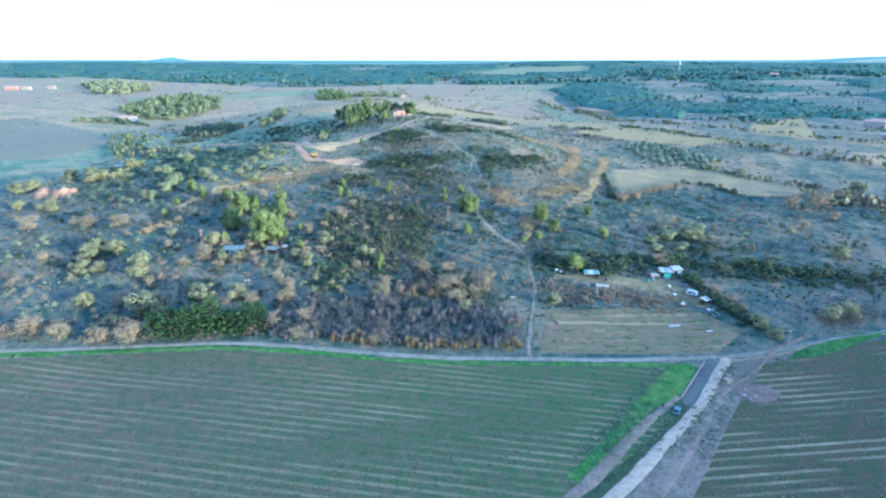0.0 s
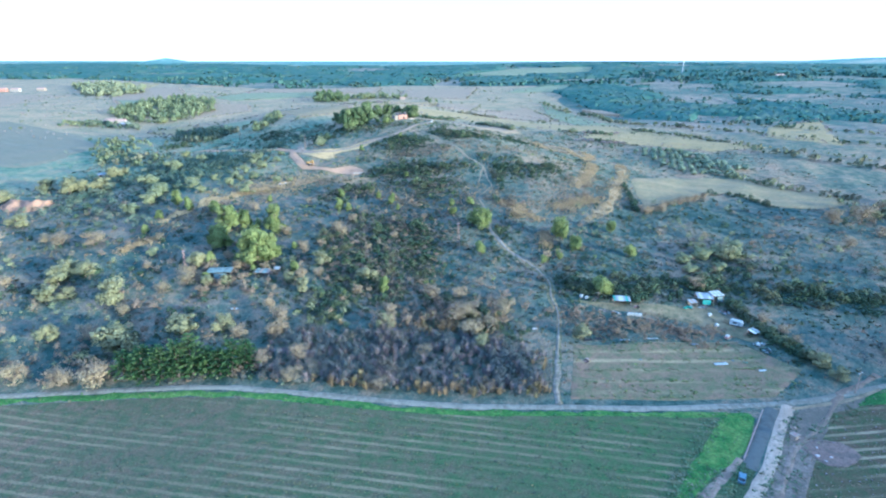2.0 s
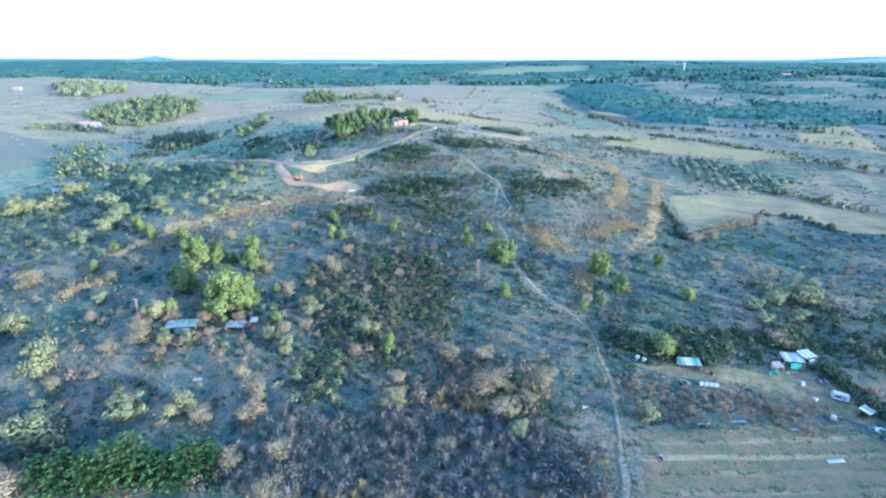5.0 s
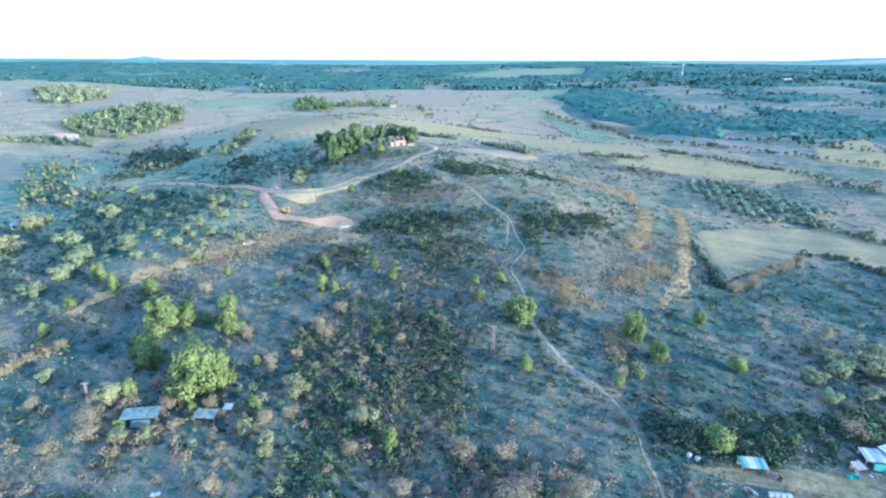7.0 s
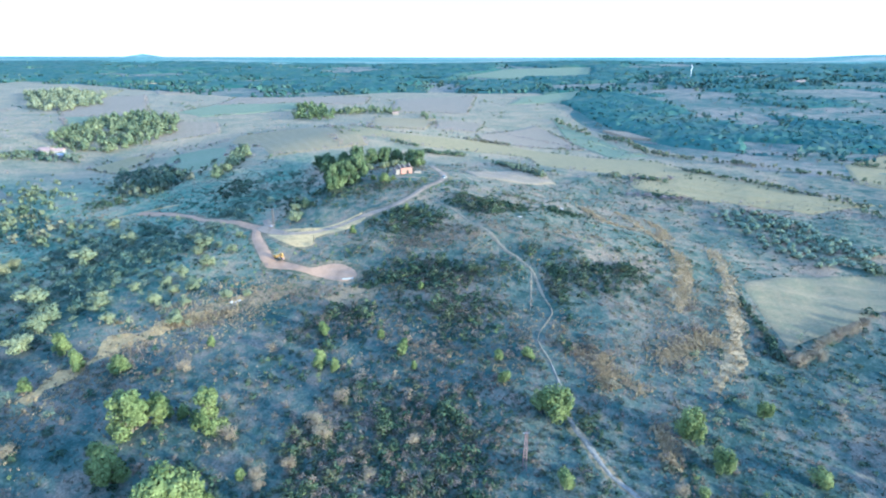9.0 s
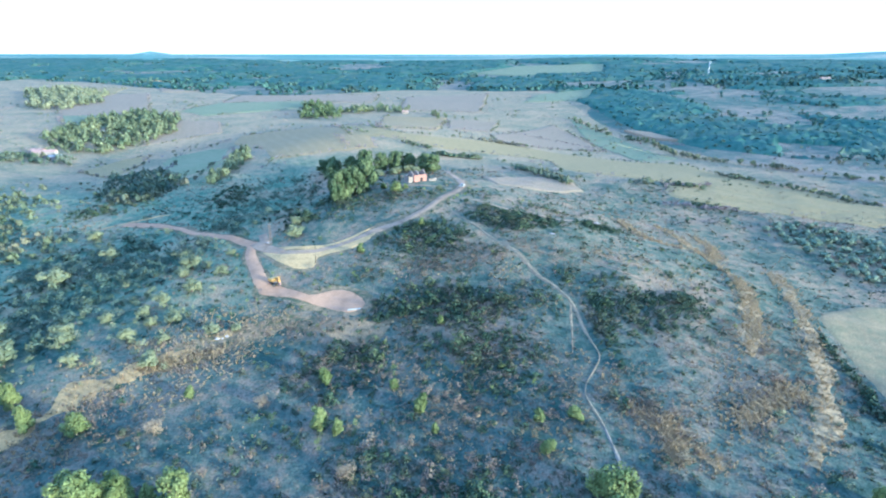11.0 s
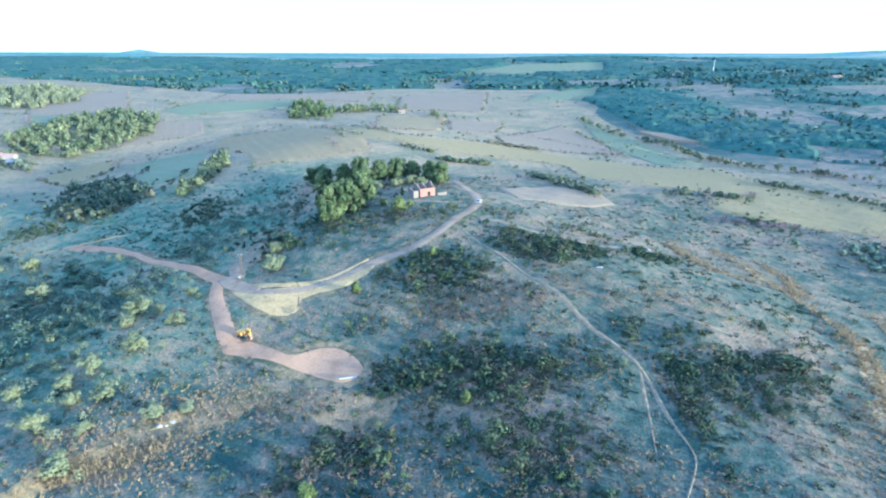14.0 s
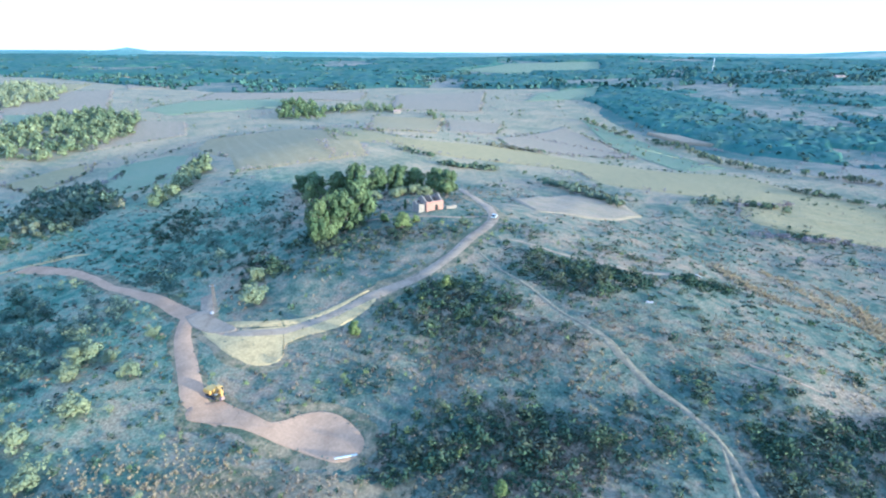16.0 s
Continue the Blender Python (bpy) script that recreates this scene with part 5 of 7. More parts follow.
def wooded(x, y, cut):
    """How far a plan point lies inside the woods: below nought in fields and glades."""
    p = np.column_stack([np.ravel(x), np.ravel(y)])
    open_land = inside(p, [(120, 1149), (162, 1274), (311, 1401), (232, 1173)]) | inside(p, [(317, 751), (365, 721), (316, 658), (283, 679)])
    for c, mat in MOREFIELDS:
        open_land |= inside(p, c)
    glade = wander(p[:, 0], p[:, 1], 150) * 0.55 + wander(p[:, 0], p[:, 1], 60) * 0.3 + wander(p[:, 0] + 90, p[:, 1], 24) * 0.15 - cut
    depth = np.where(p[:, 0] < 215, (p[:, 1] - np.interp(p[:, 0], EDGE_X[:8], EDGE_Y[:8])) / 60, (p[:, 1] - np.interp(p[:, 0], [215, 235, 300, 420, 900], [900, 740, 640, 600, 500])) / 40)
    return np.where(open_land, -0.05, np.minimum(glade, depth * 0.11)).reshape(np.shape(x))


def wood(n, x0, x1, y0, y1, lo, hi, cut, tall):
    p = field_of(n, x0, x1, y0, y1)
    p[:, 0] *= p[:, 1] / y1
    return sized(p[wooded(p[:, 0], p[:, 1], cut) > 0], lo, hi, tall)


def canopy(name, fan, rows_y, cut, tall, label, fade):
    """The closed canopy of a wood, uneven from crown to crown and sinking into the soil at its glades."""
    cx, cy = np.meshgrid(fan, rows_y)
    cx = cx * cy
    jog = np.random.RandomState(len(fan))
    cx, cy = cx + jog.normal(size=cx.shape) * 1.5, cy + jog.normal(size=cx.shape) * 1.5
    rise = np.clip(wooded(cx, cy, cut) * 9, -0.3, 1)
    rise = np.minimum(rise, np.clip(fade(cx, cy), -0.3, 1))
    crown = tall * (0.45 + 0.75 * jog.rand(*cx.shape))
    me = grid_mesh(name, np.stack([cx, cy], -1), CANOPY_LEAF, crown, rise)
    return tagged(new(name, me), label, "wood", kind="stuff")


NEARWOOD = leaf_cloud(16, 16, [(0, 0, 0.4, 0.3), (0.2, 0.12, 0.35, 0.24), (-0.22, 0.08, 0.45, 0.25), (0.04, -0.2, 0.5, 0.22), (0, 0, 0.72, 0.2)], 0.22, 1.0, 0.25)
strewn("wooded_slope", NEARWOOD, wood(8000, -1100, 1100, 560, 1500, 4, 9, 0.40, (0.7, 1.1)), FAR_LEAF, "pine wood with glades on the slopes across the valley", "wood")
strewn("far_wood", FARTREE, np.vstack([wood(7000, -1900, 1900, 1300, 1950, 6, 13, 0.36, (0.8, 1.2)), wood(5000, -3200, 3200, 1900, 3300, 9, 16, 0.4, (0.7, 0.9))]), FAR_LEAF, "far pine woods covering the low hills", "wood")
canopy("hill_canopy", np.linspace(0.13, 1.15, 260), np.linspace(560, 1500, 150), 0.42, 4.5, "closed teal-green canopy on the slope across the valley", lambda x, y: (1480 - y) / 90)
canopy("far_canopy", np.linspace(-1.15, 1.15, 330), np.linspace(1290, 3330, 170), 0.40, 9.0, "closed teal-green canopy of the far woods", lambda x, y: (y - np.where(x > 200, 1440, 1280)) / 90)

# copses among the fields
COPSE = leaf_cloud(64, 17, [(0, 0, 0.35, 0.3), (0.2, 0.14, 0.4, 0.24), (-0.22, 0.08, 0.45, 0.25), (0.04, -0.22, 0.5, 0.24), (0.1, 0.05, 0.72, 0.24), (-0.12, -0.1, 0.66, 0.2)], 0.105, 1.0, 0.35)
COPSES = [([(-453, 800), (-462, 871), (-461, 926), (-430, 997), (-367, 950), (-333, 859), (-342, 795), (-356, 756), (-396, 750)], 460, 6, 13, COPSE_LEAF, "copse of pines with sunlit yellow-green crowns"),
          ([(-830, 1339), (-784, 1410), (-654, 1310), (-574, 1137), (-564, 1032), (-613, 1030)], 380, 8, 15, HAZED_COPSE_LEAF, "far copse of green trees between the fields, paled for haze"),
          ([(-186, 546), (-178, 575), (-178, 600), (-190, 640), (-178, 640), (-166, 602), (-168, 575), (-172, 548)], 62, 5, 9, COPSE_LEAF, "strip of pines along a field edge"),
          ([(-205, 928), (-236, 1115), (-200, 1110), (-157, 1005), (-150, 930)], 90, 8, 14, DARKPINE_LEAF, "dark stand of pines in the fields"), ([(-158, 1000), (-160, 1075), (-60, 1060), (-75, 1010)], 60, 7, 12, COPSE_LEAF, "copse of mixed trees in the fields"),
          ([(-261, 573), (-282, 630), (-266, 650), (-217, 597), (-199, 548), (-210, 527), (-233, 534)], 150, 3, 7, VALLEY_LEAF, "thicket of grey-green bushes in a hollow"),
          ([(-440, 690), (-420, 735), (-380, 735), (-360, 700)], 60, 4, 8, VALLEY_LEAF, "trees round the white farmhouse"), ([(-36, 950), (-36, 1000), (-8, 1000), (-8, 960)], 12, 6, 9, COPSE_LEAF, "few pale trees by a field")]
for corners, n, lo, hi, mat, label in COPSES:
    strewn("copse", COPSE, sized(within(corners, n, 2.0), lo, hi, (0.75, 1.1)), mat, label, "copse")
purple = np.vstack([along(line, 3.0, n) for line, n in (([(105, 506), (120, 503), (149, 499)], 60), ([(130, 559), (161, 561)], 40), ([(153, 905), (199, 812), (227, 755)], 50), ([(-117, 702), (-95, 636)], 26), ([(60, 860), (110, 800), (150, 720)], 40))])
strewn("leafless_hedge", leaf_cloud(40, 18, [(0, 0, 0.4, 0.32), (0.2, 0.12, 0.5, 0.24), (-0.2, 0, 0.6, 0.26)], 0.07), sized(purple, 2.5, 5.0, (0.7, 0.95)), GREY_TWIG, "leafless purplish-grey hedge between the fields", "hedge")
field_shrubs = np.vstack([np.array([(105, 558), (117, 559), (112, 562), (88, 504), (97, 507), (108, 473), (129, 472), (-112, 529), (-113, 466), (-95, 451), (-92, 434)]), along([(33, 601), (48, 561), (66, 539)], 3, 40), along([(-24, 639), (8, 640)], 3, 24)])
strewn("field_shrubs", COPSE, sized(field_shrubs, 3.5, 6.0, (0.7, 0.95)), VALLEY_LEAF, "rounded dark green bushes along the fields", "bush")


# ---- single trees ----
def part(name, bm, mat, parent, label=""):
    """Links a bmesh, or a mesh, as one object under a thing or a part."""
    if isinstance(bm, bmesh.types.BMesh):
        me = bpy.data.meshes.new(name)
        bm.to_mesh(me)
        bm.free()
        me.materials.append(mat)
    else:
        me = bm
    ob = new(name, me)
    ob.parent = parent
    return tagged(ob, label)


def empty(name, m=None):
    ob = new(name)
    ob.empty_display_size = 0.5
    if m is not None:
        ob.matrix_world = m
    return ob


def tube(bm, a, b, ra, rb, n=7):
    """A tapered stem from a to b."""
    a, b = Vector(a), Vector(b)
    q = (b - a).to_track_quat("Z", "Y")
    rings = [[bm.verts.new(c + q @ Vector((r * math.cos(i * 2 * math.pi / n), r * math.sin(i * 2 * math.pi / n), 0))) for i in range(n)] for c, r in ((a, ra), (b, rb))]
    for i in range(n):
        bm.faces.new((rings[0][i], rings[0][(i + 1) % n], rings[1][(i + 1) % n], rings[1][i]))
    bm.faces.new(rings[1])


def tree(name, leaf, lobes, n, leafsize, trunk_top, label, seed):
    """A tree one unit wide and one high: a tapered trunk with limbs to each lobe, and a crown of leaves."""
    root = tagged(empty(name), label, "tree")
    bm = bmesh.new()
    tube(bm, (0, 0, -0.03), (0.01, 0.01, trunk_top), 0.035, 0.02)
    for x, y, z, r in lobes:
        tube(bm, (0.005, 0.005, trunk_top * 0.75), (x * 0.8, y * 0.8, z), 0.015, 0.005, 5)
    part("trunk", bm, BARK, root)
    v, f = leaf_cloud(n, seed, lobes, leafsize)
    part("crown", mesh_of("crown", v, f, leaf), leaf, root)
    root.scale = (1, 1, 1)
    return root


def lobed(seed, n, low, high, wide, r0, r1, cone=0.0):
    r = np.random.RandomState(seed)
    out = []
    for i in range(n):
        z = low + (high - low) * (i + 0.5) / n
        a, d = r.rand() * 6.28 + i * 2.4, wide * (1 - cone * (z - low) / (high - low)) * (0.5 + 0.5 * r.rand())
        out.append((d * math.cos(a), d * math.sin(a), z, (r0 + (r1 - r0) * r.rand()) * (1 - 0.5 * cone * (z - low) / (high - low))))
    out.append((0, 0, high, r0 * (1 - 0.5 * cone)))
    # the full heart of the crown
    for z in np.linspace(low + 0.12, high - 0.08, 3):
        k = 1 - 0.6 * cone * (z - low) / (high - low)
        out.append((0.04 * math.cos(5 * z + seed), 0.04 * math.sin(5 * z + seed), z, 0.18 * k))
    return out


PINE = [tree("pine_tree", PINE_LEAF, lobed(s, 20, 0.16, 0.86, 0.31, 0.12, 0.2, 0.4), 2400, 0.034, 0.55, "bright green pine tree with an uneven crown on the hillside", s) for s in (11, 12, 13)]
BIGPINE = [tree("pine_tree", PINE_LEAF, lobed(s, 34, 0.16, 0.88, 0.34, 0.08, 0.17, 0.35), 6500, 0.0215, 0.55, "large bright green pine tree with a feathery crown", s) for s in (14, 15)]
DARKPINE = [tree("pine_tree", DARKPINE_LEAF, lobed(s, 30, 0.12, 0.9, 0.36, 0.08, 0.17, 0.3), 4200, 0.027, 0.7, "tall grey-green pine by the hilltop house", s) for s in (21, 22, 23)]


def conifer(seed):
    """A conifer one unit wide and one high: a straight stem with tiers of rising boughs, each a flat feathery spray of needles with young tips."""
    r = np.random.RandomState(seed)
    root = tagged(empty("conifer"), "dark green feathery conifer in a row beside the lane", "tree")
    bm = bmesh.new()
    tube(bm, (0, 0, -0.03), (0.01, 0, 0.96), 0.03, 0.006)
    needles = [[], []]
    for i in range(58):
        z = 0.04 + 0.9 * (i / 57) ** 0.85
        a, reach = i * 2.4 + r.rand() * 0.7, 0.5 * (1 - 0.82 * z) * (0.6 + 0.55 * r.rand()) + 0.03
        out = np.array([math.cos(a), math.sin(a), 0.0])
        side = np.array([-out[1], out[0], 0.0])
        rise = 0.1 + 0.16 * r.rand()
        tube(bm, (0, 0, z), tuple(out * reach + np.array([0, 0, z + rise * reach * 1.2])), 0.008, 0.002, 5)
        for k in np.sort(r.rand(62)) ** 0.75:
            p = out * reach * k + np.array([0, 0, z + rise * reach * k * (1.7 - 0.6 * k)]) + r.normal(size=3) * 0.012
            tip = out * (0.5 + 0.5 * r.rand()) + side * r.choice([-1, 1]) * (1.1 - 0.8 * k) * r.rand() + np.array([0, 0, 0.25 * r.normal()])
            size = 0.075 * (0.6 + 0.7 * r.rand()) * (1 - 0.35 * z)
            across = np.cross(tip, np.array([0.3 * r.normal(), 0.3 * r.normal(), 1.0]))
            across *= 0.26 * size / (np.linalg.norm(across) + 1e-6)
            tip *= size / np.linalg.norm(tip)
            needles[int(k > 0.8 and r.rand() < 0.7)].append((p - across, p + across, p + tip))
    part("trunk", bm, BARK, root)
    v = np.array(needles[0] + needles[1]).reshape(-1, 3)
    crown = mesh_of("crown", v, np.arange(len(v)).reshape(-1, 3), CEDAR_LEAF)
    crown.materials.append(SHOOT_LEAF)
    for p in crown.polygons[len(needles[0]):]:
        p.material_index = 1
    part("crown", crown, CEDAR_LEAF, root)
    return root


CEDAR = [conifer(s) for s in (31, 32, 33)]
ROUNDPINE = [tree("pine_tree", PINE_LEAF, lobed(s, 24, 0.2, 0.8, 0.31, 0.13, 0.22), 3200, 0.029, 0.45, "round bright green pine standing alone on the slope", s) for s in (16, 17)]
OLIVE = [tree("olive_tree", OLIVE_LEAF, lobed(s, 14, 0.22, 0.78, 0.32, 0.12, 0.21), 1900, 0.033, 0.4, "silvery grey-green olive tree with a rounded crown", s) for s in (41, 42, 43)]
SMALLOLIVE = [tree("olive_tree", GROVE_LEAF, lobed(s, 7, 0.35, 0.75, 0.3, 0.18, 0.27), 200, 0.105, 0.4, "silvery grey-green olive tree in a planted grove", s) for s in (44, 45, 46)]
PALETREE = [tree("broadleaf_tree", PALE_LEAF, lobed(s, 18, 0.2, 0.82, 0.33, 0.1, 0.19), 2400, 0.027, 0.45, "pale olive-green tree with thin winter foliage", s) for s in (51, 52, 53)]


def bare_tree(seed, mat=PEACH_TWIG, label="leafless peach-brown tree with a haze of fine twigs"):
    root = tagged(empty("bare_tree"), label, "tree")
    bm = bmesh.new()
    r = random.Random(seed)
    tube(bm, (0, 0, -0.03), (0, 0, 0.3), 0.03, 0.02)
    for i in range(9):
        a = i * 2.4 + r.random()
        tube(bm, (0, 0, 0.2), (0.28 * math.cos(a), 0.28 * math.sin(a), 0.55 + 0.25 * r.random()), 0.014, 0.004, 5)
    part("trunk", bm, BARK, root)
    v, f = leaf_cloud(1900, seed, lobed(seed, 14, 0.2, 0.8, 0.31, 0.11, 0.21), 0.018)
    part("crown", mesh_of("crown", v, f, mat), mat, root)
    return root


BARE = [bare_tree(s) for s in (61, 62, 63)]


def plant(kinds, places, group, flat=0.75, wide=1.0):
    """Copies of a few trees at their places: x, y, height, width."""
    for i, (x, y, h, w) in enumerate(places):
        r = random.Random(i * 7 + len(places))
        hh = max(h * flat, w * 0.62)
        m = pose(x, y, height(x, y) - 0.05, 0, 0, r.random() * 360) @ Matrix.Diagonal((w * wide, w * wide * (0.9 + 0.2 * r.random()), hh, 1))
        tagged(copy_thing(kinds[(i * 5 + i // 3) % len(kinds)], m), group=group)


PINES = [(-106.5, 285.2, 15.3, 13.3), (-99.8, 288.8, 10.8, 9.6), (-103.2, 267.1, 13.6, 11.0), (-108.1, 271.0, 11.8, 7.2), (-84.5, 256.3, 19.4, 17.5), (-78.7, 258.5, 15.5, 9.2), (-84.7, 285.3, 16.9, 11.3), (14.6, 287.2, 12.5, 9.9), (9.9, 289.3, 9.0, 6.0), (12.1, 265.3, 7.7, 5.5), (51.0, 279.4, 12.8, 8.1), (48.7, 280.7, 6.4, 5.1), (55.8, 270.1, 8.3, 6.3), (76.7, 288.7, 8.1, 4.8), (79.3, 265.8, 6.9, 5.8), (59.2, 236.0, 9.7, 8.5), (47.3, 262.5, 4.0, 3.0), (39.7, 259.0, 4.8, 3.3), (0.5, 301.5, 4.8, 4.6), (-28.6, 238.5, 8.3, 5.5), (-147.1, 322.3, 9.6, 7.3), (-137.3, 313.6, 9.2, 6.3)]
YOUNG_PINES = [(-25.7, 356.4, 4.4, 3.4), (-31.0, 316.8, 7.3, 4.5), (-58.8, 312.9, 8.1, 6.3), (-53.3, 310.5, 5.8, 4.1), (0.4, 312.0, 5.1, 4.2), (9.7, 311.7, 5.2, 5.6), (-98.3, 326.0, 4.6, 4.0), (-39.4, 326.8, 4.6, 3.7), (-27.4, 309.2, 4.2, 2.7), (-123.1, 312.3, 7.9, 7.5), (-60.2, 331.0, 6.4, 5.4), (-58.1, 405.9, 5.5, 4.7), (-33.1, 421.4, 5.1, 3.6)]
HOUSE_PINES = [(-76.1, 459.7, 18.5, 10.1), (-73.1, 466.7, 17.5, 11.5), (-68.4, 469.8, 16.6, 11.6), (-62.5, 473.0, 18.9, 12.7), (-69.3, 521.0, 17.8, 13.0), (-78.5, 527.9, 14.1, 12.1), (-90.4, 535.8, 13.2, 13.9), (-99.3, 546.5, 10.7, 10.2), (-60, 525, 14.5, 11.7), (-51, 527, 15.2, 12.3), (-43, 528, 13.0, 11.1), (-34, 524, 12.8, 11.0), (-28.9, 516, 13.2, 11.5)]
HILL_PINES = [(-47.1, 462.4, 7.0, 9.6), (-53.9, 469.7, 4.4, 5.2), (-42.5, 466.9, 3.7, 4.5)]
OLIVES = [(-59.0, 511, 5.3, 7.5), (-51.4, 509.7, 4.7, 7.4), (-43.1, 515, 5.3, 8.6), (-48.7, 516, 4.4, 7.9), (-37.4, 514, 5.3, 7.4), (-90.2, 426.6, 6.6, 9.3), (-93.1, 440.8, 6.0, 6.5), (-126.4, 373.7, 8.2, 7.8), (-119.1, 363.6, 5.9, 7.6), (-119.7, 383.0, 5.8, 8.7), (-128.5, 405.4, 7.5, 10.7), (-122.7, 405.6, 2.8, 5.3), (-113.5, 397.2, 5.2, 6.9), (-128.6, 397.1, 4.5, 5.2), (-115.5, 414.9, 2.8, 5.4), (-25.2, 465.7, 4.3, 4.5)]
VALLEY_OLIVES = [(-131.7, 368.2, 5.4, 7.4), (-126.3, 362.7, 4.8, 6.0), (-129.7, 353.4, 7.2, 7.0), (-117.3, 352.1, 3.9, 4.9), (-116.8, 339.4, 7.5, 8.1), (-102.6, 356.2, 3.9, 6.6), (-95.3, 358.6, 2.3, 4.8), (-141.2, 341.5, 5.1, 7.0), (-152.8, 356.6, 5.5, 9.3), (-143.9, 366.5, 4.4, 6.4), (-130.9, 399.6, 3.6, 5.5), (-182.8, 401.2, 10.9, 14.0), (-175.0, 428.4, 5.8, 11.1), (-203.5, 465.3, 5.1, 9.7), (-136.3, 382.3, 3.9, 3.9)]
PALE_TREES = [(-116.6, 202.3, 14.3, 17.8), (-98.1, 209.4, 10.7, 13.3), (-83.9, 211.4, 9.0, 8.4), (-132.9, 228.1, 15.5, 12.9), (-161.1, 240.8, 12.2, 12.9), (-158.7, 229.6, 9.2, 10.0), (-153.1, 246.3, 6.8, 10.8), (-152.1, 231.4, 6.5, 7.4), (-161.6, 249.8, 8.4, 9.3), (-109.5, 253.4, 10.1, 9.7), (-143.6, 205.5, 9.5, 9.0), (-56.7, 256.3, 8.8, 9.5), (-36.4, 247.0, 5.2, 9.1), (-100.4, 241.1, 6.5, 6.9), (-93.1, 241.0, 5.9, 5.9), (121.4, 264.6, 8.4, 11.9), (113.3, 269.4, 5.0, 9.3), (44.7, 208.4, 7.0, 8.0), (8.1, 201.9, 7.5, 6.8), (-67.3, 241.2, 8.0, 6.5), (-61.1, 236.5, 8.9, 6.4), (-25.7, 213.2, 7.9, 7.5)]
BARE_TREES = [(-114.1, 185.1, 12.5, 13.7), (-126.7, 184.1, 6.4, 10.2), (-65.1, 192.4, 7.6, 8.1), (-53.2, 184.3, 8.1, 8.5), (-53.3, 194.5, 9.3, 8.0), (-108.8, 241.3, 8.5, 10.4), (-117.0, 236.7, 7.3, 8.1), (-9.1, 235.9, 6.5, 9.3), (0.3, 219.3, 9.1, 11.6), (4.3, 222.3, 8.2, 9.8), (-10.9, 197.0, 7.3, 7.0), (18.6, 221.7, 12.4, 7.8), (-63.1, 209.6, 10.1, 8.6), (-180.7, 276.2, 9.3, 11.8), (-164.7, 273.3, 9.8, 11.9), (-70.7, 223.7, 8.6, 6.1), (-24.7, 180.8, 6.0, 6.5), (-24.7, 225.6, 6.2, 6.9), (5.3, 210.2, 9.7, 10.2), (12.8, 212.9, 7.9, 7.5)]
CONIFERS = [(-106.8, 187, 11.2, 7.7), (-101.1, 187, 13.0, 9.5), (-95.5, 187, 12.8, 8.4), (-90.4, 188, 13.7, 9.3), (-86.0, 189, 15.5, 10.1), (-81.1, 189, 10.5, 8.2), (-77.0, 188.5, 10.4, 8.1), (-72.6, 189, 12.8, 9.0), (-68.8, 191.3, 10.8, 7.2)]
VALLEY_TREES = [(-223.1, 351.8, 15.7, 14.1), (-209.5, 360.2, 11.7, 13.9), (-216.0, 355.3, 10.7, 13.9), (-242.8, 360.3, 10.3, 14.6), (-248.4, 333.3, 11.2, 12.8), (-254.6, 327.5, 11.2, 10.6), (-233.6, 299.7, 9.0, 9.8), (-215.8, 296.4, 6.8, 11.4), (-219.3, 393.1, 9.7, 14.1), (-218.5, 403.3, 8.4, 9.4)]
plant(ROUNDPINE, [p for p in PINES if p[0] > -10], "pines on the slope", 0.9, 1.15)
plant(BIGPINE, [p for p in PINES if p[0] <= -10 and p[3] > 7], "pines on the slope", 0.9, 1.1)
plant(PINE, [p for p in PINES if p[0] <= -10 and p[3] <= 7], "pines on the slope", 0.9, 1.1)
plant(PINE, YOUNG_PINES, "young pines on the slope", 0.85, 1.15)
plant(DARKPINE, HOUSE_PINES, "pines round the hilltop house", 0.93, 1.12)
plant(PINE, HILL_PINES, "pines round the hilltop house")
plant(OLIVE, OLIVES, "olive trees")
plant(OLIVE, VALLEY_OLIVES, "olive trees")
plant(PALETREE, PALE_TREES, "pale trees on the lower slope", 0.75, 1.1)
plant(BARE, BARE_TREES, "leafless trees on the lower slope", 0.7, 1.15)
plant(CEDAR, CONIFERS, "conifers beside the lane", 0.95, 1.45)
plant(PALETREE, VALLEY_TREES, "trees in the western valley", 0.7)
PEACH_TREES = [(-153.0, 187.4, 12.7), (-140.9, 184, 11.3), (-127.7, 185, 8.7), (-130.0, 207.6, 10.2), (-64.9, 217.5, 9.5), (-64.6, 207.4, 9.1), (-188.7, 276.5, 7.9), (-207.3, 268.4, 13.7), (-66.2, 266.6, 4.6), (-52.5, 282.2, 7.7), (-48.7, 295.9, 7.0), (-24.7, 215.0, 9.1), (-17.6, 220.1, 4.6), (-10.4, 237.8, 7.4), (-38.9, 236.8, 6.6), (-130.2, 252.4, 5.8), (-125.2, 221.8, 7.0), (-77.0, 207.5, 7.7), (-179.6, 237.4, 8.1), (-136.0, 277.9, 6.2), (-75.9, 321.5, 6.0), (1.7, 235.4, 8.1), (98.1, 239.3, 8.9), (208.9, 302.4, 16.0), (226.7, 312.1, 11.7), (182.5, 272.9, 8.9), (204.6, 283.9, 9.5), (192.6, 300.6, 13.5), (120.5, 284.0, 6.3), (113.8, 216.7, 6.7), (118.3, 210.5, 5.8), (119.5, 204.3, 5.7), (41.5, 263.2, 5.3), (33.7, 298.3, 5.1), (102.7, 313.8, 7.0), (112.0, 317.0, 7.1), (127.8, 330.4, 6.8), (135.7, 333.1, 6.4), (143.0, 338.0, 6.0)]
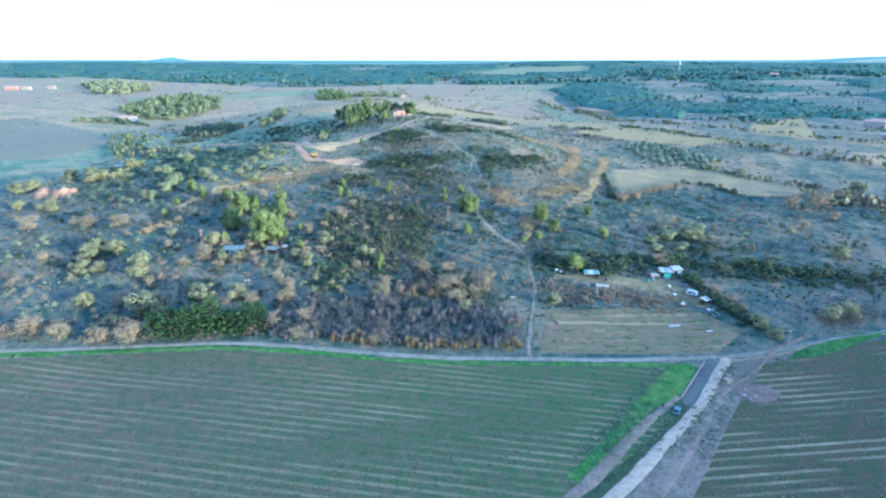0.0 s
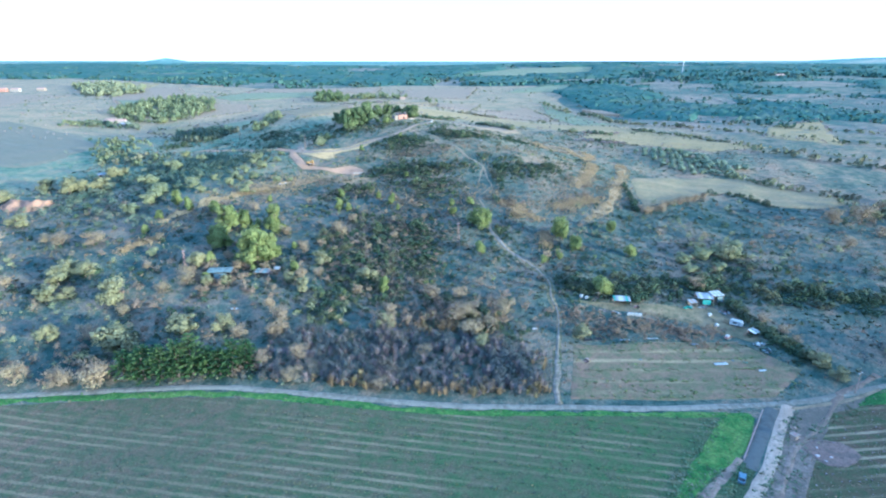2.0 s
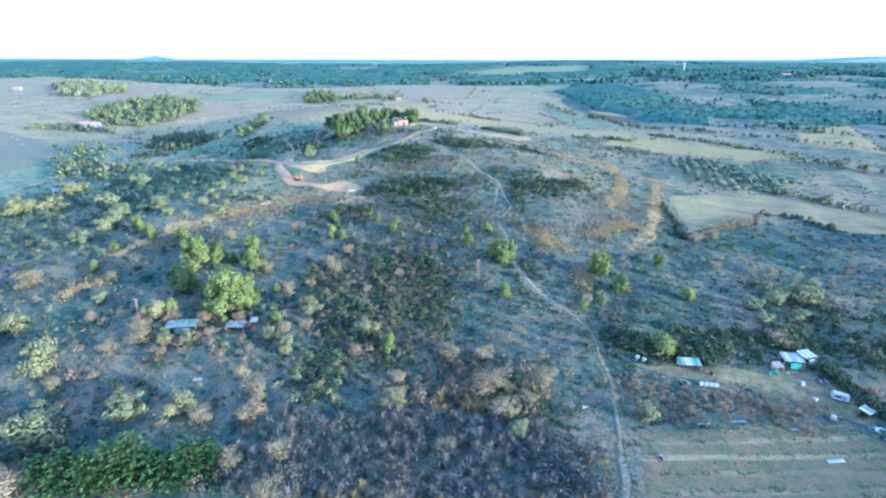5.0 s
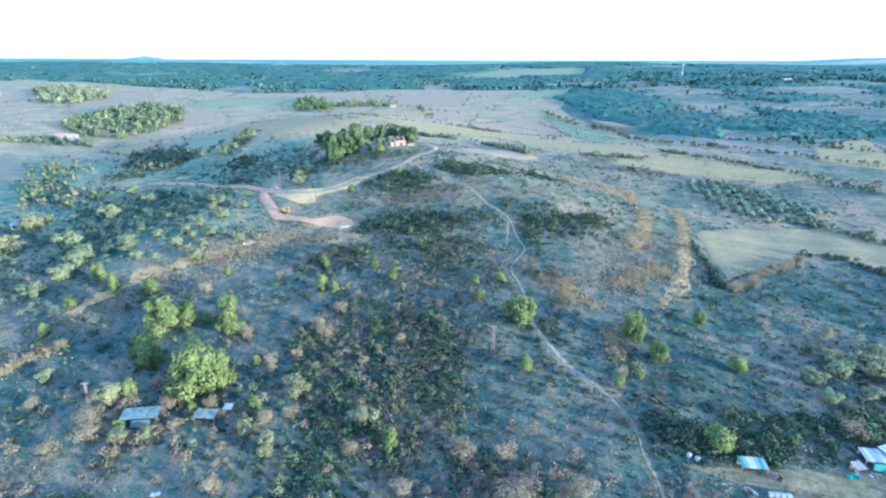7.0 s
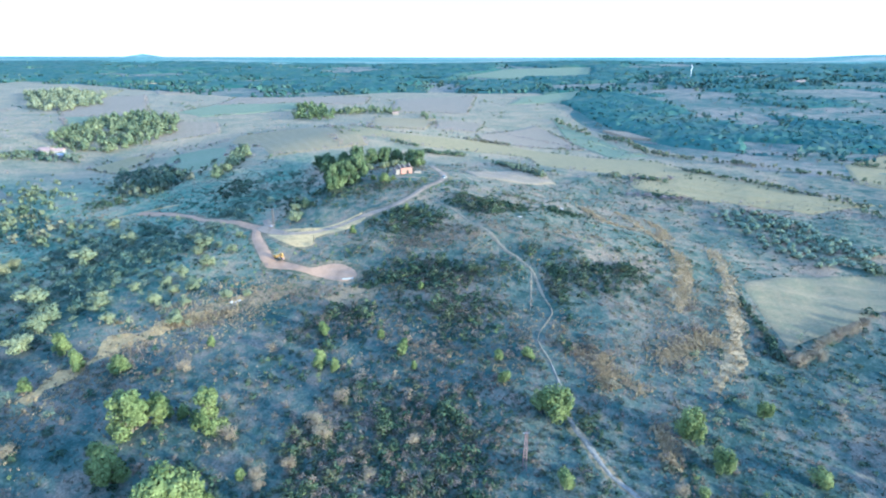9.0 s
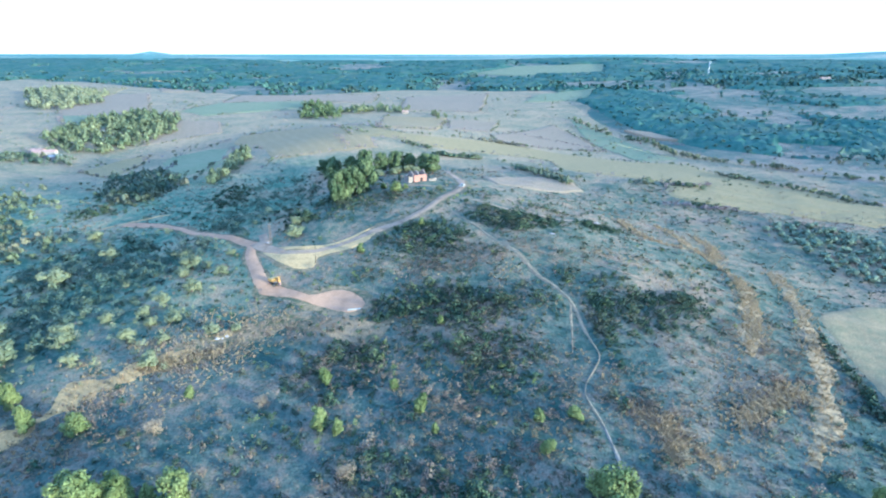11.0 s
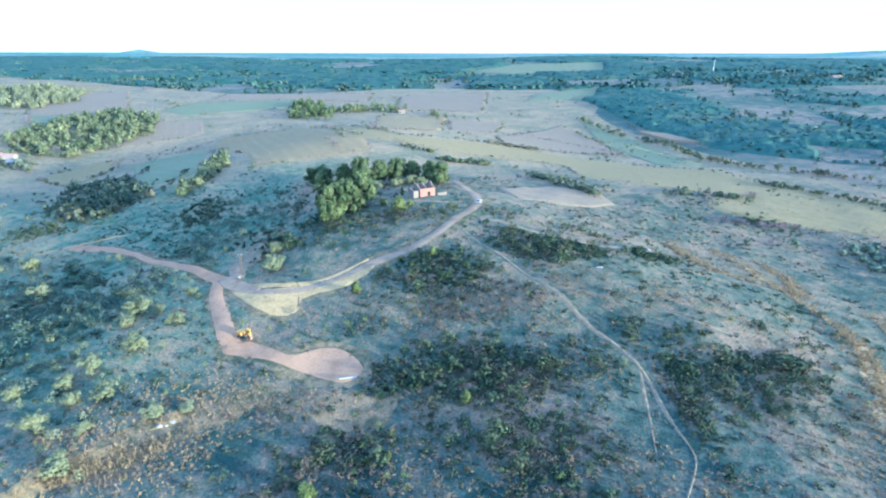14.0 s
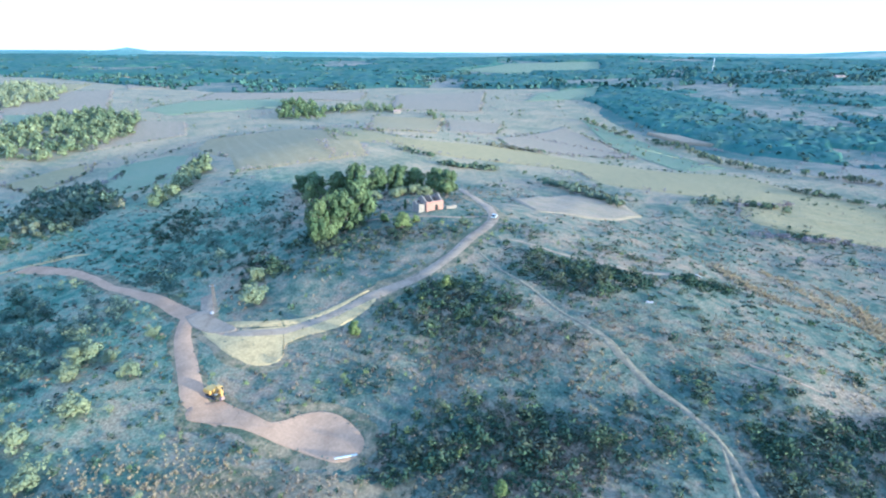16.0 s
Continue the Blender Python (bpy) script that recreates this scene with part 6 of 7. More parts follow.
OLIVE_TREES = [(148.0, 194.9, 10.4), (119.9, 192.0, 8.7), (155.2, 195.4, 10.5), (121.8, 185, 7.4), (219.0, 306.9, 7.7), (246.5, 326.7, 13.8), (182.2, 242.7, 10.4)]
plant(BARE, [(x, y, 0.75 * w, w) for x, y, w in PEACH_TREES], "leafless trees on the lower slope", 0.95)
plant(PALETREE, [(x, y, 0.7 * w, w) for x, y, w in OLIVE_TREES], "pale trees on the lower slope", 0.95)
SHED_TREES = [(-86.5, 256.6, 8.5), (-98.0, 258.6, 6.3), (-91.6, 251.6, 7.5), (-110.9, 245.0, 9.0), (-63.8, 245.9, 7.3), (-56.7, 248.8, 6.4), (-55.8, 285.7, 8.3), (-67.6, 269.7, 6.2), (-78.4, 282.4, 7.5), (-101.7, 311.1, 6.6), (-60.1, 272.6, 6.1), (-79.8, 251.6, 5.7), (-38.5, 269.7, 5.2), (-27.4, 280.1, 5.4), (-87.5, 244.0, 4.5), (-104.0, 243.0, 5.0)]
REEDS = [(101.5, 317.5, 6.0), (105, 315.5, 6.0), (109, 318, 5.5), (114, 321, 6.0), (118, 324, 5.5), (122, 326.5, 6.0), (127, 329.5, 5.5), (132, 332, 6.0), (138, 335.5, 5.5), (143, 338, 5.0)]
plant(BARE, [(x, y, 0.8 * w, w) for x, y, w in REEDS], "leafless bushes along the oval field", 0.95)
VALLEY_GREY = [(101.3, 261, 8.5), (110.9, 264.6, 9.5), (118.9, 267.7, 8.0), (125.9, 264.9, 9.0), (114.5, 254.5, 8.0), (101, 253, 7.0), (130.3, 273.7, 7.5), (-178.3, 357.6, 15.0), (-166.7, 338.2, 13.0), (-163.2, 325.4, 12.0), (-168.0, 314.0, 10.2), (-167.2, 346.8, 11.1), (-151.2, 353.5, 8.2), (-133.9, 264.2, 7.1)]
SEEDLINGS = [(-67.2, 251.0, 6.0), (-104.7, 256.7, 6.0), (-102.2, 243.6, 5.0), (-94.2, 290.7, 5.6), (-71.5, 269.3, 4.4), (-84.6, 250.2, 4.0), (-148.4, 304.3, 5.9), (-147.5, 286.9, 5.6), (-31.6, 316.3, 5.2)]
plant(BARE, [(x, y, 0.75 * w, w) for x, y, w in SHED_TREES], "leafless trees on the lower slope", 0.95)
plant(OLIVE, [(x, y, 0.65 * w, w) for x, y, w in VALLEY_GREY], "olive trees", 0.95)
plant(PINE, [(x, y, 0.9 * w, w) for x, y, w in SEEDLINGS], "young pines on the slope", 0.95)
GROVE = [(144, 470), (179, 476), (196, 431), (205, 407), (184, 384), (158, 389), (145, 422)]
grove = np.array([(x + 0.3 * (y - 430) + 1.7 * math.sin(y * 3 + x), y + 1.7 * math.cos(x * 5 + y)) for y in np.arange(384, 478, 6.2) for x in np.arange(120, 225, 5.6)])
plant(SMALLOLIVE, [(x, y, 4.2 * k, 5.0 * k) for x, y in grove[inside(grove, GROVE)] for k in [0.8 + 0.4 * abs(math.sin(x * 7 + y * 3))] if math.sin(x * 3.1 + y * 1.7) > -0.72], "olive grove in rows")
for proto in PINE + ROUNDPINE + BIGPINE + DARKPINE + CEDAR + OLIVE + SMALLOLIVE + PALETREE + BARE:
    for o in (*proto.children, proto):
        bpy.data.objects.remove(o)


# ---- buildings, vehicles and clutter ----
def box(bm, x0, x1, y0, y1, z0, z1, bevel=0.0):
    m = Matrix.Translation(((x0 + x1) / 2, (y0 + y1) / 2, (z0 + z1) / 2)) @ Matrix.Diagonal((x1 - x0, y1 - y0, z1 - z0, 1))
    made = bmesh.ops.create_cube(bm, size=1, matrix=m)["verts"]
    if bevel:
        edges = list({e for v in made for e in v.link_edges})
        bmesh.ops.bevel(bm, geom=edges, offset=bevel, segments=2, affect="EDGES")


def boxed(*args, bevel=0.0):
    bm = bmesh.new()
    box(bm, *args, bevel=bevel)
    return bm


def slab(outline, thick, axis="y", at=0.0):
    """An outline in the upright plane (u, z), or for axis z in plan (x, y), given a thickness."""
    bm = bmesh.new()
    put = {"y": lambda u, z: (u, at, z), "x": lambda u, z: (at, u, z), "z": lambda u, z: (u, z, at)}[axis]
    f = bm.faces.new([bm.verts.new(put(u, z)) for u, z in outline])
    move = {"y": (0, thick, 0), "x": (thick, 0, 0), "z": (0, 0, thick)}[axis]
    ext = bmesh.ops.extrude_face_region(bm, geom=[f])
    bmesh.ops.translate(bm, verts=[v for v in ext["geom"] if isinstance(v, bmesh.types.BMVert)], vec=move)
    bmesh.ops.recalc_face_normals(bm, faces=bm.faces)
    return bm


def rod(a, b, r0, r1=None, n=10):
    bm = bmesh.new()
    tube(bm, a, b, r0, r0 if r1 is None else r1, n)
    bmesh.ops.contextual_create(bm, geom=[e for e in bm.edges if e.is_boundary])
    return bm


def wheel(parent, x, y, r, w, name="wheel"):
    hub = part(name, rod((x, y - w / 2, r), (x, y + w / 2, r), r, n=18), RUBBER, parent)
    part("rim", rod((x, y - w / 2 - 0.01, r), (x, y + w / 2 + 0.01, r), r * 0.6, n=14), STEEL, hub, "steel wheel rim")
    return hub


def car(m, paint, label, group="cars"):
    root = tagged(empty("car", m), label, "car", group)
    side = [(-2.0, 0.3), (2.0, 0.3), (2.05, 0.62), (1.9, 0.82), (0.95, 0.95), (-1.75, 0.98), (-2.02, 0.9), (-2.06, 0.55)]
    bm = slab(side, 1.66, "y", -0.83)
    bmesh.ops.bevel(bm, geom=list(bm.edges), offset=0.06, segments=2, affect="EDGES")
    part("body", bm, paint, root)
    cab = [(1.0, 0.93), (0.35, 1.42), (-1.25, 1.45), (-1.8, 0.96)]
    bm = slab(cab, 1.44, "y", -0.72)
    bmesh.ops.bevel(bm, geom=list(bm.edges), offset=0.05, segments=2, affect="EDGES")
    part("cabin", bm, GLASS, root, "dark glass cabin")
    part("roof", boxed(-1.2, 0.32, -0.68, 0.68, 1.43, 1.49, bevel=0.02), paint, root)
    for x in (1.25, -1.25):
        for y in (-0.76, 0.76):
            wheel(root, x, y, 0.31, 0.2)
    for y in (-0.6, 0.6):
        part("headlight", boxed(1.98, 2.06, y - 0.15, y + 0.15, 0.62, 0.74), STEEL, root, "clear headlight")
        part("taillight", boxed(-2.07, -2.0, y - 0.14, y + 0.14, 0.68, 0.82), RUST, root, "red tail light")
    part("bumper", boxed(2.02, 2.12, -0.75, 0.75, 0.36, 0.52, bevel=0.02), RUBBER, root)
    return root


def on(x, y, turn=0.0, lift=0.0):
    return pose(x, y, height(x, y) + lift, 0, 0, turn)


car(on(-13.0, 474.0, 70, 0.2), WHITE, "small white hatchback car parked on the dirt road")
car(on(69.6, 142.4, 58, 0.1), CARBLUE, "blue car parked on the ditch strip", "cars")


def excavator(m):
    root = tagged(empty("excavator", m), "yellow tracked excavator standing on the dirt road", "excavator")
    for y in (-1.1, 1.1):
        bm = slab([(-1.9, 0.35), (-1.6, 0.05), (1.6, 0.05), (1.9, 0.35), (1.75, 0.75), (-1.75, 0.75)], 0.5, "y", y - 0.25)
        bmesh.ops.bevel(bm, geom=list(bm.edges), offset=0.06, segments=1, affect="EDGES")
        tr = part("track", bm, RUBBER, root, "black crawler track")
        for x in (-1.4, -0.7, 0.0, 0.7, 1.4):
            part("roller", rod((x, y - 0.27, 0.3), (x, y + 0.27, 0.3), 0.17, n=10), STEEL, tr)
    part("turntable", rod((0, 0, 0.6), (0, 0, 0.95), 0.75, n=18), STEEL, root)
    part("engine_housing", boxed(-2.3, 0.1, -1.3, 1.3, 0.95, 2.0, bevel=0.12), YELLOWPAINT, root)
    part("counterweight", boxed(-2.7, -2.2, -1.25, 1.25, 0.95, 1.85, bevel=0.15), YELLOWPAINT, root)
    cab = part("cab", boxed(0.1, 1.6, 0.25, 1.3, 0.95, 2.75, bevel=0.08), YELLOWPAINT, root)
    part("window", boxed(1.56, 1.63, 0.35, 1.2, 1.5, 2.6), GLASS, cab)
    part("side_window", boxed(0.3, 1.45, 1.27, 1.33, 1.6, 2.6), GLASS, cab)
    bm = slab([(0.6, 1.5), (1.0, 1.3), (2.2, 3.1), (3.3, 3.0), (3.3, 3.3), (2.0, 3.5)], 0.42, "y", -0.6)
    part("boom", bm, YELLOWPAINT, root)
    bm = slab([(3.0, 3.4), (3.4, 3.3), (3.5, 1.5), (3.2, 1.4)], 0.32, "y", -0.55)
    part("arm", bm, YELLOWPAINT, root)
    bm = slab([(3.1, 1.6), (3.7, 1.4), (3.6, 0.6), (2.9, 0.35), (2.7, 0.7)], 0.9, "y", -0.85)
    part("bucket", bm, RUST, root, "worn steel bucket")
    part("cylinder", rod((1.2, -0.4, 1.3), (2.1, -0.4, 2.8), 0.09), STEEL, root, "steel hydraulic cylinder")
    return root


excavator(on(-89.5, 388.2, -35, 0.2))
pipe_mesh = rod((-2.3, 0, 0.22), (2.3, 0, 0.22), 0.22, n=14)
pipe = tagged(new("pipe"), "long white pipe lying at the edge of the turning place", "pipe")
pipe.matrix_world = on(-56.3, 368.0, 14, 0.24)
part("tube", pipe_mesh, WHITE, pipe)
for x in (-2.3, 2.2):
    part("collar", rod((x, 0, 0.22), (x + 0.12, 0, 0.22), 0.26, n=14), WHITE, pipe)


def ruin(m):
    root = tagged(empty("stone_house", m), "roofless stone house with a pink plastered front on the hilltop", "house")
    front = part("front_wall", slab([(0, -0.6), (3.7, -0.6), (3.7, 1.9), (4.0, 2.25), (4.5, 2.35), (5.0, 2.15), (5.2, 1.8), (5.2, -0.6), (7.6, -0.6), (7.6, 3.5), (6.2, 3.8), (5.6, 3.7), (3.0, 3.75), (1.2, 3.65), (0, 3.9)], 0.5, "y", 0), PLASTER, root, "pink plastered front wall")
    # near-black panel puts the shade of the open doorway into colour
    part("door", boxed(3.75, 5.15, 0.3, 0.38, -0.3, 2.1), DARK, front, "dark panel standing in for the shaded doorway")
    part("lintel", boxed(3.5, 5.4, -0.04, 0.0, 2.35, 2.55), STONE, front)
    part("side_wall", slab([(0.5, -0.6), (6.6, -0.6), (6.6, 4.2), (5.2, 4.9), (3.9, 5.6), (3.2, 5.5), (1.8, 4.6), (0.5, 3.9)], 0.5, "x", 0), STONE, root)
    part("side_wall", slab([(0.5, -0.6), (6.6, -0.6), (6.6, 4.4), (5.0, 5.1), (3.6, 5.9), (2.9, 5.5), (2.4, 4.7), (0.5, 3.5)], 0.5, "x", 7.1), STONE, root)
    part("back_wall", slab([(0.5, -0.6), (7.1, -0.6), (7.1, 4.4), (5.8, 4.0), (4.5, 4.6), (3.4, 4.1), (2.0, 4.7), (0.5, 4.2)], 0.5, "y", 6.1), STONE, root)
    part("inner_wall", slab([(0.5, -0.5), (6.0, -0.5), (6.0, 4.6), (4.4, 5.4), (3.6, 5.7), (2.6, 5.1), (0.5, 4.0)], 0.4, "x", 3.0), STONE, root)
    part("floor_slab", boxed(0.5, 7.1, 0.5, 6.1, -0.5, 0.05), STONE, root)
    lean = part("side_wing", slab([(0.8, -0.6), (5.6, -0.6), (5.6, 3.4), (4.2, 3.7), (2.6, 3.1), (0.8, 3.3)], 0.45, "x", -2.8), STONE, root, "roofless grey stone side wing")
    part("wing_front", slab([(-2.35, -0.6), (-0.02, -0.6), (-0.02, 3.4), (-1.0, 2.9), (-2.35, 3.2)], 0.45, "y", 0.8), STONE, lean)
    part("wing_back", slab([(-2.35, -0.6), (-0.02, -0.6), (-0.02, 3.9), (-1.2, 3.3), (-2.35, 3.4)], 0.45, "y", 5.1), STONE, lean)
    return root


house_turn = math.degrees(math.atan2(3.8, 6.4))
ruin(on(-38.3, 477.9, house_turn, -0.1))
yard = tagged(empty("garden_wall", on(-30.6, 482.6, house_turn)), "low broken stone wall beside the house", "wall")
for i in range(5):
    part("stone_block", boxed(i * 0.95, i * 0.95 + 0.9, -0.25, 0.25, -0.4, 1.1 - 0.1 * (i % 3), bevel=0.06), STONE, yard)


def house(m, sx, sy, h, walls, roof, label, windows=3, category="house"):
    """A plain house: walls, a pitched tiled roof, windows with sills and a door."""
    root = tagged(empty("house", m), label, category)
    body = part("wall", boxed(-sx / 2, sx / 2, -sy / 2, sy / 2, -1.5, h), walls, root)
    e = 0.35
    part("roof", slab([(-sy / 2 - e, h), (sy / 2 + e, h), (0, h + sy * 0.2)], sx + 2 * e, "x", -sx / 2 - e), roof, root)
    part("chimney", boxed(sx * 0.25, sx * 0.25 + 0.7, -0.3, 0.4, h, h + sy * 0.2 + 0.9), walls, root)
    for k in range(windows):
        x = -sx / 2 + sx * (k + 0.5) / windows
        if k == windows // 2:
            part("door", boxed(x - 0.5, x + 0.5, -sy / 2 - 0.05, -sy / 2, 0, 2.05), WOOD, root)
        else:
            w = part("window", boxed(x - 0.55, x + 0.55, -sy / 2 - 0.05, -sy / 2, 1.0, 2.2), GLASS, root)
            part("sill", boxed(x - 0.65, x + 0.65, -sy / 2 - 0.15, -sy / 2, 0.9, 1.0), STONE, w)
            part("shutter", boxed(x - 1.1, x - 0.58, -sy / 2 - 0.07, -sy / 2, 1.0, 2.2), WOOD, w)
    return root


house(on(-401, 728, 12), 20, 9, 5.5, LIMEWASH, TILE, "long white farmhouse among trees in the valley", 6)
house(on(-414, 738, -8), 12, 9, 4.0, LIMEWASH, TILE, "white outbuilding beside the farmhouse", 3)
house(on(-388, 722, 20), 10, 7, 3.4, LIMEWASH, TIN, "low white barn with a pale roof", 3)
house(on(-852, 1150, 10), 22, 10, 6.0, PLASTER, TILE, "far pinkish farmhouse on a field", 5)
house(on(-830, 1160, 0), 16, 9, 5.0, LIMEWASH, TILE, "far pale farm building", 4)
house(on(-800, 1190, 5), 14, 9, 4.5, STONE, TILE, "far grey farm building", 3)
house(on(436, 576, -40), 18, 10, 6.0, LIMEWASH, TILE, "white house at the edge of the wood", 4)
house(on(456, 596, -30), 16, 9, 5.0, LIMEWASH, TILE, "second white house at the edge of the wood", 4)
house(on(392, 494, -40), 14, 8, 4.5, LIMEWASH, TIN, "low white building beside a field", 3)
house(on(-228, 396, 15), 6, 4, 2.6, LIMEWASH, TIN, "small white hut among trees", 2)
house(on(790, 1400, 0), 18, 10, 6, LIMEWASH, TILE, "far white house in the wooded hills", 4)
house(on(-70, 1010, 10), 9, 6, 3.0, STONE, TILE, "small stone barn between the fields", 2)


def shack(m, sx, sy, h, roof, label, poles=True, sheet=None):
    """A lean-to shed of boards under a sheet roof in strips."""
    root = tagged(empty("shed", m), label, "shed")
    for x in (-sx / 2, sx / 2 - 0.1):
        for y, top in ((-sy / 2, h), (sy / 2 - 0.1, h + 0.5)):
            part("post", boxed(x, x + 0.1, y, y + 0.1, -0.4, top), WOOD, root)
    n = max(2, int(sx / 0.9))
    for i in range(n):
        x = -sx / 2 + sx * i / n
        part("board", boxed(x + 0.02, x + sx / n - 0.02, sy / 2 - 0.08, sy / 2 - 0.02, -0.3, h + 0.3), WOOD, root)
        mat = roof[i % len(roof)]
        bm = slab([(-sy / 2 - 0.3, h), (sy / 2 + 0.2, h + 0.55), (sy / 2 + 0.2, h + 0.62), (-sy / 2 - 0.3, h + 0.07)], sx / n - 0.03, "x", x)
        part("roof_sheet", bm, mat, root)
    if sheet:
        part("tarpaulin", slab([(-sy / 2, 0.1), (-sy / 2 - 0.9, 0.1), (-sy / 2 - 0.3, h * 0.8)], sx * 0.5, "x", -sx * 0.2), sheet, root)
    return root


shack(on(65.4, 230.0, -8), 6.5, 3.4, 2.1, [GREENSHEET, TIN, WHITE, WHITE, TIN], "garden shelter with a patched white and green sheet roof")
shack(on(98.5, 231.5, -10), 6.0, 4.5, 2.2, [TIN, WHITE, TIN], "garden shack with a pale sheet roof", sheet=GREENSHEET)
shack(on(103.5, 232.5, 15), 4.5, 3.5, 2.5, [WHITE, TIN], "taller garden shack with a whitish roof", sheet=BLUESHEET)
shack(on(93.0, 229.5, 10), 3.0, 2.2, 1.6, [TIN, WOOD], "low lean-to of scrap boards")
shack(on(107.0, 209.5, 30), 3.4, 2.6, 1.8, [WHITE, BLUESHEET, TIN], "small shed with a blue and white sheet roof")
shack(on(-97.5, 247.6, 6), 10.0, 4.2, 2.4, [BLUESHEET], "long shack with a patched bluish sheet roof among the pines", sheet=BLUESHEET)
shack(on(-79.5, 247.0, -5), 6.0, 3.2, 1.9, [BLUESHEET, BLUESHEET, WOOD], "small shack with a pale patched roof")
shack(on(-74.6, 250.5, 0), 2.4, 1.8, 1.4, [TIN], "low hutch under a white sheet roof")


def container(m, label):
    """A white water container in its wire cage, on a pallet."""
    root = tagged(empty("water_container", m), label, "container", "water containers in the garden")
    part("tank", boxed(-0.6, 0.6, -0.5, 0.5, 0.14, 1.15, bevel=0.1), WHITE, root)
    part("pallet", boxed(-0.6, 0.6, -0.5, 0.5, 0.0, 0.13), WOOD, root)
    part("cap", rod((0, 0, 1.14), (0, 0, 1.2), 0.12), RUBBER, root)
    for z in (0.4, 0.8):
        for y in (-0.52, 0.5):
            part("bar", boxed(-0.62, 0.62, y, y + 0.02, z, z + 0.03), STEEL, root)
    return root


for i in range(4):
    container(on(66.0 + i * 1.35, 222.1 - i * 0.25, -10), "white plastic water container standing in the garden")
container(on(52.4, 233.0, 10), "white plastic water container beside the path")
container(on(50.6, 234.0, 30), "white plastic water container beside the path")
container(on(97.2, 223.0, 0), "white plastic water container below the shacks")
container(on(96.8, 216.0, 20), "white plastic water container on the terrace")


def trailer(m):
    root = tagged(empty("caravan", m), "old white caravan parked beside the hedge", "caravan")
    bm = slab([(-2.2, 0.5), (2.0, 0.5), (2.3, 1.2), (1.9, 2.3), (-1.9, 2.4), (-2.4, 1.5)], 2.1, "y", -1.05)
    bmesh.ops.bevel(bm, geom=list(bm.edges), offset=0.15, segments=2, affect="EDGES")
    body = part("body", bm, WHITE, root)
    part("window", boxed(-1.2, 0.2, -1.09, -1.04, 1.3, 1.9), GLASS, body)
    part("door", boxed(0.6, 1.25, -1.08, -1.04, 0.6, 2.1), TIN, body)
    for y in (-1.0, 1.0):
        wheel(root, 0, y, 0.32, 0.2)
    part("drawbar", rod((2.1, 0, 0.5), (3.4, 0, 0.45), 0.06), STEEL, root)
    return root


trailer(on(104.3, 216.5, -35))


def cart(m):
    root = tagged(empty("handcart", m), "small dark cart with a pale load in the garden", "cart")
    part("tray", boxed(-1.1, 1.1, -0.7, 0.7, 0.5, 0.9, bevel=0.04), RUST, root)
    part("load", boxed(-0.3, 1.0, -0.6, 0.6, 0.9, 1.35, bevel=0.12), WHITE, root, "pale tarpaulin load")
    for x in (-0.6, 0.6):
        for y in (-0.75, 0.75):
            wheel(root, x, y, 0.33, 0.15)
    part("handle", rod((-1.1, 0, 0.7), (-2.2, 0, 1.0), 0.04), STEEL, root)
    return root


cart(on(97.2, 208.5, 40))


def ground_sheet(m, sx, sy, mat, label):
    """A sheet of plastic lying rumpled on the soil."""
    v = [(x, y, 0.12 + 0.12 * math.sin(5 * x + 3 * y) * math.cos(4 * y)) for y in np.linspace(-sy / 2, sy / 2, 6) for x in np.linspace(-sx / 2, sx / 2, 14)]
    f = [(j * 14 + i, j * 14 + i + 1, (j + 1) * 14 + i + 1, (j + 1) * 14 + i) for j in range(5) for i in range(13)]
    ob = new("plastic_sheet", mesh_of("plastic_sheet", v, f, mat, True))
    ob.matrix_world = m
    s = ob.modifiers.new("thickness", "SOLIDIFY")
    s.thickness = 0.05
    return tagged(ob, label, "plastic sheet")


ground_sheet(on(88.7, 194.4, 5, 0.15), 4.6, 1.3, WHITE, "rumpled white plastic sheet on the garden beds")
ground_sheet(on(100.6, 190.5, 8, 0.15), 2.6, 0.9, WHITE, "small white plastic sheet on the garden beds")
ground_sheet(on(60.0, 206.8, 2, 0.1), 3.6, 0.7, TIN, "pale plastic strip along the plot edge")
ground_sheet(on(70.0, 207.5, 2, 0.1), 4.2, 0.6, TIN, "pale plastic strip along the plot edge")
ground_sheet(on(84.0, 205.0, 4, 0.1), 3.0, 0.7, TIN, "pale plastic strip along the plot edge")
ground_sheet(on(105.6, 204.0, -30, 0.1), 2.6, 1.6, TIN, "grey plastic sheet by the hedge")
ground_sheet(on(47.0, 207.4, 10, 0.1), 3.6, 1.8, RUBBER, "black plastic sheet over a heap")
ground_sheet(on(51.0, 208.2, -5, 0.1), 3.2, 1.4, RUBBER, "black plastic sheet over a heap")
ground_sheet(on(97.2, 195.0, 0, 0.1), 1.2, 0.8, GREENSHEET, "small green plastic sheet on the beds")
ground_sheet(on(-84.4, 224.7, 10, 0.1), 2.6, 1.2, WHITE, "white plastic sheet in the grass")
ground_sheet(on(-88.0, 243.5, 10, 0.1), 3.0, 2.0, BLUESHEET, "blue tarpaulin on the ground by the shack")
ground_sheet(on(93.5, 196.0, 10, 0.1), 0.9, 0.9, BLUESHEET, "blue plastic sheet on the beds")
ground_sheet(on(62.0, 196.0, 10, 0.1), 1.0, 0.8, BLUESHEET, "small blue plastic sheet on the beds")


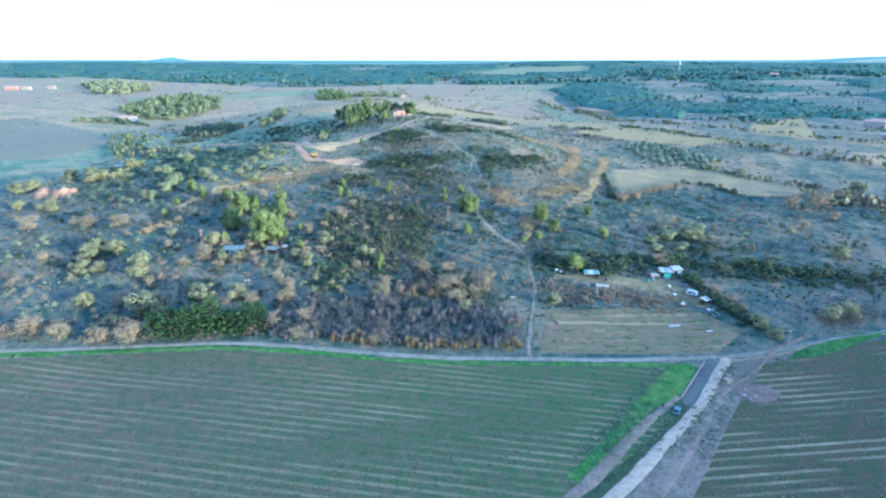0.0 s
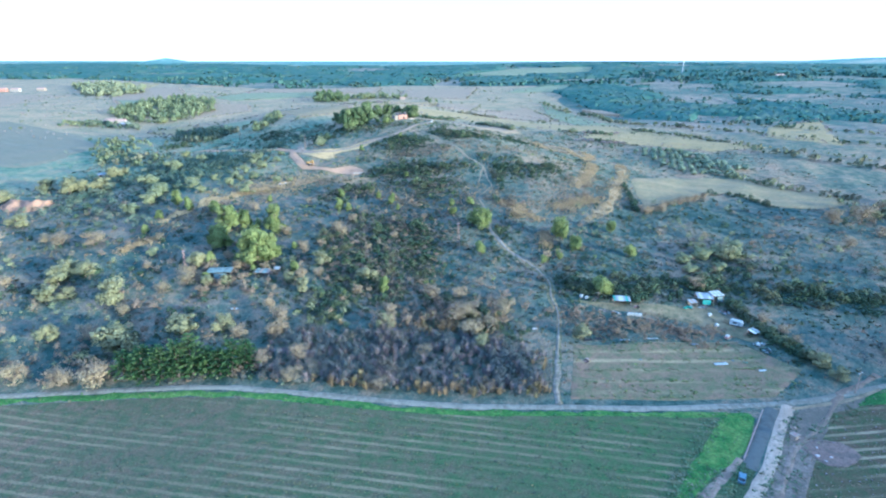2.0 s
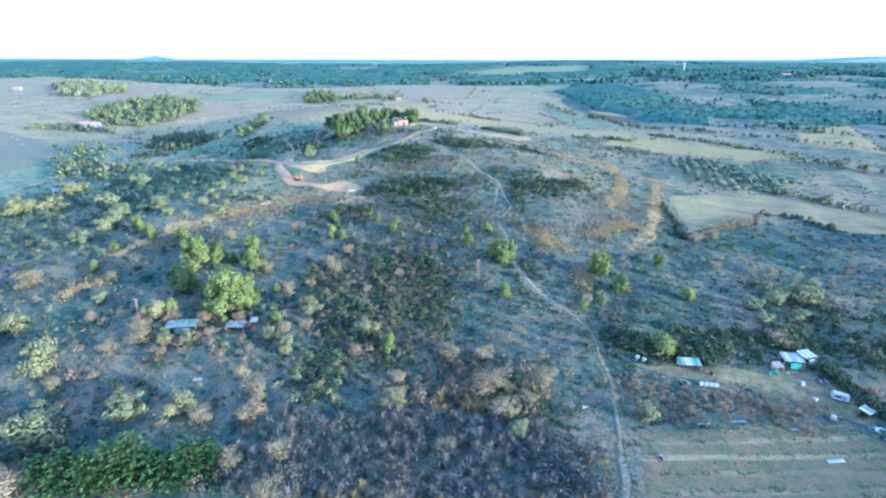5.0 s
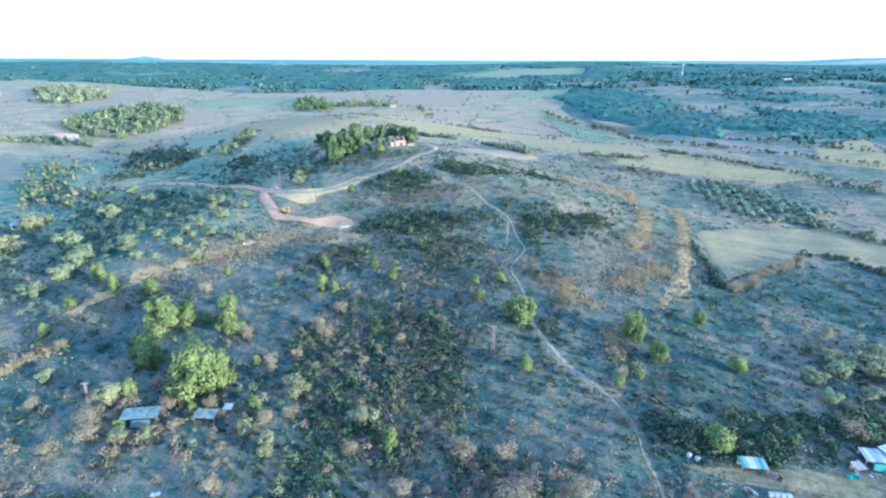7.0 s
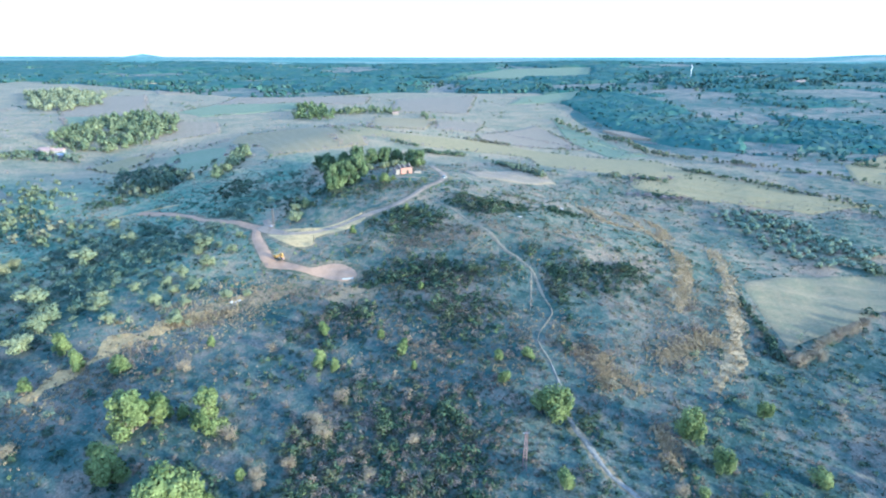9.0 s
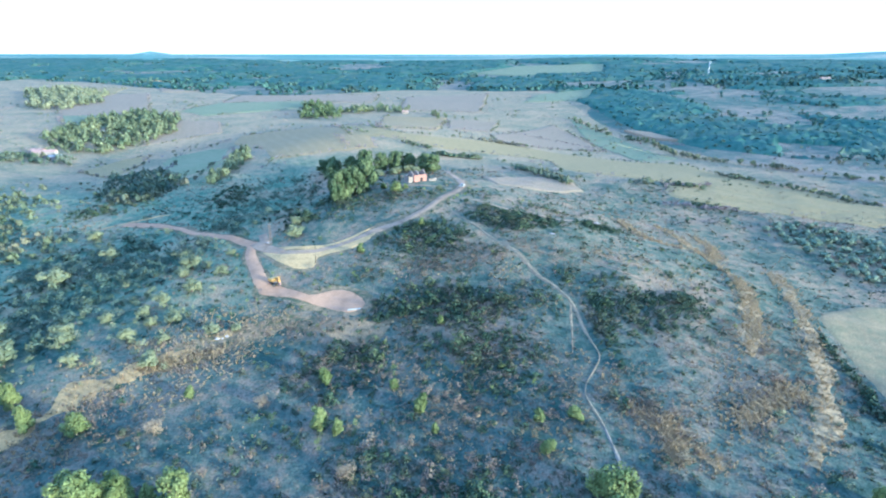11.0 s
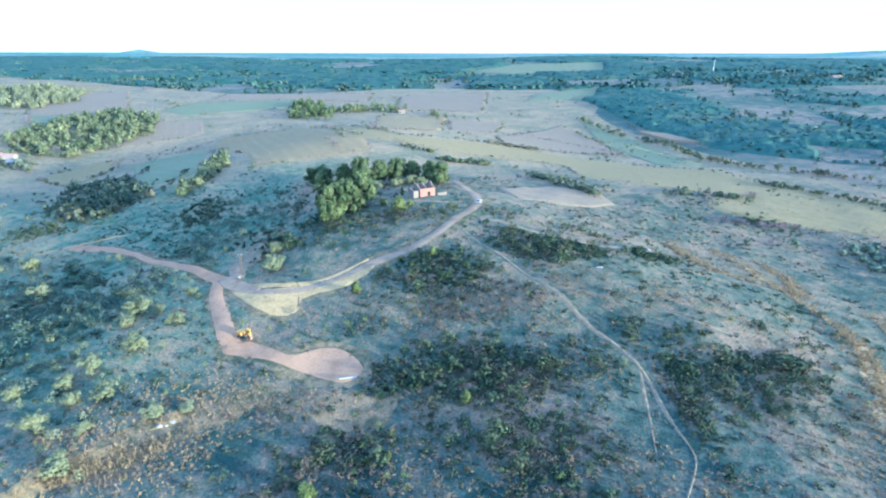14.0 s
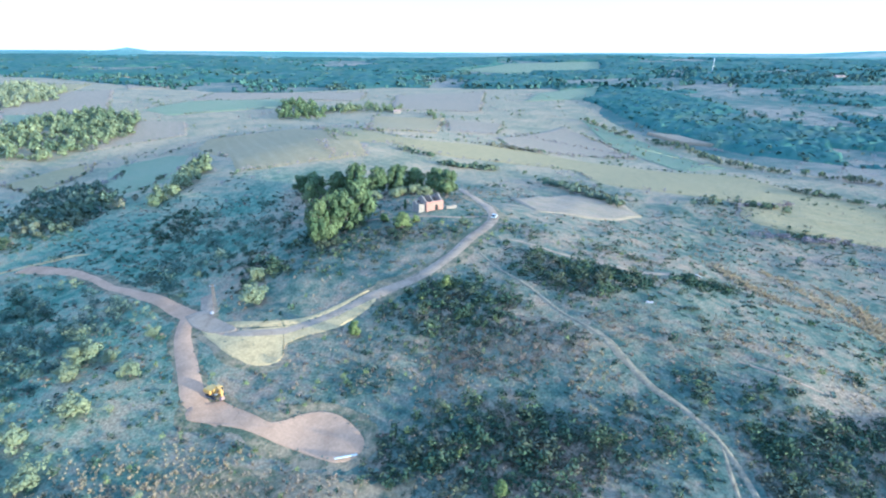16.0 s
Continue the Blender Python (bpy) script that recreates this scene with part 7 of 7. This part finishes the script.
def scrap_heap(m, n, spread, mats, seed, label):
    """A heap of boards, sheets and crates thrown together."""
    root = tagged(empty("scrap_heap", m), label, "scrap heap")
    r = random.Random(seed)
    for k in range(n):
        x, y, turn = (r.random() - 0.5) * spread, (r.random() - 0.5) * spread * 0.7, r.random() * math.pi
        long, wide, thick = 0.7 + 1.3 * r.random(), 0.3 + 0.6 * r.random(), (0.05, 0.07, 0.5)[k % 3]
        bm = boxed(-long / 2, long / 2, -wide / 2, wide / 2, 0, thick, bevel=0.015)
        tilt = 0 if thick > 0.3 else (r.random() - 0.5) * 0.7
        bm.transform(Matrix.Translation((x, y, 0.05 + abs(math.sin(tilt)) * long / 2 + 0.12 * (k % 4))) @ Matrix.Rotation(turn, 4, "Z") @ Matrix.Rotation(tilt, 4, "Y"))
        part("crate" if thick > 0.3 else "board", bm, mats[k % len(mats)], root)
    return root


scrap_heap(on(103.2, 224.6, 20), 12, 4.0, [WOOD, RUST, TIN, RUBBER], 1, "heap of weathered boards and rusty scrap below the shacks")
scrap_heap(on(91.5, 228.0, 0), 9, 3.6, [WOOD, TIN, GREENSHEET], 2, "scrap boards and a green sheet beside the shack")
scrap_heap(on(97.5, 228.2, 40), 9, 4.0, [BLUESHEET, WHITE, WOOD], 3, "boards and pale sheets in front of the shack")
scrap_heap(on(106.6, 204.6, 10), 10, 3.4, [TIN, BLUESHEET, WHITE, RUBBER], 4, "pale sheets and crates piled beside the hedge")
scrap_heap(on(107.4, 200.4, 60), 8, 3.2, [RUBBER, TIN, BLUESHEET], 5, "dark crates and grey sheets beside the hedge")
scrap_heap(on(70.6, 226.9, 0), 6, 1.8, [RUBBER, RUST], 6, "small dark heap of scrap between the shelter and the containers")
scrap_heap(on(44.0, 194.8, 0), 7, 2.6, [RUST, RUBBER, WOOD], 7, "brown and black scrap on the garden beds")
scrap_heap(on(61.5, 223.8, 0), 6, 2.6, [PLASTER, WOOD, TIN], 8, "pinkish boards lying on the terrace edge")
scrap_heap(on(57.0, 225.6, 0), 5, 2.2, [LIMEWASH, WOOD], 9, "pale boards lying on the terrace edge")
scrap_heap(on(-82.0, 250.5, 10), 9, 4.0, [WOOD, RUST, TIN, BLUESHEET], 10, "scrap boards and sheets between the two shacks")


def pole(m, h, label, lattice=False, metal=RUST):
    root = tagged(empty("utility_pole", m), label, "pole")
    if lattice:
        b = 0.045 * h
        for x, y in ((-b, -b), (b, -b), (b, b), (-b, b)):
            part("leg", rod((x, y, -0.3), (x * 0.4, y * 0.4, h), 0.07, n=6), metal, root)
        for i in range(int(h)):
            k, kk = b * (1 - 0.6 * i / h), b * (1 - 0.6 * (i + 1) / h)
            part("brace", rod((-k, -k, i), (kk, -kk, i + 1), 0.03, n=5), metal, root)
            part("brace", rod((k, k, i), (-kk, kk, i + 1), 0.03, n=5), metal, root)
    else:
        part("shaft", rod((0, 0, -0.4), (0, 0, h), 0.16, 0.1), WOOD, root)
    part("crossarm", boxed(-0.9, 0.9, -0.06, 0.06, h - 0.5, h - 0.38), STEEL, root)
    for x in (-0.8, 0.0, 0.8):
        part("insulator", rod((x, 0, h - 0.38), (x, 0, h - 0.15), 0.06), WHITE, root)
    return root


pole(on(123.2, 178.7, 20), 7.5, "pale wooden utility pole beside the lane")
pole(on(2.6, 271.6, 0), 12.0, "rusty lattice pole in the scrub", True)
pole(on(-99.8, 421.5, 0), 10.0, "grey lattice power pole beside the hill road", True, BARK)
pole(on(-113.8, 251.8, 0), 8.5, "rusty lattice frame near the shacks", True)
pole(on(57.0, 233.4, 0), 3.0, "short pale post beside the garden")


def far_mast(m, h):
    root = tagged(empty("radio_mast", m), "tall pale mast on the wooded hills", "mast")
    part("shaft", rod((0, 0, -1), (0, 0, h), 0.9, 0.5, 12), STEEL, root)
    part("platform", rod((0, 0, h * 0.8), (0, 0, h * 0.86), 1.6, 1.6, 14), STEEL, root)
    return root


far_mast(on(681, 1695), 34)
wall_line = tagged(empty("parapet", on(82.5, 161.0, math.degrees(math.atan2(22, 17)))), "low pale stone parapet along the paved strip", "wall")
for i in range(9):
    part("block", boxed(-13.9 + i * 3.1, -10.85 + i * 3.1, -0.14, 0.14, -0.4, 0.45 - 0.03 * (i % 3), bevel=0.03), KERBSTONE, wall_line)


def boulders(m, n, size, seed, label, name="rock_outcrop", mat=None):
    """A cluster of angular stones."""
    root = tagged(empty(name, m), label, "rock")
    r = random.Random(seed)
    for i in range(n):
        bm = bmesh.new()
        bmesh.ops.create_icosphere(bm, subdivisions=2, radius=1)
        s = size * (0.4 + 0.6 * r.random())
        cx, cy = (r.random() - 0.5) * size * n * 0.5, (r.random() - 0.5) * size * 1.6
        for v in bm.verts:
            k = 0.8 + 0.4 * noise.noise(v.co * 1.7 + Vector((i * 3.1, seed, 0)))
            v.co = Vector((cx + v.co.x * s * 0.8 * k, cy + v.co.y * s * 0.6 * k, s * 0.25 + v.co.z * s * 0.45 * k))
        part("stone", bm, mat or ROCK, root)
    return root


cistern = tagged(empty("cistern", on(92.6, 159.0, 25, 0.1)), "square grey concrete cistern at the edge of the gravel road", "cistern")
part("body", boxed(-1.0, 1.0, -0.9, 0.9, -0.4, 1.05, bevel=0.06), STONE, cistern)
part("lid", boxed(-1.1, 1.1, -1.0, 1.0, 1.05, 1.2, bevel=0.04), STONE, cistern, "pale concrete lid")
part("hatch", boxed(-0.4, 0.4, -0.4, 0.4, 1.2, 1.27, bevel=0.02), RUST, cistern, "rusty iron hatch")
boulders(on(94.2, 163.2, 40), 4, 1.2, 1, "heap of dark grey boulders behind the cistern", "boulder_heap", STONE)
for k, (x, y) in enumerate(((94.1, 152.0), (96.1, 154.8), (95.0, 149.3), (97.4, 151.2))):
    boulders(on(x, y, 70 * k), 1, 0.9, 2 + k, "pale stone block on reddish bare earth", "stone_block")
boulders(on(-98.5, 353.9, 12), 8, 1.1, 4, "pale rock outcrop in the dry grass")
boulders(on(47.8, 436.6, 0), 6, 1.0, 5, "whitish rocks at the end of the track")
boulders(on(22.0, 410.0, 10), 5, 0.8, 6, "whitish rocks in the scrub")
boulders(on(20.5, 419.0, 20), 5, 0.8, 7, "whitish rocks beside the scrub")
boulders(on(-101.5, 424.0, 70), 5, 0.9, 8, "pale spoil stones beside the hill road")
boulders(on(-40.5, 424.5, 0), 3, 0.5, 9, "pale stones in the scrub below the road")
boulders(on(29.0, 213.0, 0), 4, 0.9, 10, "pale stones beside the path")
cypress = tree("cypress", DARKPINE_LEAF, [(0, 0, 0.25, 0.3), (0, 0, 0.5, 0.28), (0, 0, 0.75, 0.2), (0, 0, 0.9, 0.12)], 300, 0.07, 0.5, "small dark cypress beside the stone house", 71)
cypress.matrix_world = on(-46.5, 484.5) @ Matrix.Diagonal((2.6, 2.6, 4.2, 1))
